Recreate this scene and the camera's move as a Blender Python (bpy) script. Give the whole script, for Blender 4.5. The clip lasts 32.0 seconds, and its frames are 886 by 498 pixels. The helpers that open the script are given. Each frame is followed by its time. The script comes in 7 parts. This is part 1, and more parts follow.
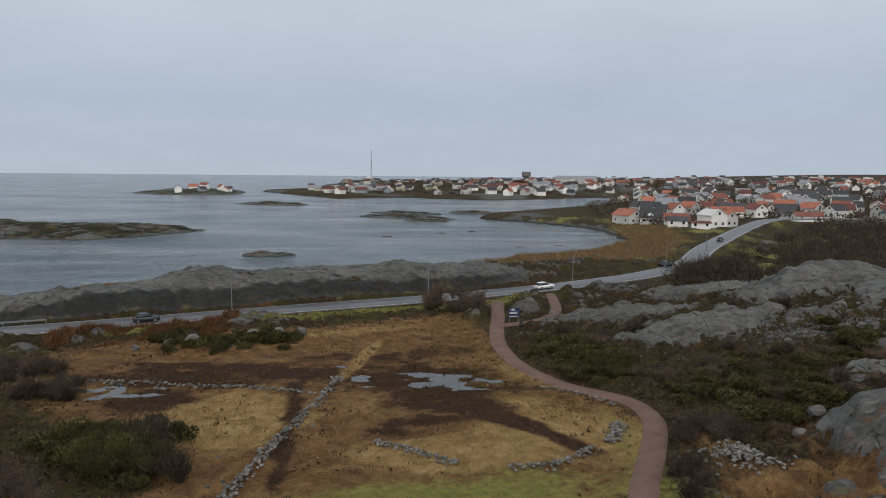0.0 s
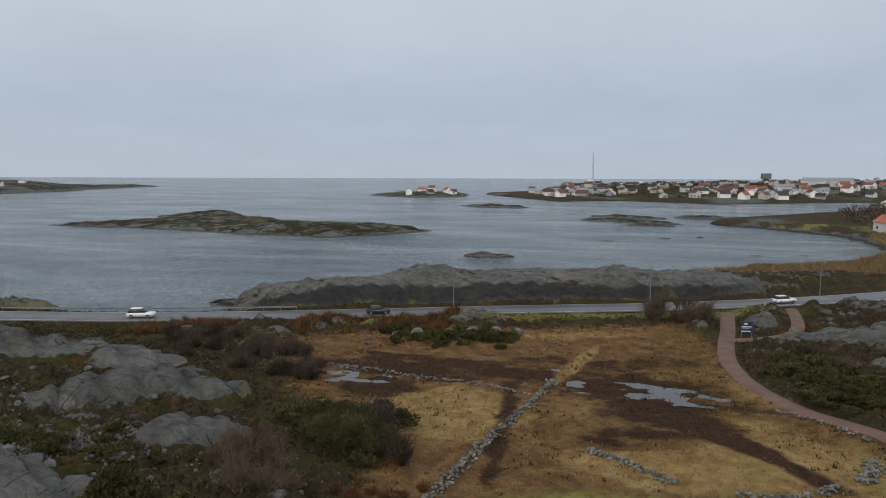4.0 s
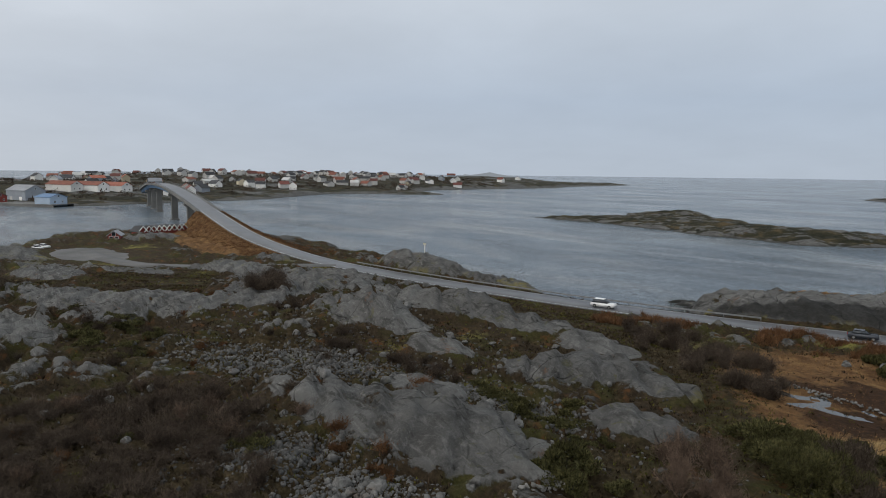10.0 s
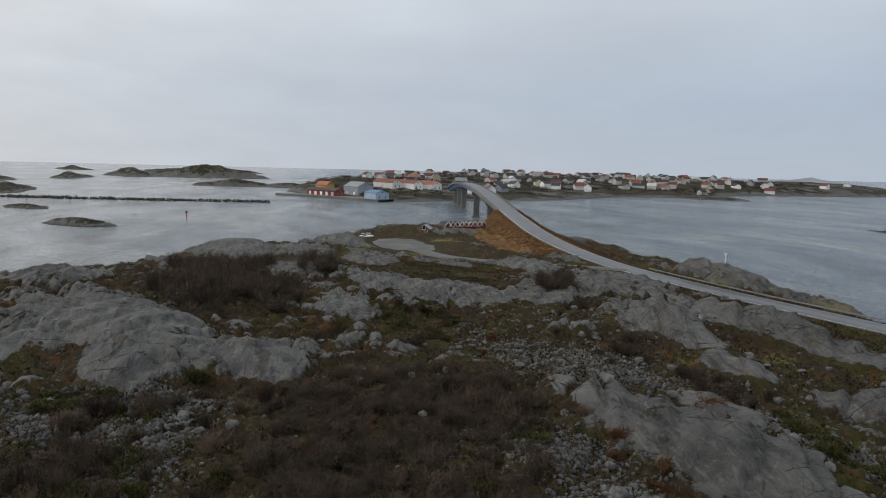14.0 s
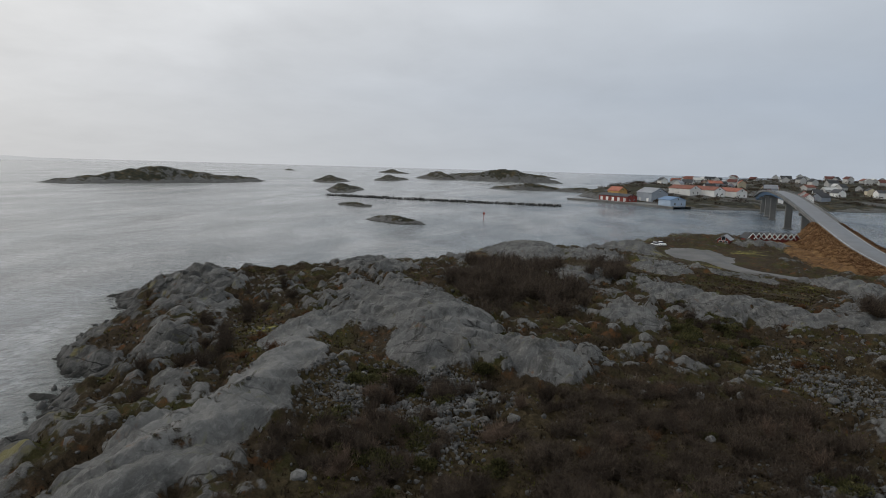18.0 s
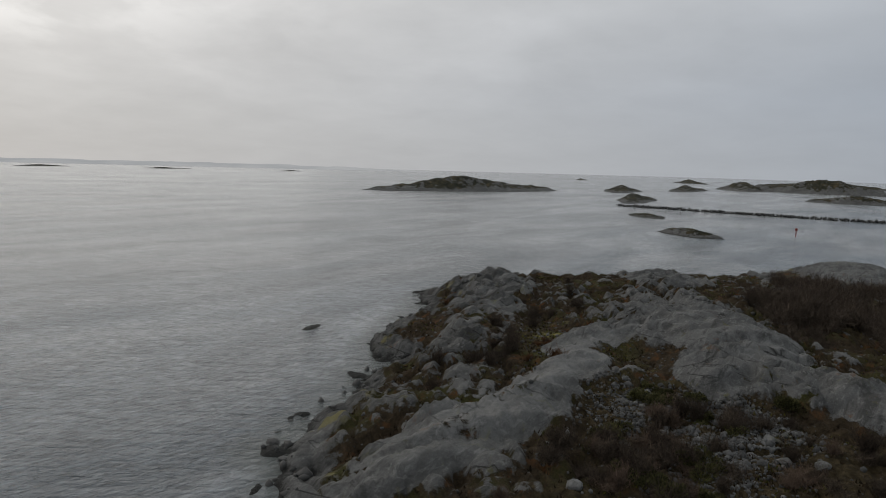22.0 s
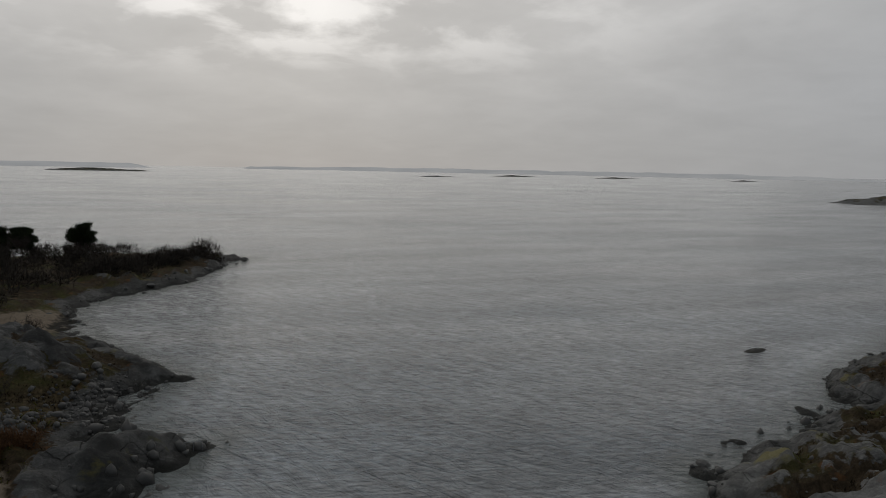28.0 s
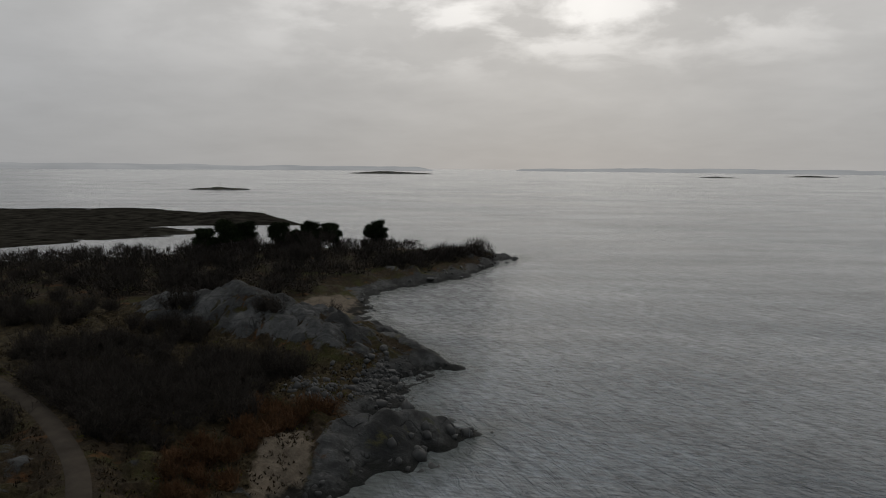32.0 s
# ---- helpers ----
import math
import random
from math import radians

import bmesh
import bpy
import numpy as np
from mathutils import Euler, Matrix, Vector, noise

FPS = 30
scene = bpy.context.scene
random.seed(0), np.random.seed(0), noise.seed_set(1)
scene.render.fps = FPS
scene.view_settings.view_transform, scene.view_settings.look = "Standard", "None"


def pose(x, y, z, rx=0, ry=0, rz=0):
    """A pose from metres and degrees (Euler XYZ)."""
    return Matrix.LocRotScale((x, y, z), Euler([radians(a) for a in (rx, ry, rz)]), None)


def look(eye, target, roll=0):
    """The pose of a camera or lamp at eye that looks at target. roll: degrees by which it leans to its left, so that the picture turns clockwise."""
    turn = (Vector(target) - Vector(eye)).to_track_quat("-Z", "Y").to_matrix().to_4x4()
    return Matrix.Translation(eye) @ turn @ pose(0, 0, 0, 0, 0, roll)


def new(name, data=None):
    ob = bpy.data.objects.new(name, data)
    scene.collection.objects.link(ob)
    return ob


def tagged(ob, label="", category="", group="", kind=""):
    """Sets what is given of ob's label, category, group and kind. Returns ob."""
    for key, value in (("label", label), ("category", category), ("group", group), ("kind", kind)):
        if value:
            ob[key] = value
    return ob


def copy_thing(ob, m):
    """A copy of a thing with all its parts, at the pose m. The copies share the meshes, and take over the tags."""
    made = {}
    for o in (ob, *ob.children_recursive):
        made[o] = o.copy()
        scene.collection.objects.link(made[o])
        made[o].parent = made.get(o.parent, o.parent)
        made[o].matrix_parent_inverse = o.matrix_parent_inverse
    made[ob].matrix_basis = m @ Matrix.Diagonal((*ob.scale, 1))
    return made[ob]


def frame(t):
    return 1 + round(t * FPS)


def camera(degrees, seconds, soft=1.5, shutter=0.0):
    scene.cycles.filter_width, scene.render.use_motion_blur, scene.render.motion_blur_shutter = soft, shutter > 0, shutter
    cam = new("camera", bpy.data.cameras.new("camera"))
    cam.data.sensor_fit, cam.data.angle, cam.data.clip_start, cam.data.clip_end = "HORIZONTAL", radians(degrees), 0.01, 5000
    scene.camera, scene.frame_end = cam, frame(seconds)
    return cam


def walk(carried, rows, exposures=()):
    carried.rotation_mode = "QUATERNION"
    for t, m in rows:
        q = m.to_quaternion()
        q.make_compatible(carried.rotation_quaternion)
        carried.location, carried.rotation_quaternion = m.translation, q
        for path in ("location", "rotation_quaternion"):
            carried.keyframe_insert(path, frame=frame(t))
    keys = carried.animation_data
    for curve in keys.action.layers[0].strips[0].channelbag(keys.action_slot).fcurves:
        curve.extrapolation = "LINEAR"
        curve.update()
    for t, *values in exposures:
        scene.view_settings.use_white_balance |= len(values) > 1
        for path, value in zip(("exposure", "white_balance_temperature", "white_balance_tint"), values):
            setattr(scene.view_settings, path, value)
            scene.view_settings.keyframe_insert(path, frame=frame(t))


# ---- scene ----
cam = camera(66.34, 32.0, soft=0.95)
EYE = 28.5  # metres above the sea
# seconds, yaw, pitch, roll of a hovering camera that turns on the spot
PATH = [
    (0, 0.00, -6.43, 0.49),
    (0.5, 2.20, -6.43, 0.46),
    (1, 4.39, -6.43, 0.44),
    (1.5, 6.54, -6.42, 0.42),
    (2, 8.71, -6.40, 0.41),
    (2.5, 10.96, -6.37, 0.39),
    (3, 13.30, -6.33, 0.34),
    (3.5, 15.81, -6.30, 0.24),
    (5.5, 26.92, -6.33, 0.09),
    (6, 30.04, -6.39, 0.18),
    (6.5, 33.55, -6.44, 0.27),
    (7, 37.06, -6.47, 0.33),
    (7.5, 40.41, -6.48, 0.34),
    (8, 43.60, -6.49, 0.36),
    (8.5, 46.77, -6.51, 0.42),
    (9, 49.96, -6.53, 0.49),
    (9.5, 53.13, -6.56, 0.58),
    (10, 56.37, -6.58, 0.67),
    (10.5, 59.60, -6.61, 0.75),
    (11, 62.66, -6.65, 0.82),
    (11.5, 65.68, -6.68, 0.89),
    (12, 68.68, -6.70, 0.96),
    (12.5, 71.67, -6.72, 1.04),
    (13, 74.66, -6.75, 1.15),
    (13.5, 77.70, -6.80, 1.27),
    (14, 80.74, -6.85, 1.38),
    (14.5, 83.77, -6.90, 1.51),
    (16.5, 95.75, -7.05, 1.84),
    (17, 98.83, -7.05, 1.76),
    (17.5, 101.91, -7.06, 1.67),
    (18, 104.94, -7.06, 1.61),
    (18.5, 108.01, -7.04, 1.57),
    (19, 111.01, -7.01, 1.57),
    (19.5, 114.11, -6.99, 1.57),
    (20, 117.25, -6.99, 1.57),
    (20.5, 120.24, -6.98, 1.57),
    (21, 123.20, -6.96, 1.58),
    (21.5, 126.10, -6.93, 1.58),
    (22, 129.10, -6.90, 1.53),
    (22.5, 132.20, -6.88, 1.45),
    (23, 135.38, -6.84, 1.35),
    (23.5, 138.56, -6.78, 1.25),
    (24, 141.77, -6.74, 1.19),
    (24.5, 144.94, -6.74, 1.15),
    (25, 148.11, -6.76, 1.15),
    (25.5, 151.24, -6.84, 1.19),
    (26, 154.08, -6.91, 1.22),
    (26.5, 157.20, -6.92, 1.19),
    (28.5, 168.20, -6.94, 1.01),
    (29, 170.97, -7.01, 0.83),
    (29.5, 173.70, -7.07, 0.67),
    (30, 176.43, -7.10, 0.56),
    (30.5, 179.19, -7.12, 0.51),
    (31, 181.90, -7.12, 0.49),
    (31.5, 184.68, -7.10, 0.48),
    (32, 188.06, -7.06, 0.45),
]
walk(cam, [(t, pose(0, 0, EYE, 90 + pitch, 0, yaw) @ pose(0, 0, 0, 0, 0, roll)) for t, yaw, pitch, roll in PATH],
     [(0.0, -0.05), (9.0, -0.05), (14.0, -0.08), (18.0, -0.25), (20.0, -0.42), (23.0, -0.75), (25.0, -1.0), (28.0, -1.08), (32.0, -1.05)])

# ---- light: a closed overcast with a weak low sun behind it in the south ----
SUN_AZ, SUN_EL = 179.0, 15.0
world = bpy.data.worlds.new("overcast_sky")
scene.world = world
world.use_nodes = True
wn, wl = world.node_tree.nodes, world.node_tree.links
wn.clear()


def wnode(kind, **props):
    n = wn.new(kind)
    for k, v in props.items():
        n.inputs[k].default_value = v
    return n


def wmath(op, a, b=None, clamp=False):
    n = wn.new("ShaderNodeMath")
    n.operation, n.use_clamp = op, clamp
    for i, v in enumerate((a, b)):
        if v is None:
            continue
        if isinstance(v, (int, float)):
            n.inputs[i].default_value = v
        else:
            wl.new(v, n.inputs[i])
    return n.outputs[0]


sky = wn.new("ShaderNodeTexSky")
sky.sky_type, sky.sun_disc = "NISHITA", False
sky.sun_elevation, sky.sun_rotation = radians(SUN_EL), radians(-SUN_AZ)
wco = wn.new("ShaderNodeTexCoord")
wsep = wn.new("ShaderNodeSeparateXYZ")
wl.new(wco.outputs["Generated"], wsep.inputs[0])
up = wmath("MAXIMUM", wsep.outputs["Z"], 0.0)
# cloud sheets, drawn out towards the horizon as a flat deck is
deck = wmath("ADD", up, 0.22)
wcomb = wn.new("ShaderNodeCombineXYZ")
wl.new(wmath("DIVIDE", wsep.outputs["X"], deck), wcomb.inputs[0])
wl.new(wmath("DIVIDE", wsep.outputs["Y"], deck), wcomb.inputs[1])
clouds = wnode("ShaderNodeTexNoise", Scale=1.1, Detail=6.0, Roughness=0.5, Distortion=0.25)
wl.new(wcomb.outputs[0], clouds.inputs["Vector"])
bands = wnode("ShaderNodeTexNoise", Scale=2.6, Detail=6.0, Roughness=0.55, Distortion=0.2)
wl.new(wcomb.outputs[0], bands.inputs["Vector"])
# angle to the sun behind the cloud
sdir = Vector((-math.sin(radians(SUN_AZ)) * math.cos(radians(SUN_EL)), math.cos(radians(SUN_AZ)) * math.cos(radians(SUN_EL)), math.sin(radians(SUN_EL))))
wdot = wn.new("ShaderNodeVectorMath")
wdot.operation = "DOT_PRODUCT"
wdot.inputs[1].default_value = sdir
wl.new(wco.outputs["Generated"], wdot.inputs[0])
toward = wmath("MULTIPLY", wmath("ADD", wdot.outputs["Value"], 1.0), 0.5, True)
lift = wmath("MULTIPLY", wmath("SUBTRACT", up, 0.02), 5.5, True)
glow_wide = wmath("MULTIPLY", wmath("POWER", toward, 3.2), wmath("ADD", wmath("MULTIPLY", lift, 0.75), 0.25))
glow_near = wmath("MULTIPLY", wmath("POWER", toward, 38.0), lift)
ramp = wn.new("ShaderNodeValToRGB")
ramp.color_ramp.elements[0].position, ramp.color_ramp.elements[0].color = 0.0, (0.495, 0.565, 0.66, 1)
ramp.color_ramp.elements[1].position, ramp.color_ramp.elements[1].color = 0.5, (0.63, 0.695, 0.765, 1)
for pos, col in ((0.10, (0.47, 0.553, 0.67, 1)), (0.24, (0.59, 0.657, 0.745, 1))):
    e = ramp.color_ramp.elements.new(pos)
    e.color = col
wl.new(up, ramp.inputs[0])
warm = wn.new("ShaderNodeMix")
warm.data_type, warm.blend_type = "RGBA", "MIX"
wl.new(wmath("MULTIPLY", wmath("POWER", toward, 2.2), 1.0, True), warm.inputs["Factor"])
wl.new(ramp.outputs[0], warm.inputs["A"])
warm.inputs["B"].default_value = (0.80, 0.778, 0.75, 1)
# brightness: cloud pattern, stronger near the sun; wide glow; small hot core
cl = wmath("MULTIPLY", wmath("SUBTRACT", clouds.outputs["Fac"], 0.5), wmath("MULTIPLY", wmath("ADD", wmath("MULTIPLY", glow_wide, 0.55), 0.26), wmath("ADD", wmath("MULTIPLY", lift, 0.75), 0.25)))
cb = wmath("MULTIPLY", wmath("SUBTRACT", bands.outputs["Fac"], 0.5), wmath("ADD", wmath("MULTIPLY", glow_wide, 0.5), 0.10))
bright = wmath("ADD", wmath("ADD", cl, cb), 1.0)
bright = wmath("ADD", bright, wmath("MULTIPLY", glow_wide, 0.52))
# thin places of the deck round the sun, with firm cloud edges
gap = wmath("MULTIPLY", wmath("SUBTRACT", bands.outputs["Fac"], 0.46), 7.0, True)
gap = wmath("MULTIPLY", gap, wmath("MULTIPLY", wmath("SUBTRACT", up, 0.11), 14.0, True))
bright = wmath("ADD", bright, wmath("MULTIPLY", glow_near, wmath("ADD", wmath("MULTIPLY", gap, 0.95), 0.12)))
# unseen glow added high in the south for light, soft on all sides
hdir = Vector((-math.sin(radians(SUN_AZ)) * math.cos(radians(44)), math.cos(radians(SUN_AZ)) * math.cos(radians(44)), math.sin(radians(44))))
hdot = wn.new("ShaderNodeVectorMath")
hdot.operation = "DOT_PRODUCT"
hdot.inputs[1].default_value = hdir
wl.new(wco.outputs["Generated"], hdot.inputs[0])
high = wmath("POWER", wmath("MULTIPLY", wmath("ADD", hdot.outputs["Value"], 1.0), 0.5, True), 9.0)
high = wmath("MULTIPLY", high, wmath("MULTIPLY", wmath("SUBTRACT", up, 0.22), 3.0, True))
bright = wmath("ADD", bright, wmath("MULTIPLY", high, 1.05))
wmix = wn.new("ShaderNodeMix")
wmix.data_type, wmix.blend_type = "RGBA", "MULTIPLY"
wmix.inputs["Factor"].default_value = 1.0
wl.new(warm.outputs["Result"], wmix.inputs["A"])
wgrey = wn.new("ShaderNodeCombineXYZ")
for i in range(3):
    wl.new(bright, wgrey.inputs[i])
wl.new(wgrey.outputs[0], wmix.inputs["B"])
wb1, wb2 = wn.new("ShaderNodeBackground"), wn.new("ShaderNodeBackground")
wl.new(sky.outputs[0], wb1.inputs[0])
wb1.inputs[1].default_value = 0.05
wl.new(wmix.outputs["Result"], wb2.inputs[0])
wb2.inputs[1].default_value = 0.96
wshade, wout = wn.new("ShaderNodeMixShader"), wn.new("ShaderNodeOutputWorld")
wshade.inputs[0].default_value = 0.975
wl.new(wb1.outputs[0], wshade.inputs[1])
wl.new(wb2.outputs[0], wshade.inputs[2])
wl.new(wshade.outputs[0], wout.inputs[0])

sun = new("sun", bpy.data.lights.new("sun", "SUN"))
sun.data.energy, sun.data.angle, sun.data.color = 0.35, radians(80), (1.0, 0.97, 0.93)
sun.matrix_world = look((0, 0, 60), Vector((0, 0, 60)) - sdir)

# ---- materials ----
def material(name, rough=0.8, metal=0.0, spec=0.4):
    m = bpy.data.materials.new(name)
    m.use_nodes = True
    b = m.node_tree.nodes["Principled BSDF"]
    b.inputs["Roughness"].default_value, b.inputs["Metallic"].default_value = rough, metal
    b.inputs["Specular IOR Level"].default_value = spec
    return m, m.node_tree.nodes, m.node_tree.links, b


class Nodes:
    """Short hand for building node trees."""

    def __init__(self, m):
        self.n, self.l = m.node_tree.nodes, m.node_tree.links
        self.co = self.n.new("ShaderNodeNewGeometry").outputs["Position"]

    def plug(self, sock, v):
        if isinstance(v, (int, float)):
            sock.default_value = v
        elif isinstance(v, tuple):
            sock.default_value = (*v, 1) if len(v) == 3 and sock.type == "RGBA" else v
        else:
            self.l.new(v, sock)

    def noise(self, scale, detail=4.0, rough=0.55, distort=0.0, stretch=None, vec=None):
        n = self.n.new("ShaderNodeTexNoise")
        n.inputs["Scale"].default_value, n.inputs["Detail"].default_value = scale, detail
        n.inputs["Roughness"].default_value, n.inputs["Distortion"].default_value = rough, distort
        v = vec or self.co
        if stretch:
            mp = self.n.new("ShaderNodeMapping")
            mp.inputs["Scale"].default_value = stretch[:3]
            if len(stretch) > 3:
                mp.inputs["Rotation"].default_value = (0, 0, radians(stretch[3]))
            self.l.new(v, mp.inputs[0])
            v = mp.outputs[0]
        self.l.new(v, n.inputs["Vector"])
        return n.outputs["Fac"]

    def along(self, angle, long, short):
        """Places turned and squeezed, so that a pattern runs long along a bearing."""
        mp = self.n.new("ShaderNodeMapping")
        mp.vector_type = "TEXTURE"
        mp.inputs["Rotation"].default_value = (0, 0, radians(angle))
        mp.inputs["Scale"].default_value = (long, short, 1.0)
        self.l.new(self.co, mp.inputs[0])
        return mp.outputs[0]

    def voronoi(self, scale, feature="F1", out="Distance", stretch=None):
        n = self.n.new("ShaderNodeTexVoronoi")
        n.feature = feature
        n.inputs["Scale"].default_value = scale
        v = self.co
        if stretch:
            mp = self.n.new("ShaderNodeMapping")
            mp.inputs["Scale"].default_value = stretch[:3]
            if len(stretch) > 3:
                mp.inputs["Rotation"].default_value = (0, 0, radians(stretch[3]))
            self.l.new(v, mp.inputs[0])
            v = mp.outputs[0]
        self.l.new(v, n.inputs["Vector"])
        return n.outputs[out]

    def ramp(self, fac, *stops):
        r = self.n.new("ShaderNodeValToRGB")
        cr = r.color_ramp
        for i, (p, c) in enumerate(stops):
            e = cr.elements[i] if i < 2 else cr.elements.new(p)
            e.position = p
            e.color = (*c, 1) if isinstance(c, tuple) else (c, c, c, 1)
        self.l.new(fac, r.inputs[0])
        return r.outputs[0]

    def mix(self, fac, a, b, mode="MIX"):
        m = self.n.new("ShaderNodeMix")
        m.data_type, m.blend_type = "RGBA", mode
        self.plug(m.inputs["Factor"], fac)
        self.plug(m.inputs["A"], a)
        self.plug(m.inputs["B"], b)
        return m.outputs["Result"]

    def math(self, op, a, b=0.0, clamp=False):
        m = self.n.new("ShaderNodeMath")
        m.operation, m.use_clamp = op, clamp
        self.plug(m.inputs[0], a)
        self.plug(m.inputs[1], b)
        return m.outputs[0]

    def attr(self, name):
        a = self.n.new("ShaderNodeAttribute")
        a.attribute_name = name
        return a.outputs["Fac"]

    def rand(self):
        return self.n.new("ShaderNodeObjectInfo").outputs["Random"]

    def island(self):
        return self.n.new("ShaderNodeNewGeometry").outputs["Random Per Island"]

    def bump(self, height, strength, dist, bsdf, normal=None):
        b = self.n.new("ShaderNodeBump")
        b.inputs["Strength"].default_value, b.inputs["Distance"].default_value = strength, dist
        self.l.new(height, b.inputs["Height"])
        if normal:
            self.l.new(normal, b.inputs["Normal"])
        self.l.new(b.outputs[0], bsdf.inputs["Normal"])
        return b.outputs[0]


def simple(name, col, rough=0.7, metal=0.0, vary=0.25, scale=2.0, spec=0.4, per=None, bump=0.0):
    """A plain surface with two scales of wear; per: 'object' or 'island' tint."""
    m, n, l, b = material(name, rough, metal, spec)
    k = Nodes(m)
    big, fine = k.noise(scale * 0.3, 3), k.noise(scale * 6, 5)
    dark = tuple(c * (1 - vary) for c in col)
    lite = tuple(min(1, c * (1 + vary * 0.7)) for c in col)
    c = k.mix(k.ramp(big, (0.3, 0.0), (0.7, 1.0)), dark, lite)
    c = k.mix(k.math("MULTIPLY", k.ramp(fine, (0.45, 0.0), (0.75, 1.0)), vary), c, tuple(x * 0.55 for x in col))
    if per:
        r = k.rand() if per == "object" else k.island()
        c = k.mix(1.0, c, k.ramp(r, (0.0, 0.62), (1.0, 1.3)), "MULTIPLY")
    l.new(c, b.inputs["Base Color"])
    if bump:
        k.bump(fine, 0.5, bump, b)
    return m


def rock_colour(k, lichen=1.0):
    """Grey gneiss: smooth pale faces, dark algae streaks, fine joints, spots of lichen and rust."""
    big = k.noise(0.10, 5, 0.6, 0.4)
    mid = k.noise(0.55, 7, 0.68, 0.5, (1.0, 0.45, 1.0, 35))
    fine = k.noise(5.0, 6, 0.72)
    c = k.ramp(big, (0.30, (0.070, 0.069, 0.066)), (0.5, (0.112, 0.110, 0.105)), (0.72, (0.165, 0.162, 0.154)))
    c = k.mix(k.ramp(mid, (0.36, 0.6), (0.5, 0.0)), c, (0.052, 0.050, 0.047))
    c = k.mix(k.ramp(fine, (0.50, 0.0), (0.76, 0.5)), c, (0.22, 0.215, 0.205))
    edge1 = k.voronoi(0.30, "DISTANCE_TO_EDGE", "Distance", (1.0, 0.22, 1.0, 35))
    edge2 = k.voronoi(0.75, "DISTANCE_TO_EDGE", "Distance", (0.35, 1.0, 1.0, 20))
    worn = k.ramp(k.noise(0.2, 3), (0.48, 0.0), (0.58, 1.0))
    cr = k.math("MULTIPLY", k.math("MAXIMUM", k.ramp(edge1, (0.0, 0.9), (0.02, 0.0)), k.ramp(edge2, (0.0, 0.35), (0.010, 0.0))), worn)
    band = k.noise(0.42, 6, 0.7, 0.7, (0.22, 1.5, 1.0, 12))
    c = k.mix(k.ramp(band, (0.40, 0.75), (0.50, 0.0)), c, (0.044, 0.043, 0.040))
    band2 = k.noise(1.3, 6, 0.7, 0.5, (0.25, 1.4, 1.0, 8))
    c = k.mix(k.ramp(band2, (0.54, 0.0), (0.66, 0.6)), c, (0.21, 0.206, 0.196))
    blot = k.noise(1.7, 7, 0.74, 0.4)
    c = k.mix(k.ramp(blot, (0.55, 0.0), (0.68, 0.5)), c, (0.046, 0.044, 0.038))
    pale = k.noise(0.9, 7, 0.74, 0.6, (1.0, 1.0, 1.0, 50))
    c = k.mix(k.ramp(pale, (0.56, 0.0), (0.68, 0.6)), c, (0.235, 0.23, 0.215))
    c = k.mix(cr, c, (0.018, 0.017, 0.015))
    lich = k.noise(0.33, 7, 0.7, 0.8)
    c = k.mix(k.math("MULTIPLY", k.ramp(lich, (0.60, 0.0), (0.68, 0.65)), lichen), c, (0.105, 0.100, 0.030))
    rust = k.noise(0.27, 6, 0.7, 0.6, (1.0, 1.0, 1.0, 77))
    c = k.mix(k.math("MULTIPLY", k.ramp(rust, (0.63, 0.0), (0.70, 0.65)), lichen), c, (0.130, 0.065, 0.030))
    h = k.math("ADD", k.math("ADD", k.math("ADD", k.math("MULTIPLY", mid, 1.2), k.math("MULTIPLY", band, 0.9)), k.math("MULTIPLY", blot, 0.7)), k.math("SUBTRACT", k.math("MULTIPLY", fine, 0.3), k.math("MULTIPLY", cr, 0.6)))
    return c, h


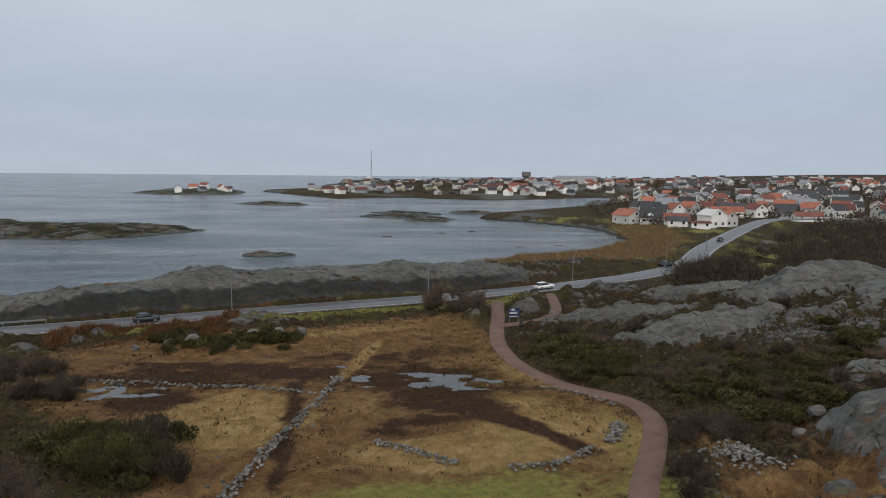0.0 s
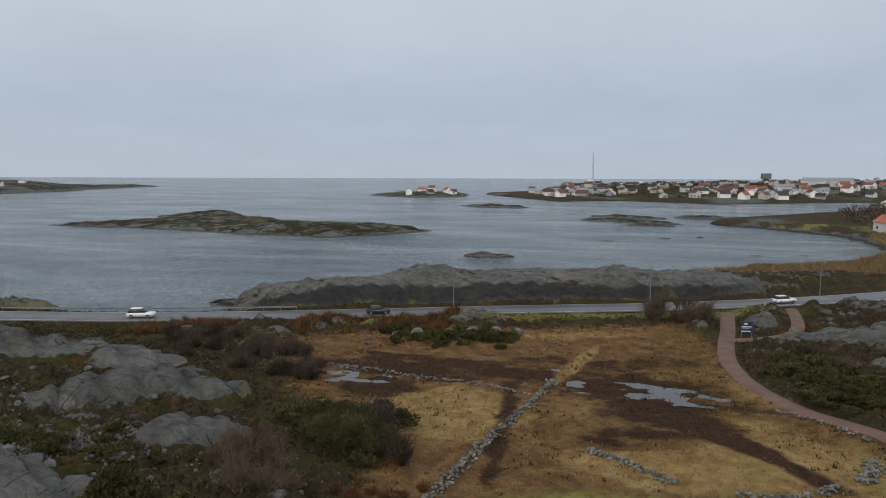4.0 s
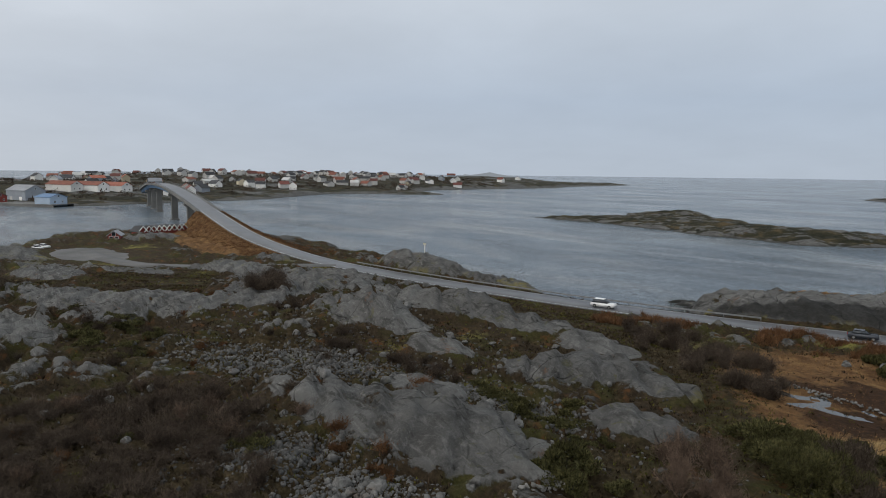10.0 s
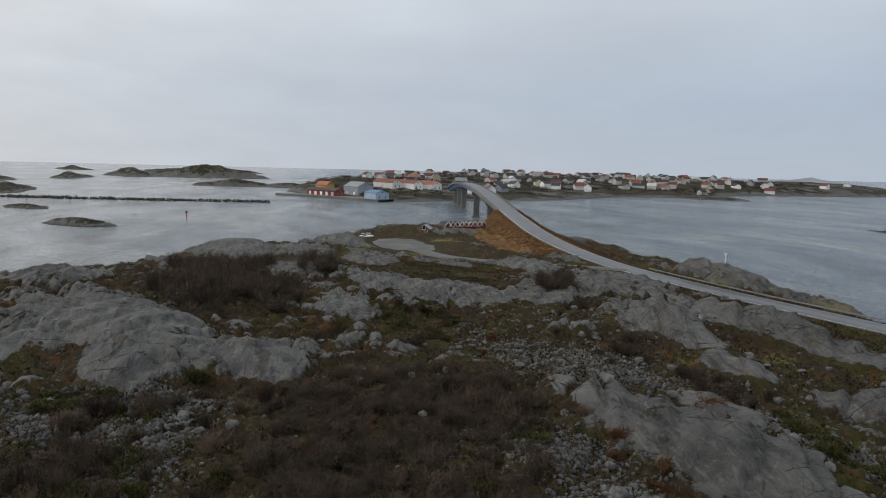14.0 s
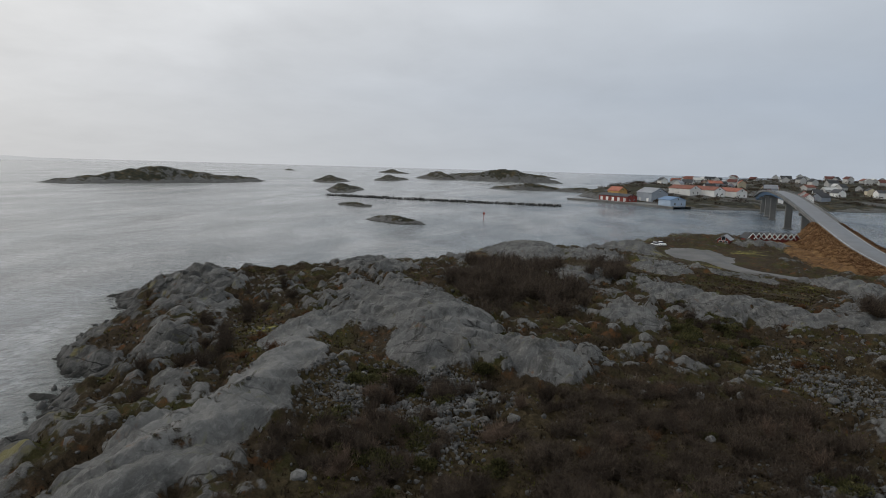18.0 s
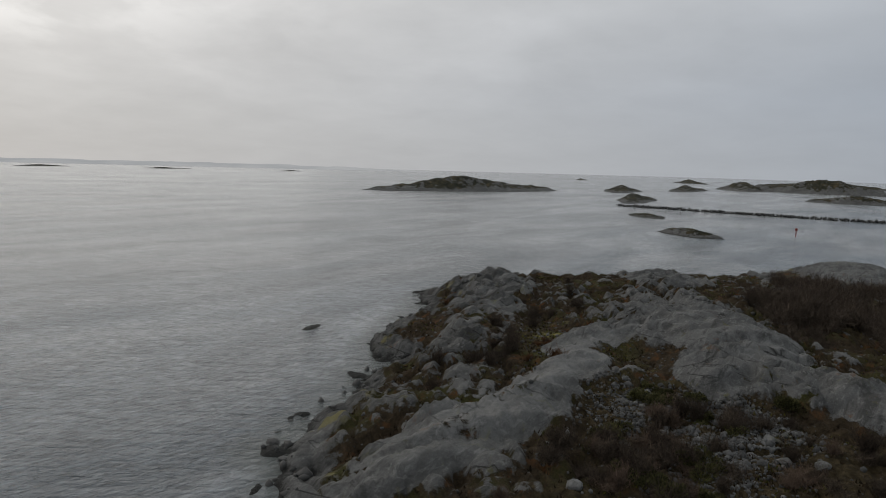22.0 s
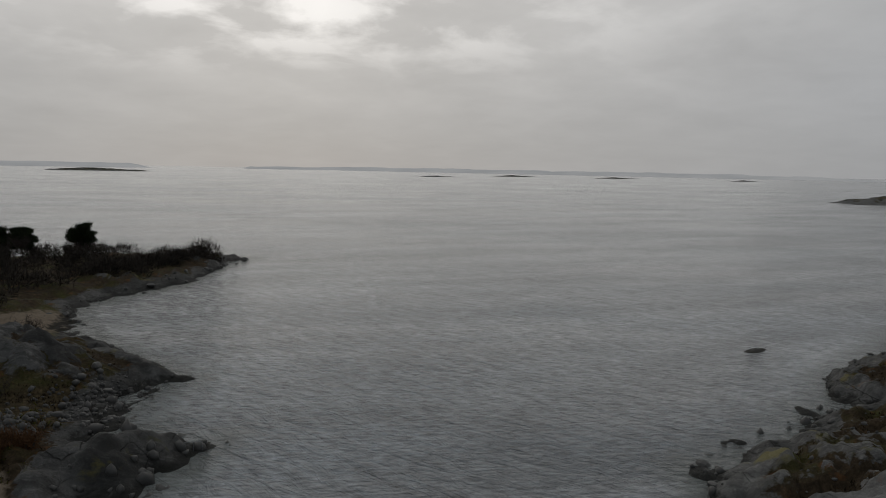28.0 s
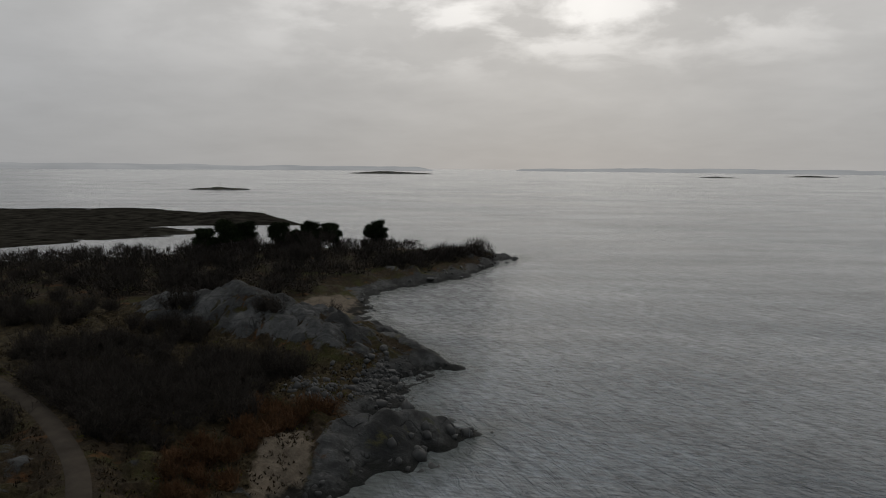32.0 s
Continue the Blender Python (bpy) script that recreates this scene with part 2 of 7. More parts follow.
def make_ground():
    """Bedrock, heath, dry and green grass, wet peat, sand and reed, mixed by cover layers with ragged edges."""
    m, n, l, b = material("ground_cover", 0.92, 0.0, 0.10)
    k = Nodes(m)
    rag = k.noise(0.8, 6, 0.68, 0.5)
    rag2 = k.noise(0.16, 5, 0.6, 0.3)
    fine = k.noise(5.0, 5, 0.7)
    grain = k.noise(1.6, 5, 0.65)

    def cover(name, soft=0.16):
        a = k.math("ADD", k.attr(name), k.math("MULTIPLY", k.math("SUBTRACT", rag, 0.5), 1.1))
        return k.ramp(a, (0.5 - soft, 0.0), (0.5 + soft, 1.0))

    rock, rh = rock_colour(k)
    heath = k.ramp(grain, (0.25, (0.016, 0.012, 0.008)), (0.5, (0.038, 0.028, 0.017)), (0.75, (0.072, 0.050, 0.030)))
    heath = k.mix(k.ramp(rag2, (0.48, 0.0), (0.66, 0.8)), heath, k.ramp(fine, (0.3, (0.026, 0.028, 0.009)), (0.7, (0.078, 0.080, 0.020))))
    heath = k.mix(k.ramp(k.noise(0.45, 5, 0.6), (0.57, 0.0), (0.67, 0.75)), heath, (0.115, 0.052, 0.020))
    heath = k.mix(k.ramp(k.noise(1.1, 6, 0.7, 0.4), (0.56, 0.0), (0.68, 0.6)), heath, (0.095, 0.066, 0.032))
    heath = k.mix(k.ramp(fine, (0.52, 0.0), (0.66, 0.45)), heath, (0.070, 0.053, 0.030))
    dry = k.ramp(k.noise(0.4, 6, 0.68, 0.4), (0.32, (0.085, 0.044, 0.021)), (0.48, (0.190, 0.104, 0.045)), (0.66, (0.31, 0.190, 0.082)))
    straw = k.ramp(k.noise(0.6, 6, 0.66, 0.3), (0.32, (0.19, 0.115, 0.046)), (0.5, (0.285, 0.184, 0.076)), (0.66, (0.37, 0.260, 0.118)))
    dry = k.mix(k.ramp(fine, (0.4, 0.5), (0.65, 0.0)), dry, (0.060, 0.034, 0.017))
    green = k.ramp(grain, (0.3, (0.115, 0.110, 0.030)), (0.7, (0.26, 0.230, 0.070)))
    wet = k.ramp(grain, (0.3, (0.022, 0.014, 0.009)), (0.7, (0.070, 0.036, 0.018)))
    sand = k.ramp(grain, (0.3, (0.135, 0.105, 0.075)), (0.7, (0.215, 0.175, 0.13)))
    reed = k.ramp(k.noise(0.12, 6, 0.68, 0.4), (0.32, (0.080, 0.050, 0.026)), (0.5, (0.165, 0.110, 0.058)), (0.68, (0.27, 0.20, 0.115)))
    c = heath
    thick = k.ramp(grain, (0.3, (0.018, 0.014, 0.009)), (0.5, (0.046, 0.035, 0.018)), (0.7, (0.095, 0.070, 0.038)))
    for name, layer in (("thick", thick), ("dry", dry), ("straw", straw), ("reed", reed), ("green", green), ("wet", wet), ("sand", sand)):
        c = k.mix(cover(name), c, layer)
    rf = cover("rock", 0.06)
    sep = n.new("ShaderNodeSeparateXYZ")
    l.new(k.co, sep.inputs[0])
    alt = k.math("ADD", sep.outputs["Z"], k.math("MULTIPLY", k.math("SUBTRACT", rag, 0.5), 2.2))
    spray = k.math("MULTIPLY", k.ramp(k.math("MULTIPLY", alt, 0.1), (0.12, 0.0), (0.18, 1.0), (0.34, 1.0), (0.48, 0.0)), k.ramp(rag2, (0.56, 0.0), (0.64, 0.6)))
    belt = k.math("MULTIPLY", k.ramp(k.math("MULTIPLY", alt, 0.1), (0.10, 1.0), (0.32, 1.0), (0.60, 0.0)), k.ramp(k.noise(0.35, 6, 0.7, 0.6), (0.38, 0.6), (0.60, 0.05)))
    rock = k.mix(k.math("MULTIPLY", k.attr("washed"), k.ramp(grain, (0.3, 0.15), (0.65, 0.45))), rock, (0.27, 0.265, 0.252))
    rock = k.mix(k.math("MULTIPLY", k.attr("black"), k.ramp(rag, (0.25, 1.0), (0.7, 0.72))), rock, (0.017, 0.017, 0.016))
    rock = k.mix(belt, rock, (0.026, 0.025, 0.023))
    rock = k.mix(spray, rock, (0.165, 0.140, 0.030))
    c = k.mix(rf, c, rock)
    c = k.mix(k.ramp(k.math("MULTIPLY", alt, 0.5), (0.18, 0.92), (0.42, 0.0)), c, (0.016, 0.016, 0.014))
    l.new(c, b.inputs["Base Color"])
    h = k.mix(rf, k.math("MULTIPLY", k.math("ADD", grain, fine), 1.1), rh)
    k.bump(h, 0.9, 0.28, b)
    l.new(k.ramp(rf, (0.0, 0.95), (1.0, 0.72)), b.inputs["Roughness"])
    return m


def make_island():
    """Low skerry rock with heath on its crown and a dark wet foot."""
    m, n, l, b = material("skerry_rock", 0.85, 0.0, 0.12)
    k = Nodes(m)
    rock, rh = rock_colour(k)
    turf = k.ramp(k.noise(0.12, 6, 0.65), (0.35, (0.016, 0.017, 0.011)), (0.52, (0.036, 0.034, 0.020)), (0.66, (0.090, 0.066, 0.034)))
    a = k.math("ADD", k.attr("rock"), k.math("MULTIPLY", k.math("SUBTRACT", k.noise(0.09, 7, 0.72, 0.6), 0.5), 2.4))
    c = k.mix(k.ramp(a, (0.44, 0.0), (0.56, 1.0)), turf, rock)
    sep = n.new("ShaderNodeSeparateXYZ")
    l.new(k.co, sep.inputs[0])
    c = k.mix(k.ramp(k.math("ADD", sep.outputs["Z"], k.math("MULTIPLY", k.noise(0.5, 4), 0.8)), (0.45, 0.85), (1.1, 0.0)), c, (0.030, 0.028, 0.022))
    l.new(c, b.inputs["Base Color"])
    k.bump(rh, 0.9, 0.5, b)
    return m


def make_water():
    m, n, l, b = material("sea_water", 0.2, 0.0, 0.5)
    k = Nodes(m)
    b.inputs["IOR"].default_value = 1.34
    patch = k.noise(0.010, 5, 0.6, 0.6, (1.0, 2.4, 1.0, 25))
    c = k.ramp(patch, (0.36, (0.078, 0.110, 0.142)), (0.5, (0.140, 0.170, 0.196)), (0.66, (0.235, 0.250, 0.258)))
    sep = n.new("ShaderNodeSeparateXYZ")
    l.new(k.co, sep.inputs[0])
    # brighter sky sheen on the sun side, painted into the sea colour
    sunward = k.ramp(k.math("ADD", k.math("MULTIPLY", sep.outputs["Y"], -0.0035), k.math("MULTIPLY", patch, 0.4)), (0.05, 0.0), (0.75, 1.0))
    c = k.mix(sunward, c, k.ramp(patch, (0.36, (0.25, 0.258, 0.256)), (0.5, (0.295, 0.299, 0.295)), (0.66, (0.345, 0.343, 0.335))))
    # wind lanes and wave faces: their light and dark painted into the colour
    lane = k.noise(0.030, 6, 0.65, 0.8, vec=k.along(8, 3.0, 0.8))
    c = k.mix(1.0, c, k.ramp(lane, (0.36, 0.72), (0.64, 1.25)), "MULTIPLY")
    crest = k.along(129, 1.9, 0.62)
    chop_shade = k.noise(0.34, 5, 0.66, 0.8, vec=crest)
    c = k.mix(1.0, c, k.ramp(chop_shade, (0.38, 0.80), (0.62, 1.16)), "MULTIPLY")
    ripple_shade = k.noise(0.95, 5, 0.62, 0.5, vec=k.along(174, 1.7, 0.5))
    c = k.mix(1.0, c, k.ramp(ripple_shade, (0.36, 0.58), (0.62, 1.28)), "MULTIPLY")
    sh = k.attr("shallow")
    c = k.mix(k.ramp(k.math("ADD", sh, k.math("MULTIPLY", k.math("SUBTRACT", k.noise(0.09, 5, 0.6), 0.5), 0.9)), (0.5, 0.0), (0.95, 0.7)), c, (0.105, 0.112, 0.098))
    cap = k.noise(0.22, 8, 0.75, 0.3, vec=k.along(125, 2.0, 0.6))
    c = k.mix(k.ramp(cap, (0.735, 0.0), (0.76, 0.8)), c, (0.62, 0.64, 0.65))
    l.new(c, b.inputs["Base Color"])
    wave = k.noise(0.40, 4, 0.6, 0.7, vec=crest)
    ripple = k.noise(1.1, 5, 0.62, 0.5, vec=k.along(174, 1.7, 0.5))
    swell = k.noise(0.05, 3, 0.5, 0.3, vec=k.along(130, 2.0, 0.8))
    h = k.math("ADD", k.math("MULTIPLY", wave, 1.6), k.math("ADD", k.math("MULTIPLY", ripple, 0.6), k.math("MULTIPLY", swell, 1.2)))
    h = k.math("MULTIPLY", h, k.math("SUBTRACT", 1.5, k.math("MULTIPLY", sunward, 0.85)))
    k.bump(h, 1.0, 0.8, b)
    gust = k.noise(0.006, 4, 0.6, 0.5, (1.0, 2.5, 1.0, 20))
    l.new(k.ramp(gust, (0.35, 0.13), (0.65, 0.24)), b.inputs["Roughness"])
    return m


M_GROUND, M_ISLAND, M_WATER = make_ground(), make_island(), make_water()


def make_rock_loose():
    m, n, l, b = material("loose_stone", 0.85, 0.0, 0.3)
    k = Nodes(m)
    c, h = rock_colour(k, 0.5)
    c = k.mix(1.0, c, k.ramp(k.island(), (0.0, 0.5), (1.0, 1.1)), "MULTIPLY")
    l.new(c, b.inputs["Base Color"])
    k.bump(h, 0.6, 0.1, b)
    return m


M_STONE = make_rock_loose()
M_DARKSTONE = simple("dark_shore_stone", (0.05, 0.048, 0.044), 0.6, vary=0.5, scale=1.2, per="island")
M_FIELDSTONE = simple("pale_field_stone", (0.165, 0.16, 0.148), 0.85, vary=0.5, scale=1.2, per="object")
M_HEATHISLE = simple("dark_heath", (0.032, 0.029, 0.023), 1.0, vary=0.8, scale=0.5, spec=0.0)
M_ASPHALT = simple("wet_asphalt", (0.10, 0.102, 0.108), 0.42, vary=0.25, scale=0.7, spec=0.5)
M_LOT = simple("worn_asphalt", (0.115, 0.112, 0.108), 0.85, vary=0.3, scale=0.5)
M_GRAVEL = simple("red_gravel", (0.145, 0.084, 0.066), 0.9, vary=0.25, scale=1.5, bump=0.02)
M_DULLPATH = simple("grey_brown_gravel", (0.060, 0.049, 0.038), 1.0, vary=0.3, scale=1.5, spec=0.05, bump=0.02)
M_LINE = simple("road_paint", (0.62, 0.62, 0.60), 0.6, vary=0.2, scale=2)
M_CONCRETE = simple("bridge_concrete", (0.15, 0.148, 0.14), 0.85, vary=0.25, scale=0.3)
M_STEEL = simple("galvanised_steel", (0.17, 0.175, 0.18), 0.65, 0.3, vary=0.15)
M_BLUESTEEL = simple("blue_painted_steel", (0.10, 0.19, 0.33), 0.5, vary=0.15)
M_WHITE = simple("white_painted_wood", (0.74, 0.735, 0.71), 0.6, vary=0.1, scale=0.6, per="object")
M_CREAM = simple("cream_painted_wood", (0.62, 0.55, 0.40), 0.65, vary=0.12, scale=0.6, per="object")
M_REDWOOD = simple("red_painted_wood", (0.22, 0.045, 0.035), 0.75, vary=0.2, scale=0.8)
M_GREYWOOD = simple("grey_painted_wood", (0.30, 0.33, 0.37), 0.7, vary=0.15, scale=0.6)
M_BLUEWALL = simple("pale_blue_cladding", (0.36, 0.45, 0.56), 0.6, vary=0.1, scale=0.5)
M_YELLOWWALL = simple("ochre_painted_wood", (0.50, 0.30, 0.10), 0.65, vary=0.12, scale=0.5)
M_TILE = simple("orange_roof_tiles", (0.30, 0.105, 0.066), 0.75, vary=0.25, scale=1.2, per="object")
M_TILERED = simple("dark_red_roof_tiles", (0.165, 0.055, 0.042), 0.75, vary=0.25, scale=1.2, per="object")
M_SLATE = simple("dark_roofing", (0.045, 0.046, 0.05), 0.7, vary=0.25, scale=1.2, per="object")
M_GREYROOF = simple("grey_sheet_roof", (0.24, 0.25, 0.27), 0.5, vary=0.2, scale=0.8)
M_BRICK = simple("red_brick", (0.22, 0.085, 0.06), 0.85, vary=0.2, scale=3)
M_PANE = simple("dark_window_glass", (0.025, 0.03, 0.036), 0.12, vary=0.2, scale=1.0, spec=0.6)
M_PONDW = simple("pond_water", (0.035, 0.036, 0.035), 0.05, vary=0.3, scale=0.6, spec=0.5)

# ---- shape helpers ----
def lattice(ix, iy, seed):
    h = np.sin(ix * 127.1 + iy * 311.7 + seed * 74.7) * 43758.5453
    return h - np.floor(h)


def vnoise(x, y, seed=0):
    """Smooth value noise in 0..1 on arrays."""
    ix, iy = np.floor(x), np.floor(y)
    fx, fy = x - ix, y - iy
    fx, fy = fx * fx * fx * (fx * (fx * 6 - 15) + 10), fy * fy * fy * (fy * (fy * 6 - 15) + 10)
    a, b = lattice(ix, iy, seed), lattice(ix + 1, iy, seed)
    c, d = lattice(ix, iy + 1, seed), lattice(ix + 1, iy + 1, seed)
    return (a * (1 - fx) + b * fx) * (1 - fy) + (c * (1 - fx) + d * fx) * fy


def fbm(x, y, seed=0, octaves=4, gain=0.5):
    total, amp, norm = 0.0, 1.0, 0.0
    for o in range(octaves):
        total = total + amp * vnoise(x * 2 ** o + 17.3 * o, y * 2 ** o - 9.1 * o, seed + o)
        norm += amp
        amp *= gain
    return total / norm


def lumps(x, y, size, seed, stretch=1.7, angle=35):
    """Rounded whaleback humps parted by clefts: 0 in a cleft to 1 on a crown."""
    a = radians(angle)
    u = (x * math.cos(a) + y * math.sin(a)) / (size * stretch)
    v = (-x * math.sin(a) + y * math.cos(a)) / size
    u = u + 0.5 * (vnoise(u * 1.3, v * 1.3, seed + 9) - 0.5)
    v = v + 0.5 * (vnoise(u * 1.3 + 40, v * 1.3, seed + 8) - 0.5)
    iu, iv = np.floor(u), np.floor(v)
    f1, f2 = np.full(np.shape(u), 9.0), np.full(np.shape(u), 9.0)
    tall = np.zeros(np.shape(u))
    for di in (-1, 0, 1):
        for dj in (-1, 0, 1):
            ci, cj = iu + di, iv + dj
            px, py = ci + 0.15 + 0.7 * lattice(ci, cj, seed), cj + 0.15 + 0.7 * lattice(ci, cj, seed + 3)
            d = np.hypot(u - px, v - py)
            near = d < f1
            f2 = np.where(near, f1, np.minimum(f2, d))
            tall = np.where(near, lattice(ci, cj, seed + 5), tall)
            f1 = np.where(near, d, f1)
    edge = np.clip((f2 - f1) * 1.7, 0, 1)
    return np.sqrt(edge) * (0.45 + 0.55 * tall)


def smooth(e0, e1, v):
    t = np.clip((v - e0) / (e1 - e0), 0, 1)
    return t * t * (3 - 2 * t)


def shore_distance(poly, x, y):
    """Signed distance to a closed outline: positive inside."""
    best, inside = np.full(np.shape(x), 1e12), np.zeros(np.shape(x), bool)
    for (ax, ay), (bx, by) in zip(poly, poly[1:] + poly[:1]):
        ex, ey = bx - ax, by - ay
        t = np.clip(((x - ax) * ex + (y - ay) * ey) / max(ex * ex + ey * ey, 1e-9), 0, 1)
        best = np.minimum(best, (x - ax - t * ex) ** 2 + (y - ay - t * ey) ** 2)
        cross = ((ay > y) != (by > y)) & (x < ex * (y - ay) / (ey if ey else 1e-9) + ax)
        inside ^= cross
    return np.sqrt(best) * np.where(inside, 1, -1)


def line_distance(line, x, y):
    """Distance to an open line of (x, y, z), and the line's z at the nearest place."""
    best, z = np.full(np.shape(x), 1e12), np.zeros(np.shape(x))
    for (ax, ay, az), (bx, by, bz) in zip(line, line[1:]):
        ex, ey = bx - ax, by - ay
        t = np.clip(((x - ax) * ex + (y - ay) * ey) / max(ex * ex + ey * ey, 1e-9), 0, 1)
        d = (x - ax - t * ex) ** 2 + (y - ay - t * ey) ** 2
        z = np.where(d < best, az + t * (bz - az), z)
        best = np.minimum(best, d)
    return np.sqrt(best), z


def blobs(spots, x, y, power=1.0):
    """Soft ellipses (x, y, rx, ry, turn, height); the sum of them."""
    total = np.zeros(np.shape(x))
    for sx, sy, rx, ry, turn, h in spots:
        a = radians(turn)
        u = ((x - sx) * math.cos(a) + (y - sy) * math.sin(a)) / rx
        v = (-(x - sx) * math.sin(a) + (y - sy) * math.cos(a)) / ry
        total = total + h * np.exp(-(u * u + v * v) ** power)
    return total


def glide(points, step):
    """A smooth line (Catmull-Rom) through points of any dimension, cut into short steps."""
    p = [np.array(q, float) for q in points]
    p = [2 * p[0] - p[1]] + p + [2 * p[-1] - p[-2]]
    out = []
    for a, b, c, d in zip(p, p[1:], p[2:], p[3:]):
        n = max(1, int(np.linalg.norm((c - b)[:2]) / step))
        for i in range(n):
            t = i / n
            out.append(0.5 * (2 * b + (c - a) * t + (2 * a - 5 * b + 4 * c - d) * t * t + (3 * b - a - 3 * c + d) * t ** 3))
    return out + [p[-2]]


def grid_mesh(name, xs, ys, z, mat, layers=None, keep=None):
    """One smooth sheet over a grid of lines xs, ys."""
    nx, ny = len(xs), len(ys)
    gx, gy = np.meshgrid(xs, ys)
    co = np.stack([gx.ravel(), gy.ravel(), z.ravel()], 1).astype(np.float32)
    idx = np.arange(nx * ny).reshape(ny, nx)
    q = np.stack([idx[:-1, :-1], idx[:-1, 1:], idx[1:, 1:], idx[1:, :-1]], -1).reshape(-1, 4)
    if keep is not None:
        kq = keep.ravel()[q].any(1)
        q = q[kq]
        used = np.unique(q)
        remap = np.zeros(nx * ny, int)
        remap[used] = np.arange(len(used))
        q, co = remap[q], co[used]
    me = bpy.data.meshes.new(name)
    me.vertices.add(len(co))
    me.vertices.foreach_set("co", co.ravel())
    me.loops.add(q.size)
    me.loops.foreach_set("vertex_index", q.ravel().astype(np.int32))
    me.polygons.add(len(q))
    me.polygons.foreach_set("loop_start", np.arange(0, q.size, 4, dtype=np.int32))
    me.polygons.foreach_set("use_smooth", np.ones(len(q), bool))
    for key, vals in (layers or {}).items():
        v = vals.ravel()
        if keep is not None:
            v = v[used]
        me.attributes.new(key, "FLOAT", "POINT").data.foreach_set("value", v.astype(np.float32))
    me.update(calc_edges=True)
    me.materials.append(mat)
    return new(name, me)


# ---- the plan: coast, road and paths, in metres round the point below the camera ----
COAST_NORTH = [(8, 206), (21, 216), (42, 232), (62, 256), (80, 290), (80, 335), (77, 356), (54, 390), (22, 420), (30, 462), (75, 520), (139, 607),
               (205, 780), (215, 830), (140, 785), (51, 713), (-54, 769), (-111, 723), (-184, 834), (-260, 960), (-150, 1300), (-300, 1900), (600, 3200), (3500, 3200)]
COAST_EAST = [(3500, -300), (700, -120), (300, -120), (190, -150), (148, -162), (122, -178), (96, -198), (70, -212), (40, -216), (18, -216), (6, -210)]
COAST_SOUTH = [(14, -190), (21, -167), (32, -150), (36, -140), (34, -127), (29, -114), (24, -110), (20, -103), (11, -93), (17, -86), (18, -79), (14, -76), (17, -72), (12, -71), (6, -70), (10, -64), (11, -60), (16, -60), (17, -54),
               (20, -51), (8, -42), (-12, -36), (-30, -39), (-37, -47), (-40, -53), (-45, -56), (-57, -61), (-63, -64), (-70, -66), (-78, -77), (-90, -81), (-100, -89), (-113, -97)]
COAST_WEST = [(-128, -99), (-142, -92), (-160, -74), (-182, -58), (-205, -48), (-229, -41), (-243, -29), (-238, -8), (-262, 0), (-290, 7), (-307, 20), (-315, 41), (-303, 60),
              (-300, 72), (-296, 92), (-262, 92), (-240, 104), (-205, 99), (-190, 108), (-168, 108), (-150, 100), (-132, 106), (-107, 101), (-92, 100), (-80, 111), (-95, 127),
              (-76, 144), (-45, 160), (-18, 186)]
COAST = COAST_NORTH + COAST_EAST + COAST_SOUTH + COAST_WEST
ROAD = glide([(215, 352, 6.6), (186, 350, 6.4), (158, 334, 6.0), (94, 236, 4.2), (70, 192, 3.4), (53, 172, 3.2), (37, 160, 3.0), (22, 150, 3.0), (8, 142, 3.0), (-4, 135.5, 3.0), (-24, 126.5, 3.0), (-50, 114, 3.0),
              (-70, 104.5, 3.0), (-92, 95.5, 3.0), (-110, 90, 3.0), (-126, 85.5, 3.0), (-146, 81, 3.0), (-164, 77.5, 3.05), (-180, 75, 3.4), (-196, 73, 4.2), (-211, 71.6, 5.2), (-226, 71, 6.4), (-244, 71.5, 7.8), (-294, 76, 10.8)], 3.0)
SIDE_ROAD = glide([(-166, 76, 3.1), (-172, 63, 3.1), (-178, 50, 3.0), (-186, 38, 3.0), (-198, 30, 2.8), (-222, 25, 2.5), (-240, 23, 2.4)], 3.0)
RED_PATH = glide([(10, 28, 4.2), (14, 42, 3.8), (16, 51, 3.5), (19.5, 60, 3.3), (22, 68, 3.2), (21, 74.5, 3.1), (15, 80, 3.0), (11, 87, 3.0), (9, 95, 3.0), (8.6, 104, 3.0), (10, 120, 3.0), (11, 134, 3.0)], 2.0)
SPUR_PATH = glide([(9.5, 112, 3.0), (16, 115, 3.2), (20, 120, 3.3), (22, 130, 3.2), (23, 143, 3.0)], 2.0)
SOUTH_PATH = glide([(20, -18, 4.5), (27, -33, 4.4), (33, -43, 4.3), (40, -51, 4.2), (52, -61, 4.0), (70, -72, 4.0)], 2.0)

# hills and bare humps: x, y, half-lengths, turn, height
HILLS = [(-110, -38, 46, 40, 20, 3.6), (-150, 15, 40, 30, 0, 2.2), (-98, 48, 30, 20, 30, 3.6), (-55, -8, 40, 36, 0, 1.4), (-72, 28, 30, 20, 20, 1.4),
         (62, 95, 34, 26, 30, 2.6), (85, 130, 40, 22, 35, 3.0), (60, 62, 20, 14, 20, 1.5), (46, -97, 24, 10, -18, 1.6), (120, 60, 60, 60, 0, 6.0)]
FAR_HILLS = [(900, 1500, 700, 500, 0, 14.0), (1500, 2300, 900, 420, 20, 30.0), (420, 900, 300, 200, 0, 7.0), (330, 560, 140, 120, 20, 5.0), (120, 1150, 260, 180, 0, 6.0), (90, 1050, 90, 60, 0, 3.0), (700, 900, 400, 300, 0, 7.0),
             (-150, 1120, 120, 70, 0, 7.0)]
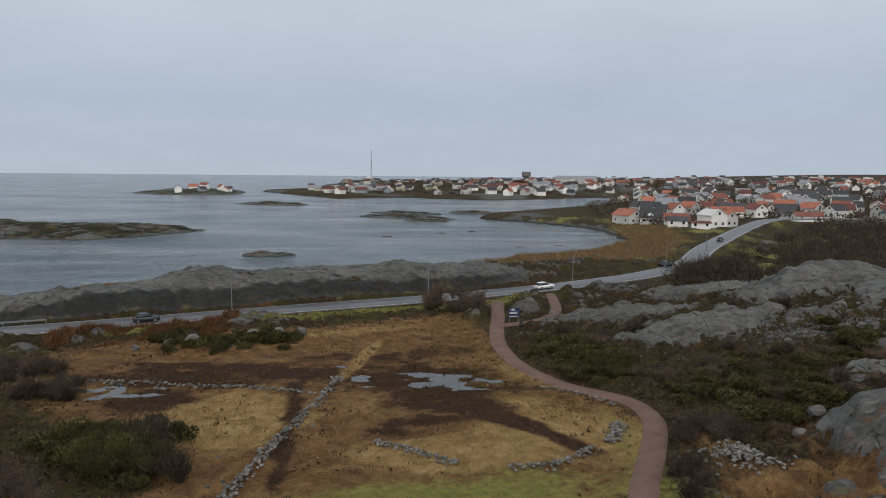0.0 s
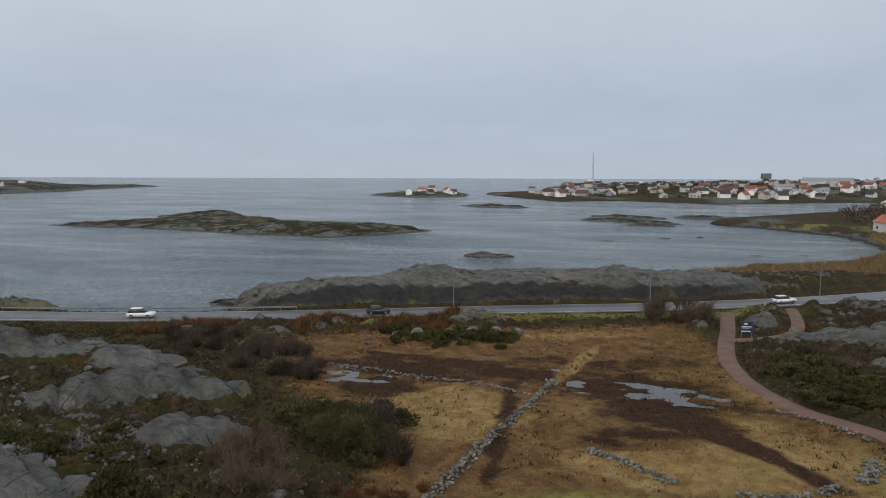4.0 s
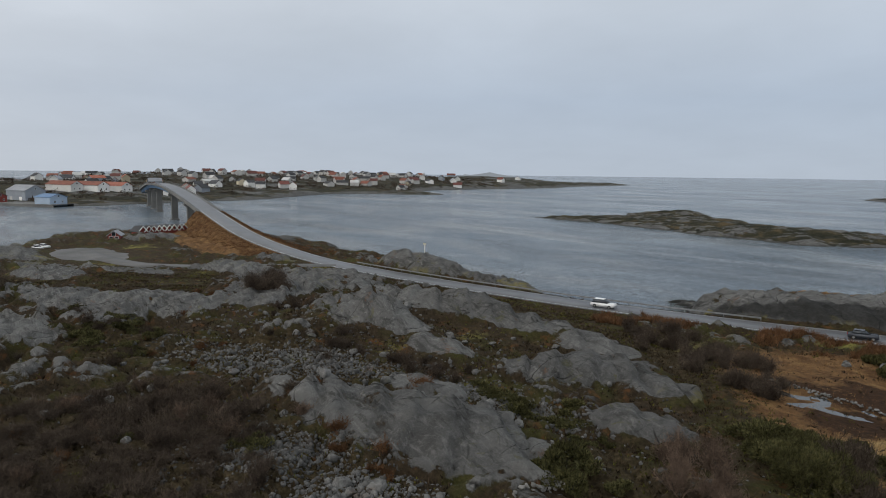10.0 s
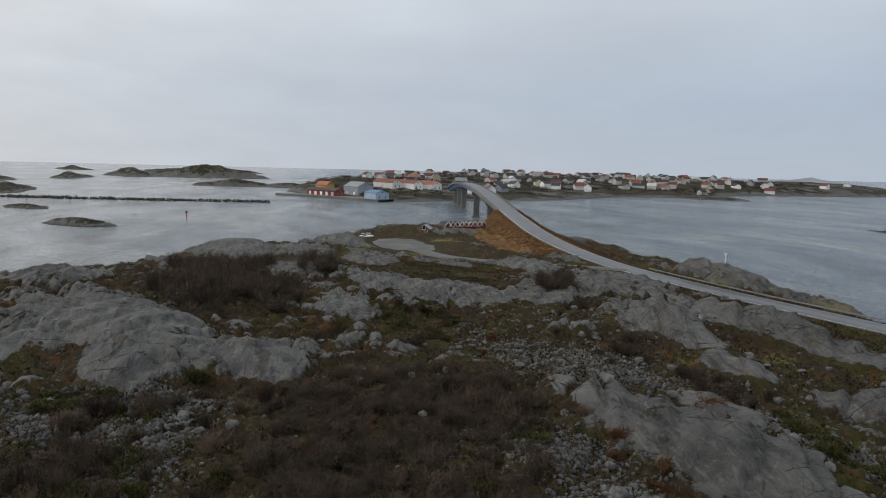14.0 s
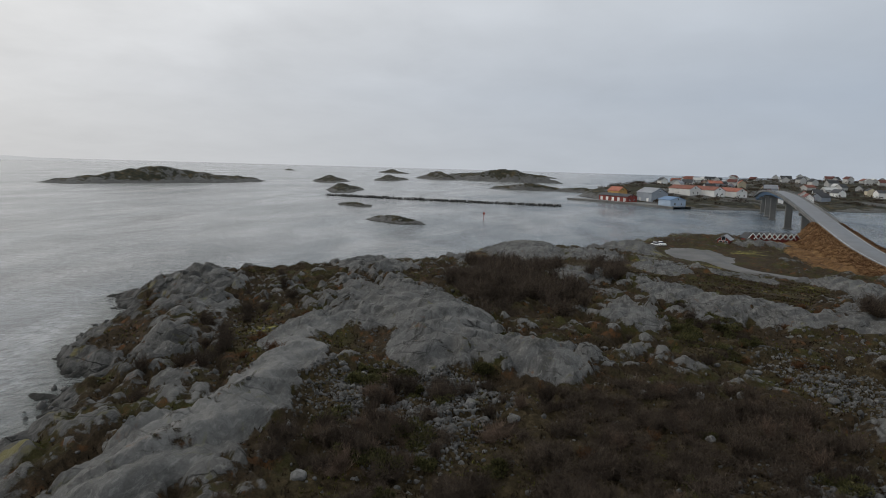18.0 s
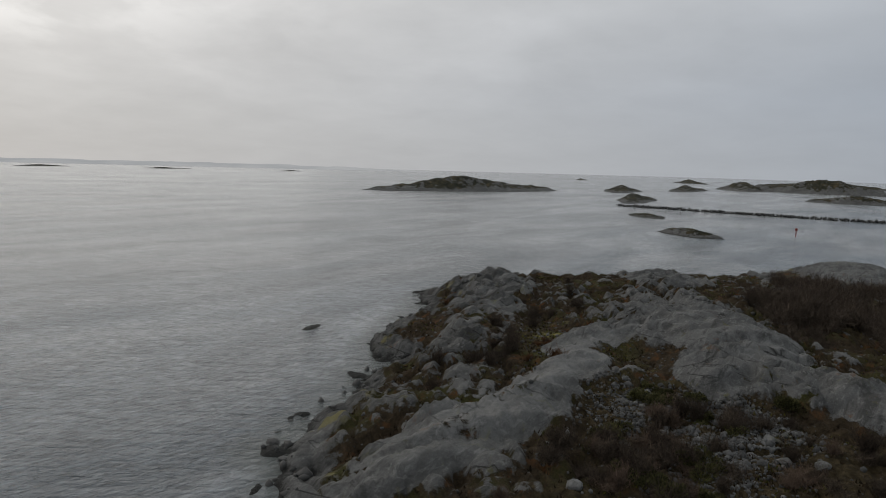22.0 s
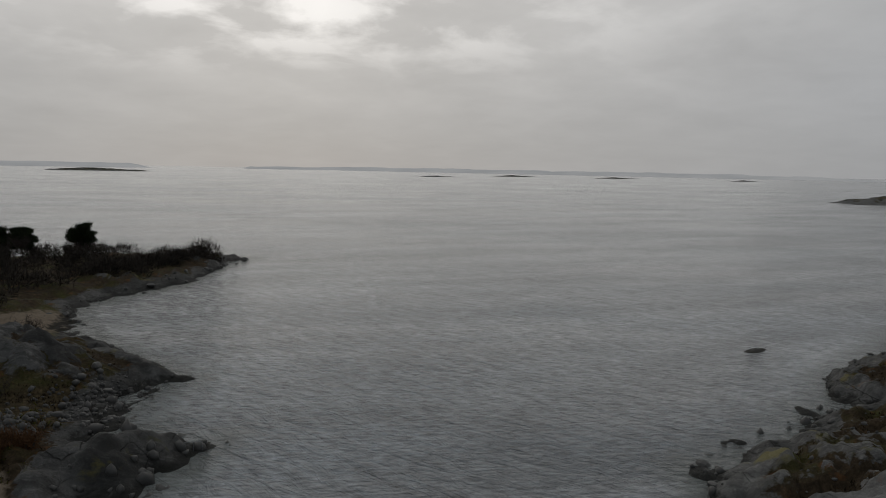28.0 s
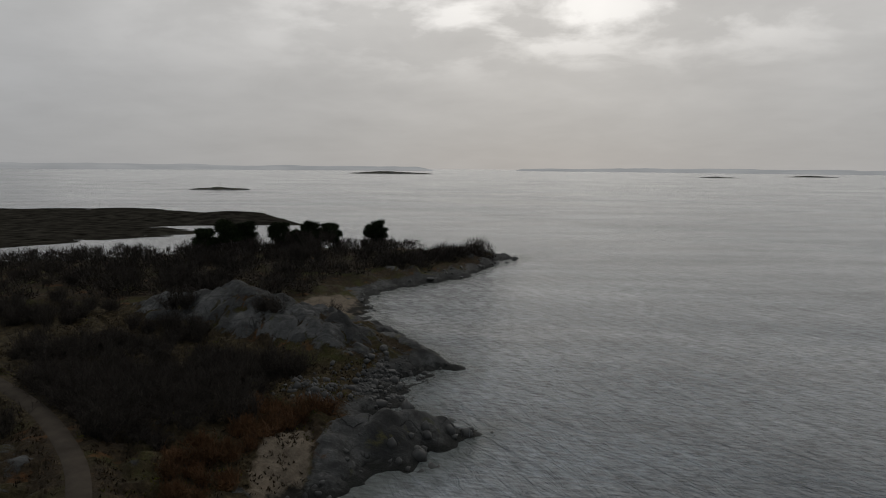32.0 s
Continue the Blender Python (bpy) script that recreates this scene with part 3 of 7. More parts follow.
DOMES = [(-50, 31.5, 12.5, 5.8, 24, 3.2), (-60, 38, 5, 3, 20, 1.0), (-46, -35, 12, 5, -12, 2.4), (-58, -34, 6, 3, 0, 1.4), (-67, -36, 7, 3.5, -10, 2.0), (-80, -39, 10, 4.5, -10, 2.0), (-115, -80, 18, 7, 40, 2.2), (-82, -60, 14, 6, 35, 2.0)]
SLABS_WEST = [(-90, -27, 17, 8, 38, 3.4), (-74, -22, 6, 4, 30, 1.6), (-76, -8, 6, 4.5, 20, 2.4), (-126, 45, 8, 6, 20, 3.0), (-77, 66, 13, 5, 35, 2.2), (-141, -54, 14, 8, 30, 2.2), (-150, -8, 16, 7, 0, 1.4), (-128, 11, 14, 6, 20, 1.6), (-116, 23, 12, 6, 20, 2.2), (-116, 40, 9, 6, 20, 2.4),
              (-118, 54, 12, 6, 20, 3.0), (-90, 59, 12, 6, 25, 3.0), (-83, 46, 7, 4, 20, 2.4), (-71, 47, 5, 3, 20, 2.0), (-57, 59, 9.5, 4.6, 62, 2.8)]
DOMES = DOMES + SLABS_WEST + [(-42, 51, 5.5, 3.0, 20, 2.2), (-48, 63, 4, 3, 60, 1.6), (-64, 68, 6, 3.5, 30, 1.8), (-86, 44, 6, 4, 30, 2.0), (-106, 2, 7, 4, 20, 1.6), (-108, 34, 6, 4, 30, 1.8)]
RIDGE = [(-62, 127, 24, 11, 28, 3.4), (-30, 145, 26, 14, 26, 4.0), (2, 161, 18, 12, 26, 3.0), (-86, 120, 9, 5, 20, 1.4), (-150, 93, 15, 6, 8, 4.6), (-124, 98, 12, 4, 12, 1.8), (-254, 48, 10, 6, 40, 2.4),
         (-236, 0, 26, 12, 40, 2.0), (-205, -30, 26, 12, 20, 2.4), (-176, 64, 9, 4, 0, 1.5), (-172, 26, 15, 6, 20, 0.6), (-168, 9, 14, 6, 15, 1.3), (-190, 10, 14, 5, 10, 0.8), (-196, -8, 16, 7, 20, 1.6), (-158, 48, 13, 6, 20, 2.4), (-142, 66, 10, 5, 20, 2.2), (-206, 62, 12, 4, 0, 1.2)]
KNOLLS = [(60, 84, 7, 2.6, 10, 1.2), (48, 74, 5, 2.2, 15, 1.0), (56, 66, 6, 2.6, 10, 1.2), (66, 76, 8, 3, 10, 1.4), (30, 113, 13, 3.6, 15, 1.8), (38, 97, 12, 4.8, 20, 2.6), (70, 122, 16, 8, 20, 5.0), (53, 133, 14, 5, 20, 2.0), (80, 108, 12, 8, 0, 3.5), (88, 140, 20, 8, 30, 2.5), (40, 57, 5, 5.5, 0, 4.5), (-38, 97, 8, 3.6, 5, 2.0), (-29, 103, 6, 3.4, 10, 2.2),
          (-22, 104, 3, 2.4, 0, 1.5), (14, 123, 4, 3, 0, 1.8), (51, -99, 11, 6.5, -15, 3.4), (37, -94, 11, 7, -18, 3.2), (27, -89, 6, 6, 0, 2.4), (21, -94, 6, 3, -20, 1.0)]
SHELVES = [(13, -65, 9, 2.6, 35, 1.0), (9, -69, 4, 1.4, 10, 0.8), (18, -57, 4, 5, 0, 0.6), (15, -94, 6, 1.8, -20, 0.9), (20, -205, 14, 5, 60, 1.2)]
THICKETS = [(-52, 3, 20, 15, 20, 1.1), (-64, 15, 10, 7, 20, 0.8), (-62, -21, 9, 8, 0, 1.0), (-122, -14, 15, 8, 10, 1.0), (-152, -22, 8, 12, 10, 1.0), (-97, 11, 13, 5, 20, 0.8), (-36, -12, 16, 14, 0, 1.0), (-80, -49, 10, 3, 30, 0.8), (-38, 40, 6, 6, 0, 1.0),
            (-32, 63, 9, 6, 0, 1.0), (-50, 74, 10, 7, 0, 1.0), (-68, 78, 14, 7, 20, 0.9), (-78, 30, 12, 5, 20, 0.9)]
THICKETS_EAST = [(30, 74, 15, 8, 15, 1.1), (19, 91, 9, 9, 0, 1.0), (46, 82, 14, 7, 10, 1.0), (27, 58, 6, 8, 0, 0.8), (48, -70, 20, 14, 20, 1.2), (44, -86, 14, 4, -18, 0.8), (37, -70, 8, 9, 0, 1.0), (76, -88, 22, 18, 0, 1.2), (28, -54, 6, 8, 20, 1.0), (84, 180, 40, 22, 40, 1.0), (50, 118, 10, 4, 20, 0.6)]
SCREE = [(-79, 24, 13, 5, 25, 1.1), (-73, 33, 9, 4, 20, 1.0), (-53, 19, 7, 4, 60, 1.0), (-43, 21, 5, 5, 0, 0.9), (-62, -25, 8, 6, 30, 1.0), (-57, -15, 8, 4, 0, 0.7), (-67, -17, 7, 3, 60, 1.0), (-52, 44, 9, 3, 20, 0.8), (52, 92, 10, 3, 10, 1.0), (21, -80, 6, 6, 0, 1.0)]
MEADOW = [(-58, 84), (-50, 99), (-18, 112), (2, 122), (8, 108), (10, 90), (20, 76), (22, 66), (16, 48), (10, 30), (-22, 38), (-26, 58), (-40, 66)]
REEDS = [(10, 190), (40, 200), (66, 205), (96, 262), (110, 330), (84, 345), (80, 300), (60, 250), (24, 214), (4, 204)]


def near_water(x, y):
    return shore_distance(COAST, x, y)


def near_ground(x, y):
    """Height of the ground, and its cover layers."""
    wob = 3.0 * (fbm(x / 9, y / 9, 5, 3) - 0.5) + 1.2 * (fbm(x / 2.4, y / 2.4, 6, 2) - 0.5)
    sd = near_water(x, y)
    far = np.hypot(x, y)
    calm = smooth(-25, 0, x) * smooth(-30, -48, y) * smooth(-150, -130, y)
    sdw = sd + wob * np.clip(far / 40, 0.5, 3.0) * (1 - 0.72 * calm)
    z = np.where(sdw > 0, 2.6 * (1 - np.exp(-np.maximum(sdw, 0) / 7)), np.maximum(sdw * 0.22, -4.0))
    inland = smooth(-2, 14, sdw)
    z = z + 0.6 * inland
    z = z + inland * blobs(HILLS, x, y) + smooth(0, 90, sdw) * blobs(FAR_HILLS, x, y) + smooth(-3, 4, sdw) * (blobs(DOMES, x, y, 1.6) + blobs(RIDGE, x, y, 2.6) + blobs(KNOLLS, x, y, 1.6) + blobs(SHELVES, x, y, 1.5))
    meadow = smooth(-4, 5, shore_distance(MEADOW, x, y))
    reeds = smooth(-4, 6, shore_distance(REEDS, x, y) + 6 * (fbm(x / 20, y / 20, 3) - 0.5))
    # rocky country: everywhere on this shore but in the meadow, the reeds and the woods of the far south and east
    patch = fbm(x / 26, y / 26, 11, 4)
    rocky = np.clip(smooth(0.30, 0.46, patch) * 0.75 + blobs(HILLS, x, y) * 0.06 + (blobs(DOMES, x, y, 1.6) + blobs(RIDGE, x, y, 1.5) + blobs(KNOLLS, x, y, 1.6)) * 0.28 + blobs(SHELVES, x, y, 1.5) * 0.6, 0, 1)
    rocky = np.maximum(rocky, smooth(9, 2, sdw) * smooth(-14, -4, sdw) * 0.9)
    rocky = rocky * (1 - meadow) * (1 - reeds)
    woods = smooth(25, 60, x) * smooth(-105, -125, y)
    rocky = rocky * (1 - woods) * smooth(420, 330, far)
    thick = np.clip(blobs(THICKETS + THICKETS_EAST, x, y, 1.5) + blobs(SCREE, x, y, 1.5) - 0.9 * (blobs(DOMES, x, y, 2.0) + blobs(KNOLLS, x, y, 2.0)) * 0.5, 0, 1)
    big, mid, small = lumps(x, y, 9.0, 21), lumps(x, y, 3.6, 22, 1.5, 50), lumps(x, y, 1.3, 23, 1.5, 20)
    slab = np.clip((blobs(DOMES, x, y, 2.0) + blobs(KNOLLS, x, y, 2.0) + blobs(RIDGE, x, y, 2.0)) * 0.5, 0, 0.8)
    sheet = np.zeros(np.shape(x))
    for spot in DOMES + KNOLLS + RIDGE:
        sheet = np.maximum(sheet, blobs([(*spot[:5], 1.0)], x, y, 2.2))
    sheet = smooth(0.22, 0.5, sheet + 0.25 * (fbm(x / 3.2, y / 3.2, 78, 3) - 0.5)) * (1 - meadow) * (1 - reeds)
    cape = np.clip(blobs([(-84, -64, 27, 8, 36, 1.0), (-112, -84, 18, 9, 30, 1.0)], x, y, 1.6), 0, 1)
    sheet = sheet * (1 - 0.75 * cape) * (1 - 0.55 * calm)
    relief = rocky * (1 - 0.75 * thick) * (1 - 0.9 * sheet) * (2.7 * (big - 0.35) + 1.7 * (mid - 0.35) + 0.55 * (small - 0.4))
    s1 = (x * 0.57 + y * 0.82) / 4.2 + 1.5 * fbm(x / 11, y / 11, 73, 3)
    s2 = (x * 0.82 - y * 0.57) / 3.0 + 1.5 * fbm(x / 9, y / 9, 74, 3)
    saw1, saw2 = s1 - np.floor(s1), s2 - np.floor(s2)
    saw1, saw2 = np.minimum(saw1 / 0.8, (1 - saw1) / 0.2), np.minimum(saw2 / 0.8, (1 - saw2) / 0.2)
    ledge = 0.9 * (saw1 - 0.5) * vnoise(x / 14, y / 14, 76) + 0.6 * (saw2 - 0.5) * vnoise(x / 10, y / 10, 77) + 0.35 * (fbm(x / 1.3, y / 1.3, 75, 2) - 0.5)
    relief = relief + rocky * (1 - 0.5 * thick) * (1 - 0.5 * slab) * ledge
    joint = np.abs(vnoise((x * 0.57 + y * 0.82) / 2.6 + 0.4 * fbm(x / 6, y / 6, 71, 2), (x * 0.82 - y * 0.57) / 26, 72) - 0.5)
    relief = relief - rocky * slab * 0.45 * smooth(0.05, 0.0, joint)
    # wide weathered clefts along and across the grain of the rock, filled with heath
    along, across = x * 0.82 - y * 0.57, x * 0.57 + y * 0.82
    warp = 0.8 * fbm(x / 7, y / 7, 91, 3)
    c1 = np.abs(vnoise(across / 4.6 + warp, along / 19, 92) - 0.5)
    c2 = np.abs(vnoise(along / 7.5 + warp, across / 15, 93) - 0.5)
    c3 = np.abs(vnoise(across / 2.0 + warp, along / 9, 94) - 0.5)
    cleft = np.clip(np.maximum(smooth(0.085, 0.01, c1), 0.85 * smooth(0.06, 0.008, c2)) + 0.5 * smooth(0.05, 0.0, c3), 0, 1)
    relief = relief - rocky * cleft * (0.8 - 0.62 * sheet)
    relief = relief + sheet * (0.9 * (fbm(x / 7, y / 7, 95, 3) - 0.5) + 0.42 * (saw1 - 0.5) + 0.15 * (saw2 - 0.5) + 0.15 * (mid - 0.5) - 0.35 * smooth(0.05, 0.0, joint))
    relief = np.where(sdw < 6, relief * np.clip(0.45 + sdw / 12, 0.25, 1), relief)
    z = z + relief
    z = z + (1 - rocky) * 0.35 * (fbm(x / 4, y / 4, 31, 3) - 0.5) * smooth(-1, 3, sdw)
    bare = np.clip(rocky * (0.9 * big + 0.85 * mid - 0.25) * (1 - 0.85 * thick) - 0.3 * smooth(0.2, 0.02, saw1) - 0.2 * smooth(0.18, 0.02, saw2) + rocky * (slab * (0.5 + 0.9 * mid) + blobs(SHELVES, x, y) * 0.5), 0, 1)
    bare = np.clip(bare + 0.45 * np.clip(blobs(RIDGE, x, y, 2.0), 0, 1) * smooth(-135, -160, x), 0, 1)
    bare = bare * (0.85 + 0.15 * np.maximum(sheet, smooth(30, 10, sdw))) * (1 - cleft * (0.95 - 0.65 * slab))
    bare = np.maximum(bare, sheet * (0.92 - 0.55 * cleft * smooth(0.4, 0.75, vnoise(x / 5, y / 5, 79)) - 0.3 * smooth(0.03, 0.0, joint)))
    bare = np.maximum(bare, smooth(7, 2, sdw) * smooth(-12, -3, sdw) * (1 - reeds) * 0.85)
    z = z * (1 - meadow) + meadow * (2.75 + 0.5 * (fbm(x / 7, y / 7, 41, 3) - 0.5) + (z - 3.2) * 0.12)
    pond = np.clip(blobs([(-6, 83, 8, 3.4, 15, 1.0), (2, 80.5, 6, 3.2, -10, 1.0), (-40, 77, 7, 2.6, 5, 0.8), (-18, 90, 8, 1.2, -25, 0.7)], x, y, 1.5), 0, 1)
    z = z * (1 - pond) + pond * (2.64 + 0.9 * (fbm(x / 2.6, y / 1.8, 43, 3) - 0.53))
    # made ground: level under the roads and paths, sloping off at their sides
    level = np.zeros(np.shape(x))
    for line, half, slope in ((ROAD, 4.6, 6.5), (SIDE_ROAD, 3.4, 4.0), (RED_PATH, 1.5, 2.5), (SPUR_PATH, 1.2, 2.5), (SOUTH_PATH, 1.3, 2.5)):
        d, lz = line_distance([tuple(p) for p in line], x, y)
        spread = slope if line is not ROAD else 2.6 + 5.5 * smooth(-175, -215, x)
        w = smooth(half + spread, half, d)
        z = z * (1 - w) + (lz - 0.12) * w
        level = np.maximum(level, smooth(half + spread * 0.8, half, d))
    lot = blobs([(-229, 22, 22, 12, 8, 1.0)], x, y, 3.0)
    low = blobs([(-212, 25, 36, 17, 8, 1.0)], x, y, 2.5) * smooth(4, 10, sdw)
    z = z * (1 - low) + np.minimum(z, 2.3 + 0.25 * (z - 2.3)) * low
    z = z * (1 - lot) + 2.3 * lot
    bare = bare * (1 - level) * (1 - lot)
    # cover
    n1, n2 = fbm(x / 10, y / 10, 51, 4), fbm(x / 5, y / 22, 52, 3)
    dry = meadow * np.clip(0.62 + 0.6 * n1, 0, 1)
    straw = meadow * np.clip(blobs([(-23, 69, 10, 8.5, -12, 1.25), (-11.2, 91, 1.5, 12, -9, 0.9), (10, 66, 8, 8, 0, 0.9), (-1, 60, 9, 4.5, 0, 0.9), (9, 84, 3.5, 13, 0, 0.7), (19, 60, 4, 9, 0, 0.8), (-14, 108, 16, 3, 25, 0.6), (-8, 74, 3.5, 6, 0, 0.6)], x, y, 1.6) * (0.72 + 0.65 * n1), 0, 1)
    wet = meadow * np.clip(blobs([(-2, 83, 13, 7, -10, 1.1), (-32, 82, 16, 3, -5, 1.0), (8, 68, 9, 1.6, -50, 1.3), (0, 73, 7, 4, -10, 0.9), (-8, 94, 22, 3, 15, 0.7), (-4, 66, 5, 2.5, 30, 0.8), (-15.2, 64, 1.2, 18, 8, 0.9), (-34, 74, 7, 5, 0, 0.9), (-30, 87, 16, 2, -8, 0.9)], x, y) * (0.25 + 1.5 * fbm(x / 3.0, y / 2.2, 57, 3)), 0, 1)
    wet = wet * (1 - blobs([(-11.3, 92, 1.3, 10, -9, 0.9)], x, y, 2.0))
    dry = np.maximum(dry, blobs([(31, 51, 12, 5, 10, 0.9), (24, 60, 3, 6, 0, 0.6), (36, 60, 6, 3, 0, 0.5)], x, y) * (0.4 + 0.9 * n1))
    grass = np.clip(blobs([(3, 48.5, 17, 6.5, 5, 1.2), (8, 63, 4, 10, 0, 0.3), (-6, 70, 4, 6, 0, 0.5), (18, 64, 3, 14, 0, 0.5)], x, y) * (0.35 + 1.2 * n1), 0, 1)
    verge, vz = line_distance([tuple(p) for p in ROAD], x, y)
    south_side = smooth(3, 7, verge) * smooth(15, 9, verge) * smooth(-75, -40, x) * smooth(40, 10, x) * (y < 90 + 0.455 * (x + 110))
    grass = np.maximum(grass, south_side * (0.25 + 0.8 * n1))
    bank = smooth(24, 16, verge) * smooth(-186, -200, x) * smooth(-310, -294, x) * smooth(70, 74, 150 - y) * (1 - lot) * (1 - smooth(0.3, 0.6, blobs([(-256, 46, 12, 9, 40, 1.0)], x, y)))
    dry, bare = np.maximum(dry, 0.95 * bank), bare * (1 - 0.9 * bank)
    field = blobs([(90, 187, 13, 5, 35, 1.0), (118, 300, 14, 8, 40, 0.9), (86, 268, 8, 12, 40, 0.8)], x, y, 2.0)
    town_green = smooth(130, 260, far) * smooth(0, 120, y + x) * np.clip(n1 * 1.2 - 0.25, 0, 1)
    green = np.maximum(np.maximum(grass, field), town_green * 0.8 + (1 - rocky) * (1 - meadow) * np.clip(n2 * 1.6 - 0.75, 0, 0.6))
    sand = np.maximum(blobs([(38, -123, 6, 12, 0, 1.1), (22.5, -56, 2.6, 7, 10, 1.1)], x, y, 1.6), smooth(4, 0.5, sdw) * smooth(-6, -1, sdw) * reeds * 0.9)
    sand = np.maximum(sand, smooth(-0.5, -6, sdw) * 0.8)
    bare = bare * (1 - np.clip(blobs([(38, -123, 6, 12, 0, 1.1), (22.5, -56, 2.6, 7, 10, 1.1)], x, y, 1.6), 0, 1))
    # black-crusted rock: the wet cut beside the road, its shade painted in too
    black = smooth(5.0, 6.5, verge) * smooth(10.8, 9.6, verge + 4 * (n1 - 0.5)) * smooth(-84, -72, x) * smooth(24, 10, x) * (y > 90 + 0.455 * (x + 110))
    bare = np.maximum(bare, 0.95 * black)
    # backlit shade of the southern cove, put into the rock colour
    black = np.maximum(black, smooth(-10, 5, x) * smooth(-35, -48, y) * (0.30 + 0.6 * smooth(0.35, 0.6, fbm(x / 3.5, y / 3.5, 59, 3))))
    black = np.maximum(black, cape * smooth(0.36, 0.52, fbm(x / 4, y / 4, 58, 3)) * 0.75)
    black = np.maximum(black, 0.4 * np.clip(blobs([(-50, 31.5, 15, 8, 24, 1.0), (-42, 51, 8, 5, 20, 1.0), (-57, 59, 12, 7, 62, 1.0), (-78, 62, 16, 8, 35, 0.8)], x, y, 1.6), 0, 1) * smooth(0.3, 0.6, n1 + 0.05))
    washed = np.clip(blobs([(-46, -36, 15, 6, -12, 1.0), (-66, -37, 15, 5, -10, 1.0), (-40, -50, 6, 6, 0, 0.8)], x, y, 1.6), 0, 1)
    turf = np.clip(blobs([(-80, 133, 13, 4.5, 28, 1.0), (-52, 143, 14, 3.5, 28, 0.8), (-18, 160, 20, 3, 26, 0.7), (-66, 132, 8, 3, 28, 0.8)], x, y, 1.5), 0, 1) * smooth(0.35, 0.55, n1 + 0.1)
    bare, dry = bare * (1 - 0.9 * turf), np.maximum(dry, turf)
    thick_cover = thick * (1 - meadow)
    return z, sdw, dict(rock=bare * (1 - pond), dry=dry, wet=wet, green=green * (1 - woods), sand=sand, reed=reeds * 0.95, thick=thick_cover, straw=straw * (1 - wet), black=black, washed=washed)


def ground_height(x, y):
    """The whole sheet: full detail on the land round about, plain seabed and rolling land far off."""
    shape, x, y = np.shape(x), np.ravel(x), np.ravel(y)
    near = (np.hypot(x + 60, y) < 420) & (shore_distance(COAST[::3], x, y) > -60)
    out = {k: np.zeros(len(x)) for k in ("z", "sd", "rock", "dry", "wet", "green", "sand", "reed", "thick", "straw", "black", "washed")}
    z, sd, layers = near_ground(x[near], y[near])
    for k, v in (("z", z), ("sd", sd), *layers.items()):
        out[k][near] = v
    fx, fy = x[~near], y[~near]
    sd = near_water(fx, fy) + 9.0 * (fbm(fx / 40, fy / 40, 5, 3) - 0.5)
    out["sd"][~near] = sd
    out["z"][~near] = np.where(sd > 0, 3.2 * (1 - np.exp(-np.maximum(sd, 0) / 7)), np.maximum(sd * 0.22, -4.0)) + smooth(0, 90, sd) * (blobs(FAR_HILLS, fx, fy) + blobs(HILLS, fx, fy))
    n = fbm(fx / 30, fy / 30, 51, 4)
    out["green"][~near] = np.clip(n * 1.2 - 0.5, 0, 0.35)
    out["rock"][~near] = np.clip(fbm(fx / 60, fy / 60, 55, 4) * 2.4 - 1.0, 0, 0.9) * smooth(900, 300, np.abs(fx))
    out["sand"][~near] = smooth(-0.5, -6, sd) * 0.8
    return out.pop("z").reshape(shape), out.pop("sd").reshape(shape), {k: v.reshape(shape) for k, v in out.items()}


def axis(lo, hi, fine, end_lo, end_hi, grow=1.045, most=60.0):
    """Grid lines: fine between lo and hi, ever wider out to the ends."""
    mid = list(np.arange(lo, hi, fine))
    up, step = [mid[-1]], fine
    while up[-1] < end_hi:
        step = min(step * grow, most)
        up.append(up[-1] + step)
    down, step = [mid[0]], fine
    while down[-1] > end_lo:
        step = min(step * grow, most)
        down.append(down[-1] - step)
    return np.array(down[:0:-1] + mid + up[1:])


XS, YS = axis(-160, 70, 0.46, -4800, 4800), axis(-105, 150, 0.46, -4800, 4800)
GX, GY = np.meshgrid(XS, YS)
GZ, GS, LAYERS = ground_height(GX, GY)
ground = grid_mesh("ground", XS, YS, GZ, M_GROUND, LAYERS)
tagged(ground, "grey coastal bedrock with brown heath, dry meadow and reed, running down under the sea", "ground", kind="structure")


def ground_z(x, y):
    """Height of the finished ground sheet at a place."""
    i = min(max(int(np.searchsorted(XS, x)) - 1, 0), len(XS) - 2)
    j = min(max(int(np.searchsorted(YS, y)) - 1, 0), len(YS) - 2)
    u, v = (x - XS[i]) / (XS[i + 1] - XS[i]), (y - YS[j]) / (YS[j + 1] - YS[j])
    return float((GZ[j, i] * (1 - u) + GZ[j, i + 1] * u) * (1 - v) + (GZ[j + 1, i] * (1 - u) + GZ[j + 1, i + 1] * u) * v)


def cover_at(name, x, y):
    i = min(max(int(np.searchsorted(XS, x)) - 1, 0), len(XS) - 2)
    j = min(max(int(np.searchsorted(YS, y)) - 1, 0), len(YS) - 2)
    return float(LAYERS[name][j, i])


def sample(layer, x, y):
    """A layer of the ground sheet at arrays of places."""
    i = np.clip(np.searchsorted(XS, x) - 1, 0, len(XS) - 2)
    j = np.clip(np.searchsorted(YS, y) - 1, 0, len(YS) - 2)
    u, v = (x - XS[i]) / (XS[i + 1] - XS[i]), (y - YS[j]) / (YS[j + 1] - YS[j])
    return (layer[j, i] * (1 - u) + layer[j, i + 1] * u) * (1 - v) + (layer[j + 1, i] * (1 - u) + layer[j + 1, i + 1] * u) * v


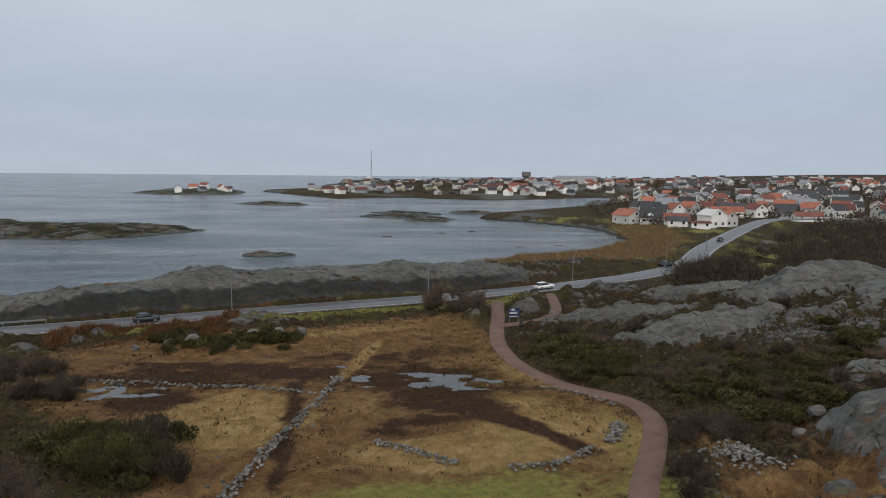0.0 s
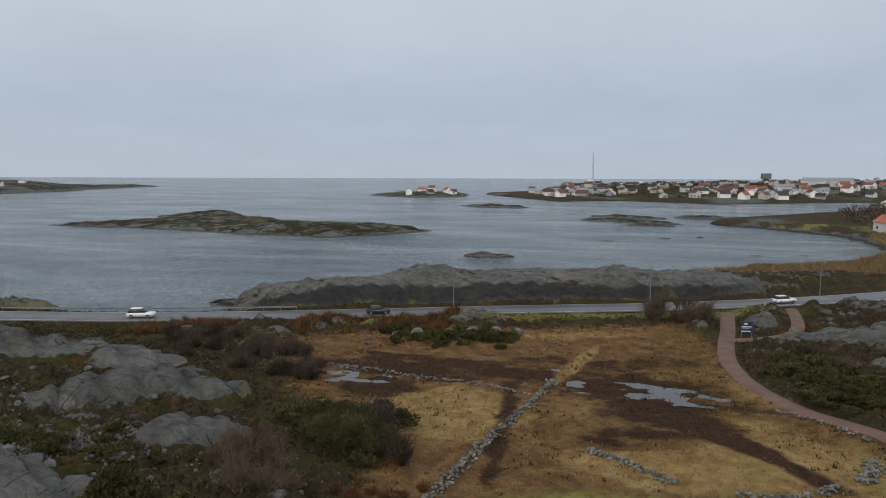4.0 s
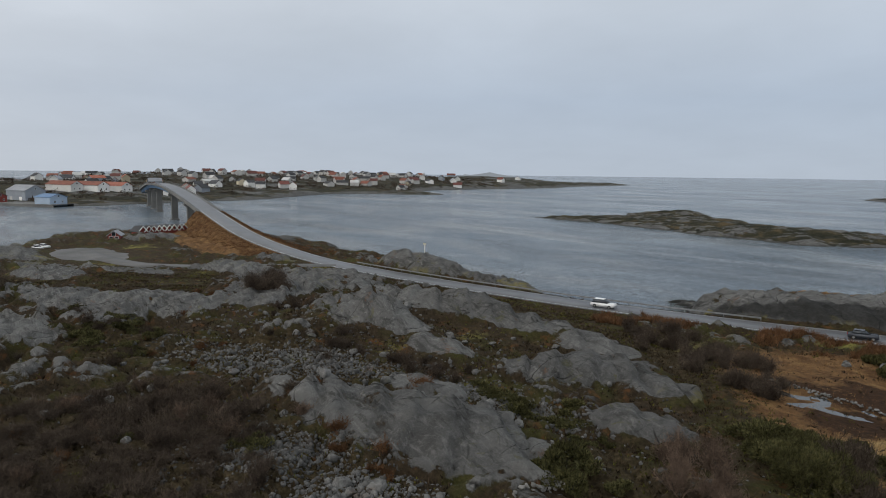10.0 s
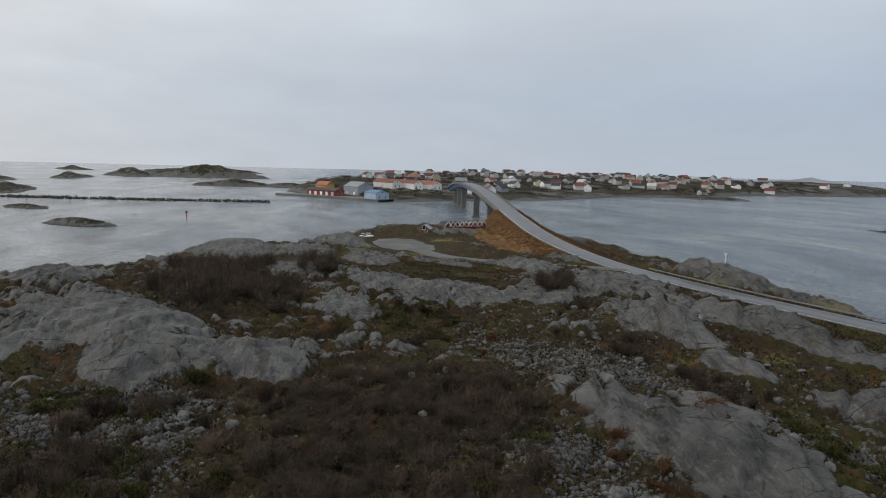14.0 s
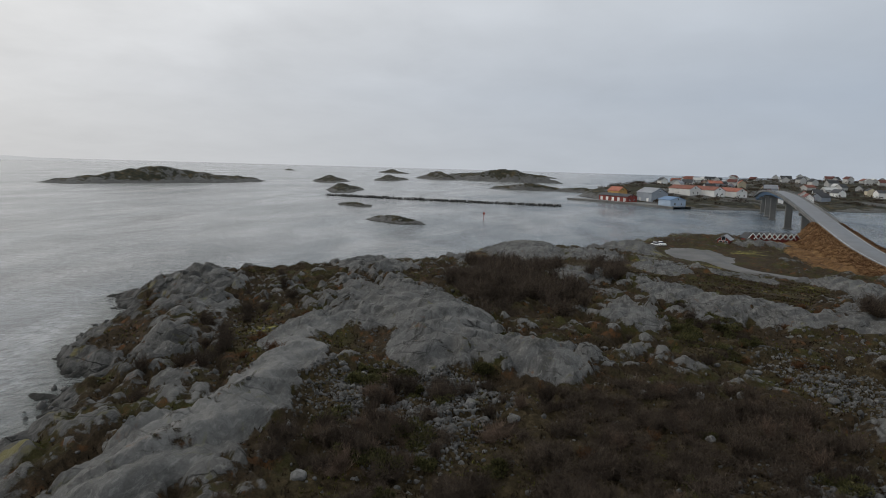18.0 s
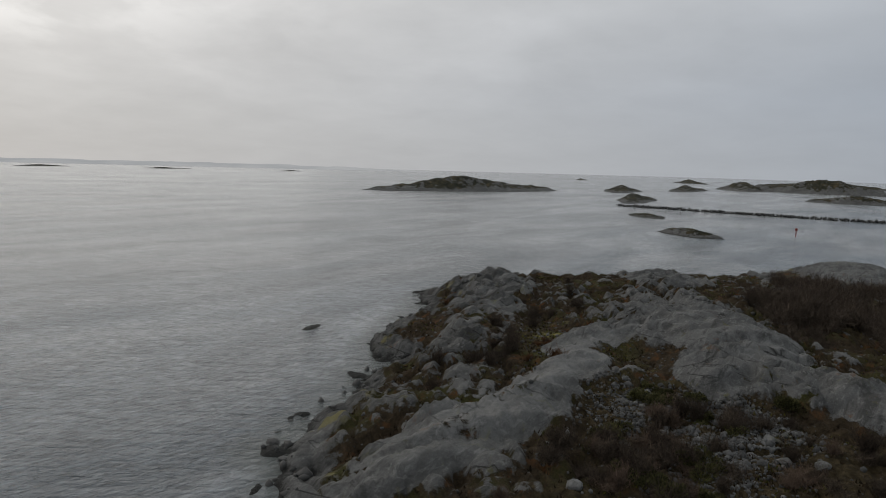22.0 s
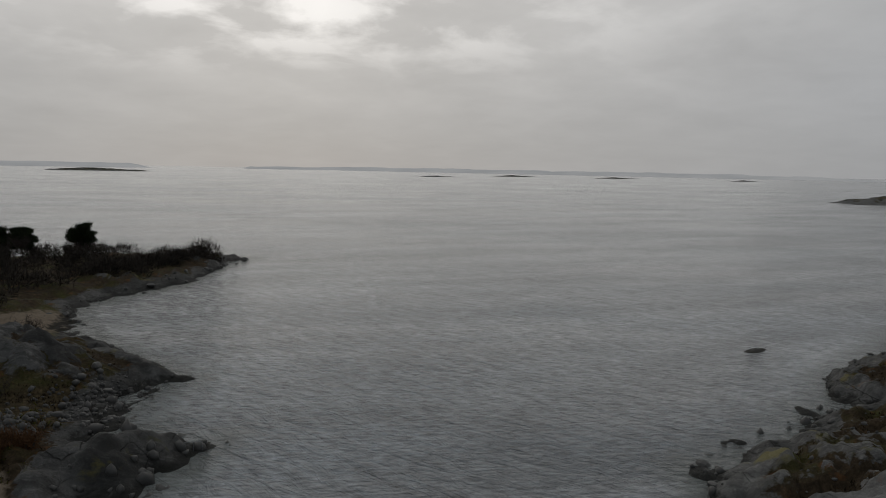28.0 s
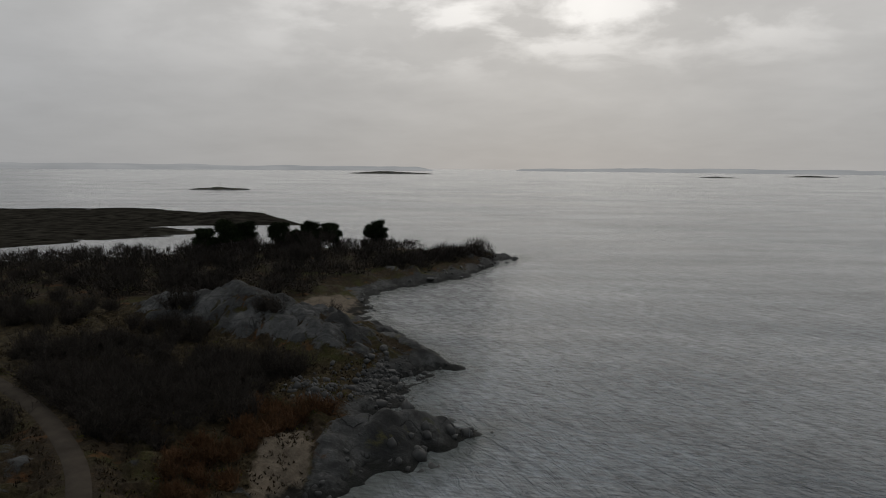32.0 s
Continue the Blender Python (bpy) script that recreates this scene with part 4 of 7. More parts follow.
WAYS = np.full(GX.shape, 99.0)
inner = (np.abs(GX + 60) < 320) & (np.abs(GY) < 460)
for ln, extra in ((ROAD, 4.4), (SIDE_ROAD, 3.0), (RED_PATH, 1.4), (SPUR_PATH, 1.1), (SOUTH_PATH, 1.3)):
    WAYS[inner] = np.minimum(WAYS[inner], line_distance([tuple(p) for p in ln[::2]] + [tuple(ln[-1])], GX[inner], GY[inner])[0] - extra)


def at_point(lay, x, y):
    """A layer at one place."""
    return float(lay[min(max(int(np.searchsorted(YS, y)) - 1, 0), len(YS) - 2), min(max(int(np.searchsorted(XS, x)) - 1, 0), len(XS) - 2)])


wxs, wys = axis(-340, 160, 4.0, -4900, 4900, 1.06, 120), axis(-320, 260, 4.0, -4900, 4900, 1.06, 120)
wgx, wgy = np.meshgrid(wxs, wys)
wsd = near_water(wgx, wgy)
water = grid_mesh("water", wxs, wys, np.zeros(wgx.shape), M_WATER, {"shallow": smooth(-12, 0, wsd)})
tagged(water, "grey-blue choppy sea under an overcast sky", "sea", kind="structure")

# ---- islands and skerries ----
def island(name, poly, height, label, step=None, rough=1.0, humps=(), base=0.0, steep=None, mat=None):
    """A low rock island from its outline: humps of bare rock with turf between."""
    px, py = [p[0] for p in poly], [p[1] for p in poly]
    size = max(max(px) - min(px), max(py) - min(py))
    step = step or max(size / 90, 0.4)
    xs, ys = np.arange(min(px) - 5 * step, max(px) + 5 * step, step), np.arange(min(py) - 5 * step, max(py) + 5 * step, step)
    gx, gy = np.meshgrid(xs, ys)
    w = size * 0.07
    steep = steep or max(min(max(px) - min(px), max(py) - min(py)) * 0.22, 2.0)
    sd = shore_distance(poly, gx, gy) + w * (fbm(gx / (size * 0.16), gy / (size * 0.16), 61, 4) - 0.5)
    h = height * (1 - np.exp(-np.maximum(sd, 0) / steep)) * (0.55 + 0.6 * fbm(gx / (size * 0.22), gy / (size * 0.22), 62, 3))
    cell = max(size / 16, 2.5)
    big, mid = lumps(gx, gy, cell, 63), lumps(gx, gy, cell / 2.6, 64)
    inland = smooth(-1, max(height, 2), sd)
    z = np.where(sd > 0, h + base * inland, np.maximum(sd * 0.3, -2.0)) + inland * (blobs(humps, gx, gy) + rough * height * (0.28 * (big - 0.4) + 0.14 * (mid - 0.4)))
    rock = np.clip(0.12 + 0.8 * big * mid * 1.3 + smooth(height * 1.6, 0.5, sd) * 0.7, 0, 1)
    ob = grid_mesh(name, xs, ys, z, mat or M_ISLAND, {"rock": rock}, keep=z > -1.5)
    tagged(ob, label, "island", kind="structure")
    return ob, lambda x, y: float(z[min(max(int((y - ys[0]) / step + 0.5), 0), len(ys) - 1), min(max(int((x - xs[0]) / step + 0.5), 0), len(xs) - 1)])


def oval(x, y, rx, ry, turn=0.0, n=14, seed=1):
    """An uneven oval outline."""
    rnd, a, out = random.Random(seed), radians(turn), []
    for i in range(n):
        t = 2 * math.pi * i / n
        r = rnd.uniform(0.78, 1.15)
        u, v = rx * r * math.cos(t), ry * r * math.sin(t)
        out.append((x + u * math.cos(a) - v * math.sin(a), y + u * math.sin(a) + v * math.cos(a)))
    return out


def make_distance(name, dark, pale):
    """Backdrop of far land: the air's haze is painted in as a pale glow."""
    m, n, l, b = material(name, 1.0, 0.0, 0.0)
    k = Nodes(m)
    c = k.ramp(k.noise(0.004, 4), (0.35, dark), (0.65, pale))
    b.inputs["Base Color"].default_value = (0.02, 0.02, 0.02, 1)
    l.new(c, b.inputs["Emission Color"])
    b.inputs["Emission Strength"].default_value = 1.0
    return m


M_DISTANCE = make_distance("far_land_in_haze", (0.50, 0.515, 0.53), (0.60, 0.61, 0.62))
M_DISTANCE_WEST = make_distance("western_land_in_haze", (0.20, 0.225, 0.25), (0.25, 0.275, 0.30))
SKERRY = "low grey rock skerry with thin brown turf in the sea"
bay_island, bay_z = island("island", [(-330, 285), (-268, 284), (-225, 282), (-194, 277), (-150, 273), (-132, 290), (-117, 322), (-140, 334), (-162, 352), (-215, 362), (-294, 402), (-330, 380), (-300, 340), (-315, 310)],
                           3.4, "long low skerry with grey rock and yellow-brown turf", 1.1, rough=2.4, humps=[(-160, 300, 30, 12, 20, 2.6), (-290, 385, 16, 8, 20, 3.4), (-215, 318, 22, 8, 20, 1.2)])
island("skerry", oval(-60, 229, 9, 5, 5, seed=2), 1.6, SKERRY, 0.5)
for sx, sy, rx, ry, turn, h, seed in ((-146, 585, 34, 14, -15, 3.0, 3), (-20, 425, 34, 11, -20, 2.6, 4), (-26, 470, 26, 9, -20, 2.4, 5), (20, 480, 16, 8, 0, 2.5, 6), (-10, 398, 14, 5, 0, 1.5, 7),
                                      (-1, 320, 2.5, 1.5, 0, 0.8, 8), (14, 330, 2, 1.5, 0, 0.8, 9), (-25, 300, 3, 1.2, 0, 0.6, 10), (30, 262, 2, 1.2, 0, 0.7, 12), (46, 268, 2, 1.2, 0, 0.6, 13)):
    island("skerry", oval(sx, sy, rx, ry, turn, seed=seed), h, SKERRY)
north_head, north_z = island("island", [(-390, 850), (-340, 800), (-300, 782), (-250, 820), (-262, 905), (-271, 932), (-330, 940)], 7.0, "low grey rock headland with a few red and white houses", 3.0)
# islands of the west and south
for sx, sy, rx, ry, turn, h, seed in ((-316, -110, 20, 9, 60, 4.6, 21), (-425, -175, 20, 9, 50, 3.0, 22), (-660, -285, 78, 20, 15, 6.0, 23), (-950, -430, 90, 26, 20, 8.0, 24), (-1130, -400, 90, 26, 10, 7.0, 25),
                                      (-690, -520, 170, 40, 167, 15.0, 26), (-1000, -470, 20, 8, 0, 3.0, 27), (-870, -120, 60, 26, 80, 7.0, 28), (-850, -55, 36, 18, 70, 8.0, 29), (-1320, -230, 130, 50, 75, 20.0, 30),
                                      (-1330, -370, 110, 40, 30, 14.0, 31), (-1900, -330, 180, 60, 80, 14.0, 32), (-2000, -700, 150, 40, 30, 10.0, 33), (-76, -91, 2.6, 1.1, 20, 0.9, 34),
                                      (-1900, -1000, 60, 20, 30, 4.0, 35), (-1150, -2100, 110, 14, 10, 4.0, 36), (-820, -2200, 80, 12, 0, 4.0, 37), (-1500, -1900, 70, 12, 20, 4.0, 38), (-470, -1900, 60, 10, 0, 3.0, 39), (345, -700, 32, 14, 10, 3.4, 40), (470, -2100, 150, 40, 0, 7.0, 41), (-380, -104, 3, 1, 0, 0.5, 42)):
    island("skerry", oval(sx, sy, rx, ry, turn, seed=seed), h * 0.75, SKERRY, humps=[(sx + 0.12 * rx, sy, rx * 0.36, ry * 0.42, turn, h * (0.7 if rx > 40 else 0.25))])
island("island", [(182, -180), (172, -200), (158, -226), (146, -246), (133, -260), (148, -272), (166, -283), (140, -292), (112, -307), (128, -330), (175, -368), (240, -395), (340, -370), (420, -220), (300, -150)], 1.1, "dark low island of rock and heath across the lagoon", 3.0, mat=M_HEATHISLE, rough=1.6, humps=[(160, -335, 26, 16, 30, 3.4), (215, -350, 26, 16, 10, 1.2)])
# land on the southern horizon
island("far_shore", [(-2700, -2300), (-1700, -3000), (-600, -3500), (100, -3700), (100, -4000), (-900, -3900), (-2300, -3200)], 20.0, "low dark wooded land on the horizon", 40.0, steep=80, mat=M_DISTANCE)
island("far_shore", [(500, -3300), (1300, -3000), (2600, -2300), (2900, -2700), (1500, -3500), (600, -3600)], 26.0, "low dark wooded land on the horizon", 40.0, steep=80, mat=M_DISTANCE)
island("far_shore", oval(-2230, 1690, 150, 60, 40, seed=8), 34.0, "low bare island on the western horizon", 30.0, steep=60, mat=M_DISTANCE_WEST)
# the island with the village across the bridge
VILLAGE = [(-640, -60), (-612, -34), (-570, 8), (-540, 40), (-545, 75), (-566, 104), (-600, 150), (-636, 214), (-690, 270), (-745, 330), (-742, 372), (-690, 436), (-740, 470), (-830, 560), (-900, 800), (-1060, 1150), (-1085, 1230), (-1150, 1260),
           (-1250, 1000), (-1300, 600), (-1250, 250), (-1100, 50), (-820, -60), (-720, -66)]
village_island, village_z = island("island", VILLAGE, 8.0, "rocky island with a fishing village across the strait", 5.5, rough=1.0, steep=40,
                                   humps=[(-800, 60, 110, 90, 20, 7.0), (-1000, 230, 170, 140, 40, 13.0), (-1050, 500, 160, 160, 0, 13.0), (-760, 0, 60, 40, 0, 5.0), (-1060, 800, 130, 160, 0, 12.0), (-1150, 80, 120, 90, 0, 8.0), (-680, 300, 40, 60, 30, 4.0)])

# ---- helpers for things and parts ----
def mesh_from(name, bm, mat, smooth_shade=False):
    me = bpy.data.meshes.new(name)
    bm.to_mesh(me)
    bm.free()
    if smooth_shade:
        me.polygons.foreach_set("use_smooth", [True] * len(me.polygons))
    me.materials.append(mat)
    return me


def part(name, bm, mat, parent, label="", at=None, smooth_shade=False):
    """One mesh object under a thing or a part. bm: a bmesh, or a mesh that alike parts share."""
    ob = new(name, bm if isinstance(bm, bpy.types.Mesh) else mesh_from(name, bm, mat, smooth_shade))
    ob.parent = parent
    if at is not None:
        ob.matrix_basis = at
    if label:
        ob["label"] = label
    return ob


def empty(name, m, label, category, group="", kind=""):
    ob = new(name)
    ob.empty_display_size = 0.2
    ob.matrix_world = m
    return tagged(ob, label, category, group, kind)


def box(bm, x0, x1, y0, y1, z0, z1, m=None, bevel=0.0):
    mat = Matrix.LocRotScale(((x0 + x1) / 2, (y0 + y1) / 2, (z0 + z1) / 2), None, (abs(x1 - x0), abs(y1 - y0), abs(z1 - z0)))
    r = bmesh.ops.create_cube(bm, size=1.0, matrix=(m @ mat) if m else mat)
    if bevel:
        edges = list({e for v in r["verts"] for e in v.link_edges})
        bmesh.ops.bevel(bm, geom=edges, offset=bevel, segments=1, affect="EDGES")
    return bm


def boxed(x0, x1, y0, y1, z0, z1, bevel=0.0):
    return box(bmesh.new(), x0, x1, y0, y1, z0, z1, None, bevel)


def tube(bm, a, b, r0, r1=None, n=8):
    a, b = Vector(a), Vector(b)
    d = b - a
    m = Matrix.Translation((a + b) / 2) @ d.to_track_quat("Z", "Y").to_matrix().to_4x4()
    bmesh.ops.create_cone(bm, cap_ends=True, segments=n, radius1=r0, radius2=r0 if r1 is None else r1, depth=d.length, matrix=m)
    return bm


def tubed(*a, **k):
    return tube(bmesh.new(), *a, **k)


def ribbon(line, offsets, thick=0.0):
    """A strip along a line of (x, y, z): one row of vertices for each (offset, lift)."""
    bm = bmesh.new()
    rows = []
    for i, p in enumerate(line):
        a, b = line[max(i - 1, 0)], line[min(i + 1, len(line) - 1)]
        d = Vector((b[0] - a[0], b[1] - a[1], 0)).normalized()
        side = Vector((d.y, -d.x, 0))
        rows.append([bm.verts.new(Vector(p) + side * o + Vector((0, 0, h))) for o, h in offsets])
    for r0, r1 in zip(rows, rows[1:]):
        for i in range(len(offsets) - 1):
            bm.faces.new((r0[i], r0[i + 1], r1[i + 1], r1[i]))
    bmesh.ops.recalc_face_normals(bm, faces=bm.faces)
    return bm


# ---- road, paths, car park ----
road = new("road", mesh_from("road", ribbon(ROAD, [(-3.9, -0.35), (-3.7, 0.0), (0, 0.06), (3.7, 0.0), (3.9, -0.35)]), M_ASPHALT, True))
tagged(road, "wet grey two-lane asphalt road along the shore", "road", kind="structure")
for off in (-3.3, 3.3):
    part("edge_line", ribbon(ROAD, [(off - 0.07, 0.022), (off + 0.07, 0.022)]), M_LINE, road, "thin white edge line")
side_road = new("side_road", mesh_from("side_road", ribbon(SIDE_ROAD, [(-2.9, -0.3), (-2.7, 0), (0, 0.04), (2.7, 0), (2.9, -0.3)]), M_LOT, True))
tagged(side_road, "narrow grey asphalt road to the jetty", "road", kind="structure")
bm = bmesh.new()
rim = [bm.verts.new((x, y, 2.42)) for x, y in oval(-229, 22, 21, 11, 8, 26, 5)]
bm.faces.new(rim)
lot = new("pavement", mesh_from("pavement", bm, M_LOT))
tagged(lot, "grey asphalt turning place above the jetty", "car park", kind="structure")
for nm, line, half, text in (("footpath", RED_PATH, 1.05, "reddish gravel footpath beside the meadow"), ("footpath", SPUR_PATH, 0.9, "narrow reddish gravel path up to the road"), ("footpath", SOUTH_PATH, 0.75, "dim gravel path through the bushes")):
    ob = new(nm, mesh_from(nm, ribbon(line, [(-half - 0.25, -0.2), (-half, -0.02), (0, 0.05), (half, -0.02), (half + 0.25, -0.2)]), M_DULLPATH if line is SOUTH_PATH else M_GRAVEL, True))
    tagged(ob, text, "path", kind="structure")

# ---- the bridge ----
DECK = glide([(-290, 75.7, 10.5), (-300, 76.4, 11.3), (-338, 79, 14.4), (-393, 83.5, 17.4), (-440, 87.5, 18.4), (-468, 90, 18.3), (-505, 93.5, 17.2), (-545, 98, 14.4), (-600, 105, 10.5)], 5.0)
bridge = empty("bridge", pose(-290, 75.7, 10), "long grey concrete road bridge arching over the strait", "bridge")
inv = bridge.matrix_world.inverted()


def at_bridge(bm):
    bm.transform(inv)
    return bm


part("deck", at_bridge(ribbon(DECK, [(-4.9, -0.9), (-4.9, 0.28), (-4.5, 0.28), (-4.45, 0.02), (0, 0.07), (4.45, 0.02), (4.5, 0.28), (4.9, 0.28), (4.9, -0.9), (-4.9, -0.9)])), M_CONCRETE, bridge, "grey concrete deck with low kerbs")
part("roadway", at_bridge(ribbon(DECK, [(-3.6, 0.05), (0, 0.09), (3.6, 0.05)])), M_ASPHALT, bridge, "wet asphalt roadway")
part("girder", at_bridge(ribbon(DECK[:22], [(-3.2, -0.9), (-2.6, -2.7), (2.6, -2.7), (3.2, -0.9)])), M_CONCRETE, bridge, "concrete box girder")
part("main_girder", at_bridge(ribbon(DECK[21:], [(-3.2, -0.9), (-2.6, -2.9), (2.6, -2.9), (3.2, -0.9)])), M_BLUESTEEL, bridge, "blue painted steel girder")
for px, py, top in ((-297, 76.2, 8.6), (-338, 79, 11.8), (-393, 83.5, 14.6), (-466, 89.8, 15.3), (-500, 93, 14.4), (-540, 97.4, 11.8)):
    bm = boxed(-1.0, 1.0, -1.7, 1.7, -4.0, top - 1.2, 0.3)
    box(bm, -1.1, 1.1, -3.0, 3.0, top - 1.6, top, None, 0.3)
    box(bm, -1.5, 1.5, -2.4, 2.4, -4.0, 0.7, None, 0.3)
    bm.transform(Matrix.Translation((px, py, 0)) @ Matrix.Rotation(radians(-3.5), 4, "Z"))
    part("pier", at_bridge(bm), M_CONCRETE, bridge, "square concrete pier with a wider foot in the water")
for off in (-4.7, 4.7):
    bm = ribbon(DECK, [(off - 0.04, 1.05), (off + 0.04, 1.05), (off + 0.04, 1.13), (off - 0.04, 1.13), (off - 0.04, 1.05)])
    part("railing", at_bridge(bm), M_STEEL, bridge, "thin steel hand rail")
    bm = bmesh.new()
    for a, b in zip(DECK, DECK[1:]):
        for f in (0.0, 0.5):
            p = Vector(a).lerp(Vector(b), f)
            d = (Vector(b) - Vector(a)).normalized()
            s = Vector((d.y, -d.x, 0)) * off
            box(bm, p.x + s.x - 0.04, p.x + s.x + 0.04, p.y + s.y - 0.04, p.y + s.y + 0.04, p.z + 0.25, p.z + 1.1)
    part("railing_posts", at_bridge(bm), M_STEEL, bridge, "row of slim steel posts")["kind"] = "stuff"

# ---- plants ----
def leafy(name, col, dark, rough=0.8, per="island"):
    m, n, l, b = material(name, rough, 0.0, 0.05)
    k = Nodes(m)
    r = k.island() if per == "island" else k.rand()
    c = k.mix(r, dark, col)
    c = k.mix(1.0, c, k.ramp(k.noise(0.5, 4), (0.3, 0.6), (0.7, 1.25)), "MULTIPLY")
    c = k.mix(1.0, c, k.ramp(k.rand(), (0.0, 0.75), (1.0, 1.2)), "MULTIPLY")
    l.new(c, b.inputs["Base Color"])
    return m


M_JUNIPER = leafy("juniper_needles", (0.130, 0.120, 0.048), (0.024, 0.026, 0.013))
M_PINE = leafy("pine_needles", (0.026, 0.036, 0.014), (0.008, 0.011, 0.006))
M_TWIG = leafy("bare_twigs", (0.116, 0.089, 0.067), (0.035, 0.027, 0.021))
# twigs of the southern woods, with their backlit shade put into the colour
M_BACKLITTWIG = leafy("backlit_bare_twigs", (0.060, 0.050, 0.041), (0.019, 0.016, 0.013))
M_TWIGGREY = leafy("grey_bare_twigs", (0.180, 0.128, 0.094), (0.070, 0.050, 0.038))
M_RUST = leafy("rust_brown_bracken", (0.150, 0.078, 0.038), (0.062, 0.034, 0.018))
M_HEATH = leafy("heather_tufts", (0.096, 0.068, 0.042), (0.022, 0.017, 0.011))
M_MOSS = leafy("green_heath_tufts", (0.165, 0.155, 0.034), (0.045, 0.046, 0.013))
M_STRAW = leafy("straw_grass_tufts", (0.42, 0.29, 0.130), (0.165, 0.092, 0.038))
M_SEDGE = leafy("brown_sedge", (0.235, 0.135, 0.062), (0.120, 0.064, 0.031))
M_REED = leafy("reed_stalks", (0.245, 0.172, 0.092), (0.10, 0.064, 0.033))
M_BARK = simple("dark_bark", (0.045, 0.036, 0.028), 0.9, vary=0.3, scale=4)


def tri_mesh(name, verts, mat, tris=None):
    """A mesh of loose triangles: verts has three rows a triangle unless tris is given."""
    verts = np.asarray(verts, np.float32).reshape(-1, 3)
    tris = np.arange(len(verts)).reshape(-1, 3) if tris is None else tris
    me = bpy.data.meshes.new(name)
    me.vertices.add(len(verts))
    me.vertices.foreach_set("co", verts.ravel())
    me.loops.add(tris.size)
    me.loops.foreach_set("vertex_index", tris.ravel().astype(np.int32))
    me.polygons.add(len(tris))
    me.polygons.foreach_set("loop_start", np.arange(0, tris.size, 3, dtype=np.int32))
    me.update(calc_edges=True)
    me.materials.append(mat)
    return me


def blades(base, tip, width, rng):
    """One thin triangle from each base to each tip."""
    d = tip - base
    side = np.cross(d, rng.normal(size=d.shape))
    side /= np.linalg.norm(side, axis=1, keepdims=True) + 1e-9
    w = np.asarray(width).reshape(-1, 1) * 0.5
    return np.stack([base - side * w, base + side * w, tip], 1).reshape(-1, 3)


def clump_points(rng, n, r, h, lobes):
    """Places in an uneven crown of several lobes, denser towards the outside, and the way out of the lobe."""
    c = np.stack([rng.normal(0, r * 0.42, lobes), rng.normal(0, r * 0.42, lobes), rng.uniform(0.25, 0.75, lobes) * h], 1)
    rad = rng.uniform(0.32, 0.55, lobes) * r
    k = rng.integers(0, lobes, n)
    d = rng.normal(size=(n, 3))
    d /= np.linalg.norm(d, axis=1, keepdims=True)
    q = rng.uniform(0.45, 1.0, n) ** 0.5
    p = c[k] + d * (rad[k] * q)[:, None] * np.array([1, 1, min(1.0, 0.8 * h / r)])
    p[:, 2] = np.abs(p[:, 2]) * 0.98 + 0.02
    return p, d


def evergreen_bush(seed, r, h, n):
    """Dense prickly bush: short upswept sprays over rounded lobes."""
    rng = np.random.default_rng(seed)
    p, d = clump_points(rng, n, r, h, 9)
    out = []
    for k in range(2):
        tip = p + d * 0.16 + rng.normal(0, 0.10, p.shape) + np.array([0, 0, 0.12])
        out.append(blades(p, tip, rng.uniform(0.10, 0.20, n), rng))
    return np.concatenate(out)


def twig_bush(seed, r, h, n):
    """Bare shrub: stems rising from the foot, forked into a haze of twigs."""
    rng = np.random.default_rng(seed)
    foot = rng.normal(0, r * 0.16, (n // 10, 3)) * np.array([1, 1, 0])
    lean = rng.normal(0, 0.55, (n // 10, 3))
    lean[:, 2] = rng.uniform(0.7, 1.2, n // 10)
    top = foot + lean * np.array([r * 0.95, r * 0.95, h]) * rng.uniform(0.5, 1.0, (n // 10, 1))
    out = [blades(foot, top, np.full(n // 10, 0.06), rng)]
    k = rng.integers(0, n // 10, n)
    t = rng.uniform(0.25, 1.0, (n, 1))
    b = foot[k] * (1 - t) + top[k] * t
    e = b + rng.normal(0, 0.24 * r, (n, 3)) + np.array([0, 0, 0.2 * h])
    out.append(blades(b, e, rng.uniform(0.025, 0.05, n), rng))
    k2 = rng.integers(0, n, n)
    b2 = (b[k2] + e[k2]) / 2
    out.append(blades(b2, b2 + rng.normal(0, 0.15 * r, (n, 3)) + np.array([0, 0, 0.08 * h]), np.full(n, 0.028), rng))
    v = np.concatenate(out)
    v[:, 2] = np.maximum(v[:, 2], -0.15)
    return v


def stems(seed, r, h, n=7):
    rng = random.Random(seed)
    bm = bmesh.new()
    for i in range(n):
        a = rng.uniform(0, 6.28)
        x, y = math.cos(a) * r * rng.uniform(0.2, 0.55), math.sin(a) * r * rng.uniform(0.2, 0.55)
        tube(bm, (x * 0.2, y * 0.2, -0.3), (x, y, h * rng.uniform(0.4, 0.65)), 0.05, 0.02, 5)
    return bm


def plant(name, label, category, group, crown, crown_mesh, stem_mesh):
    ob = empty(name, pose(0, 0, -500), label, category, group)
    part("stem", stem_mesh, None, ob)
    part(crown, crown_mesh, None, ob)
    return ob


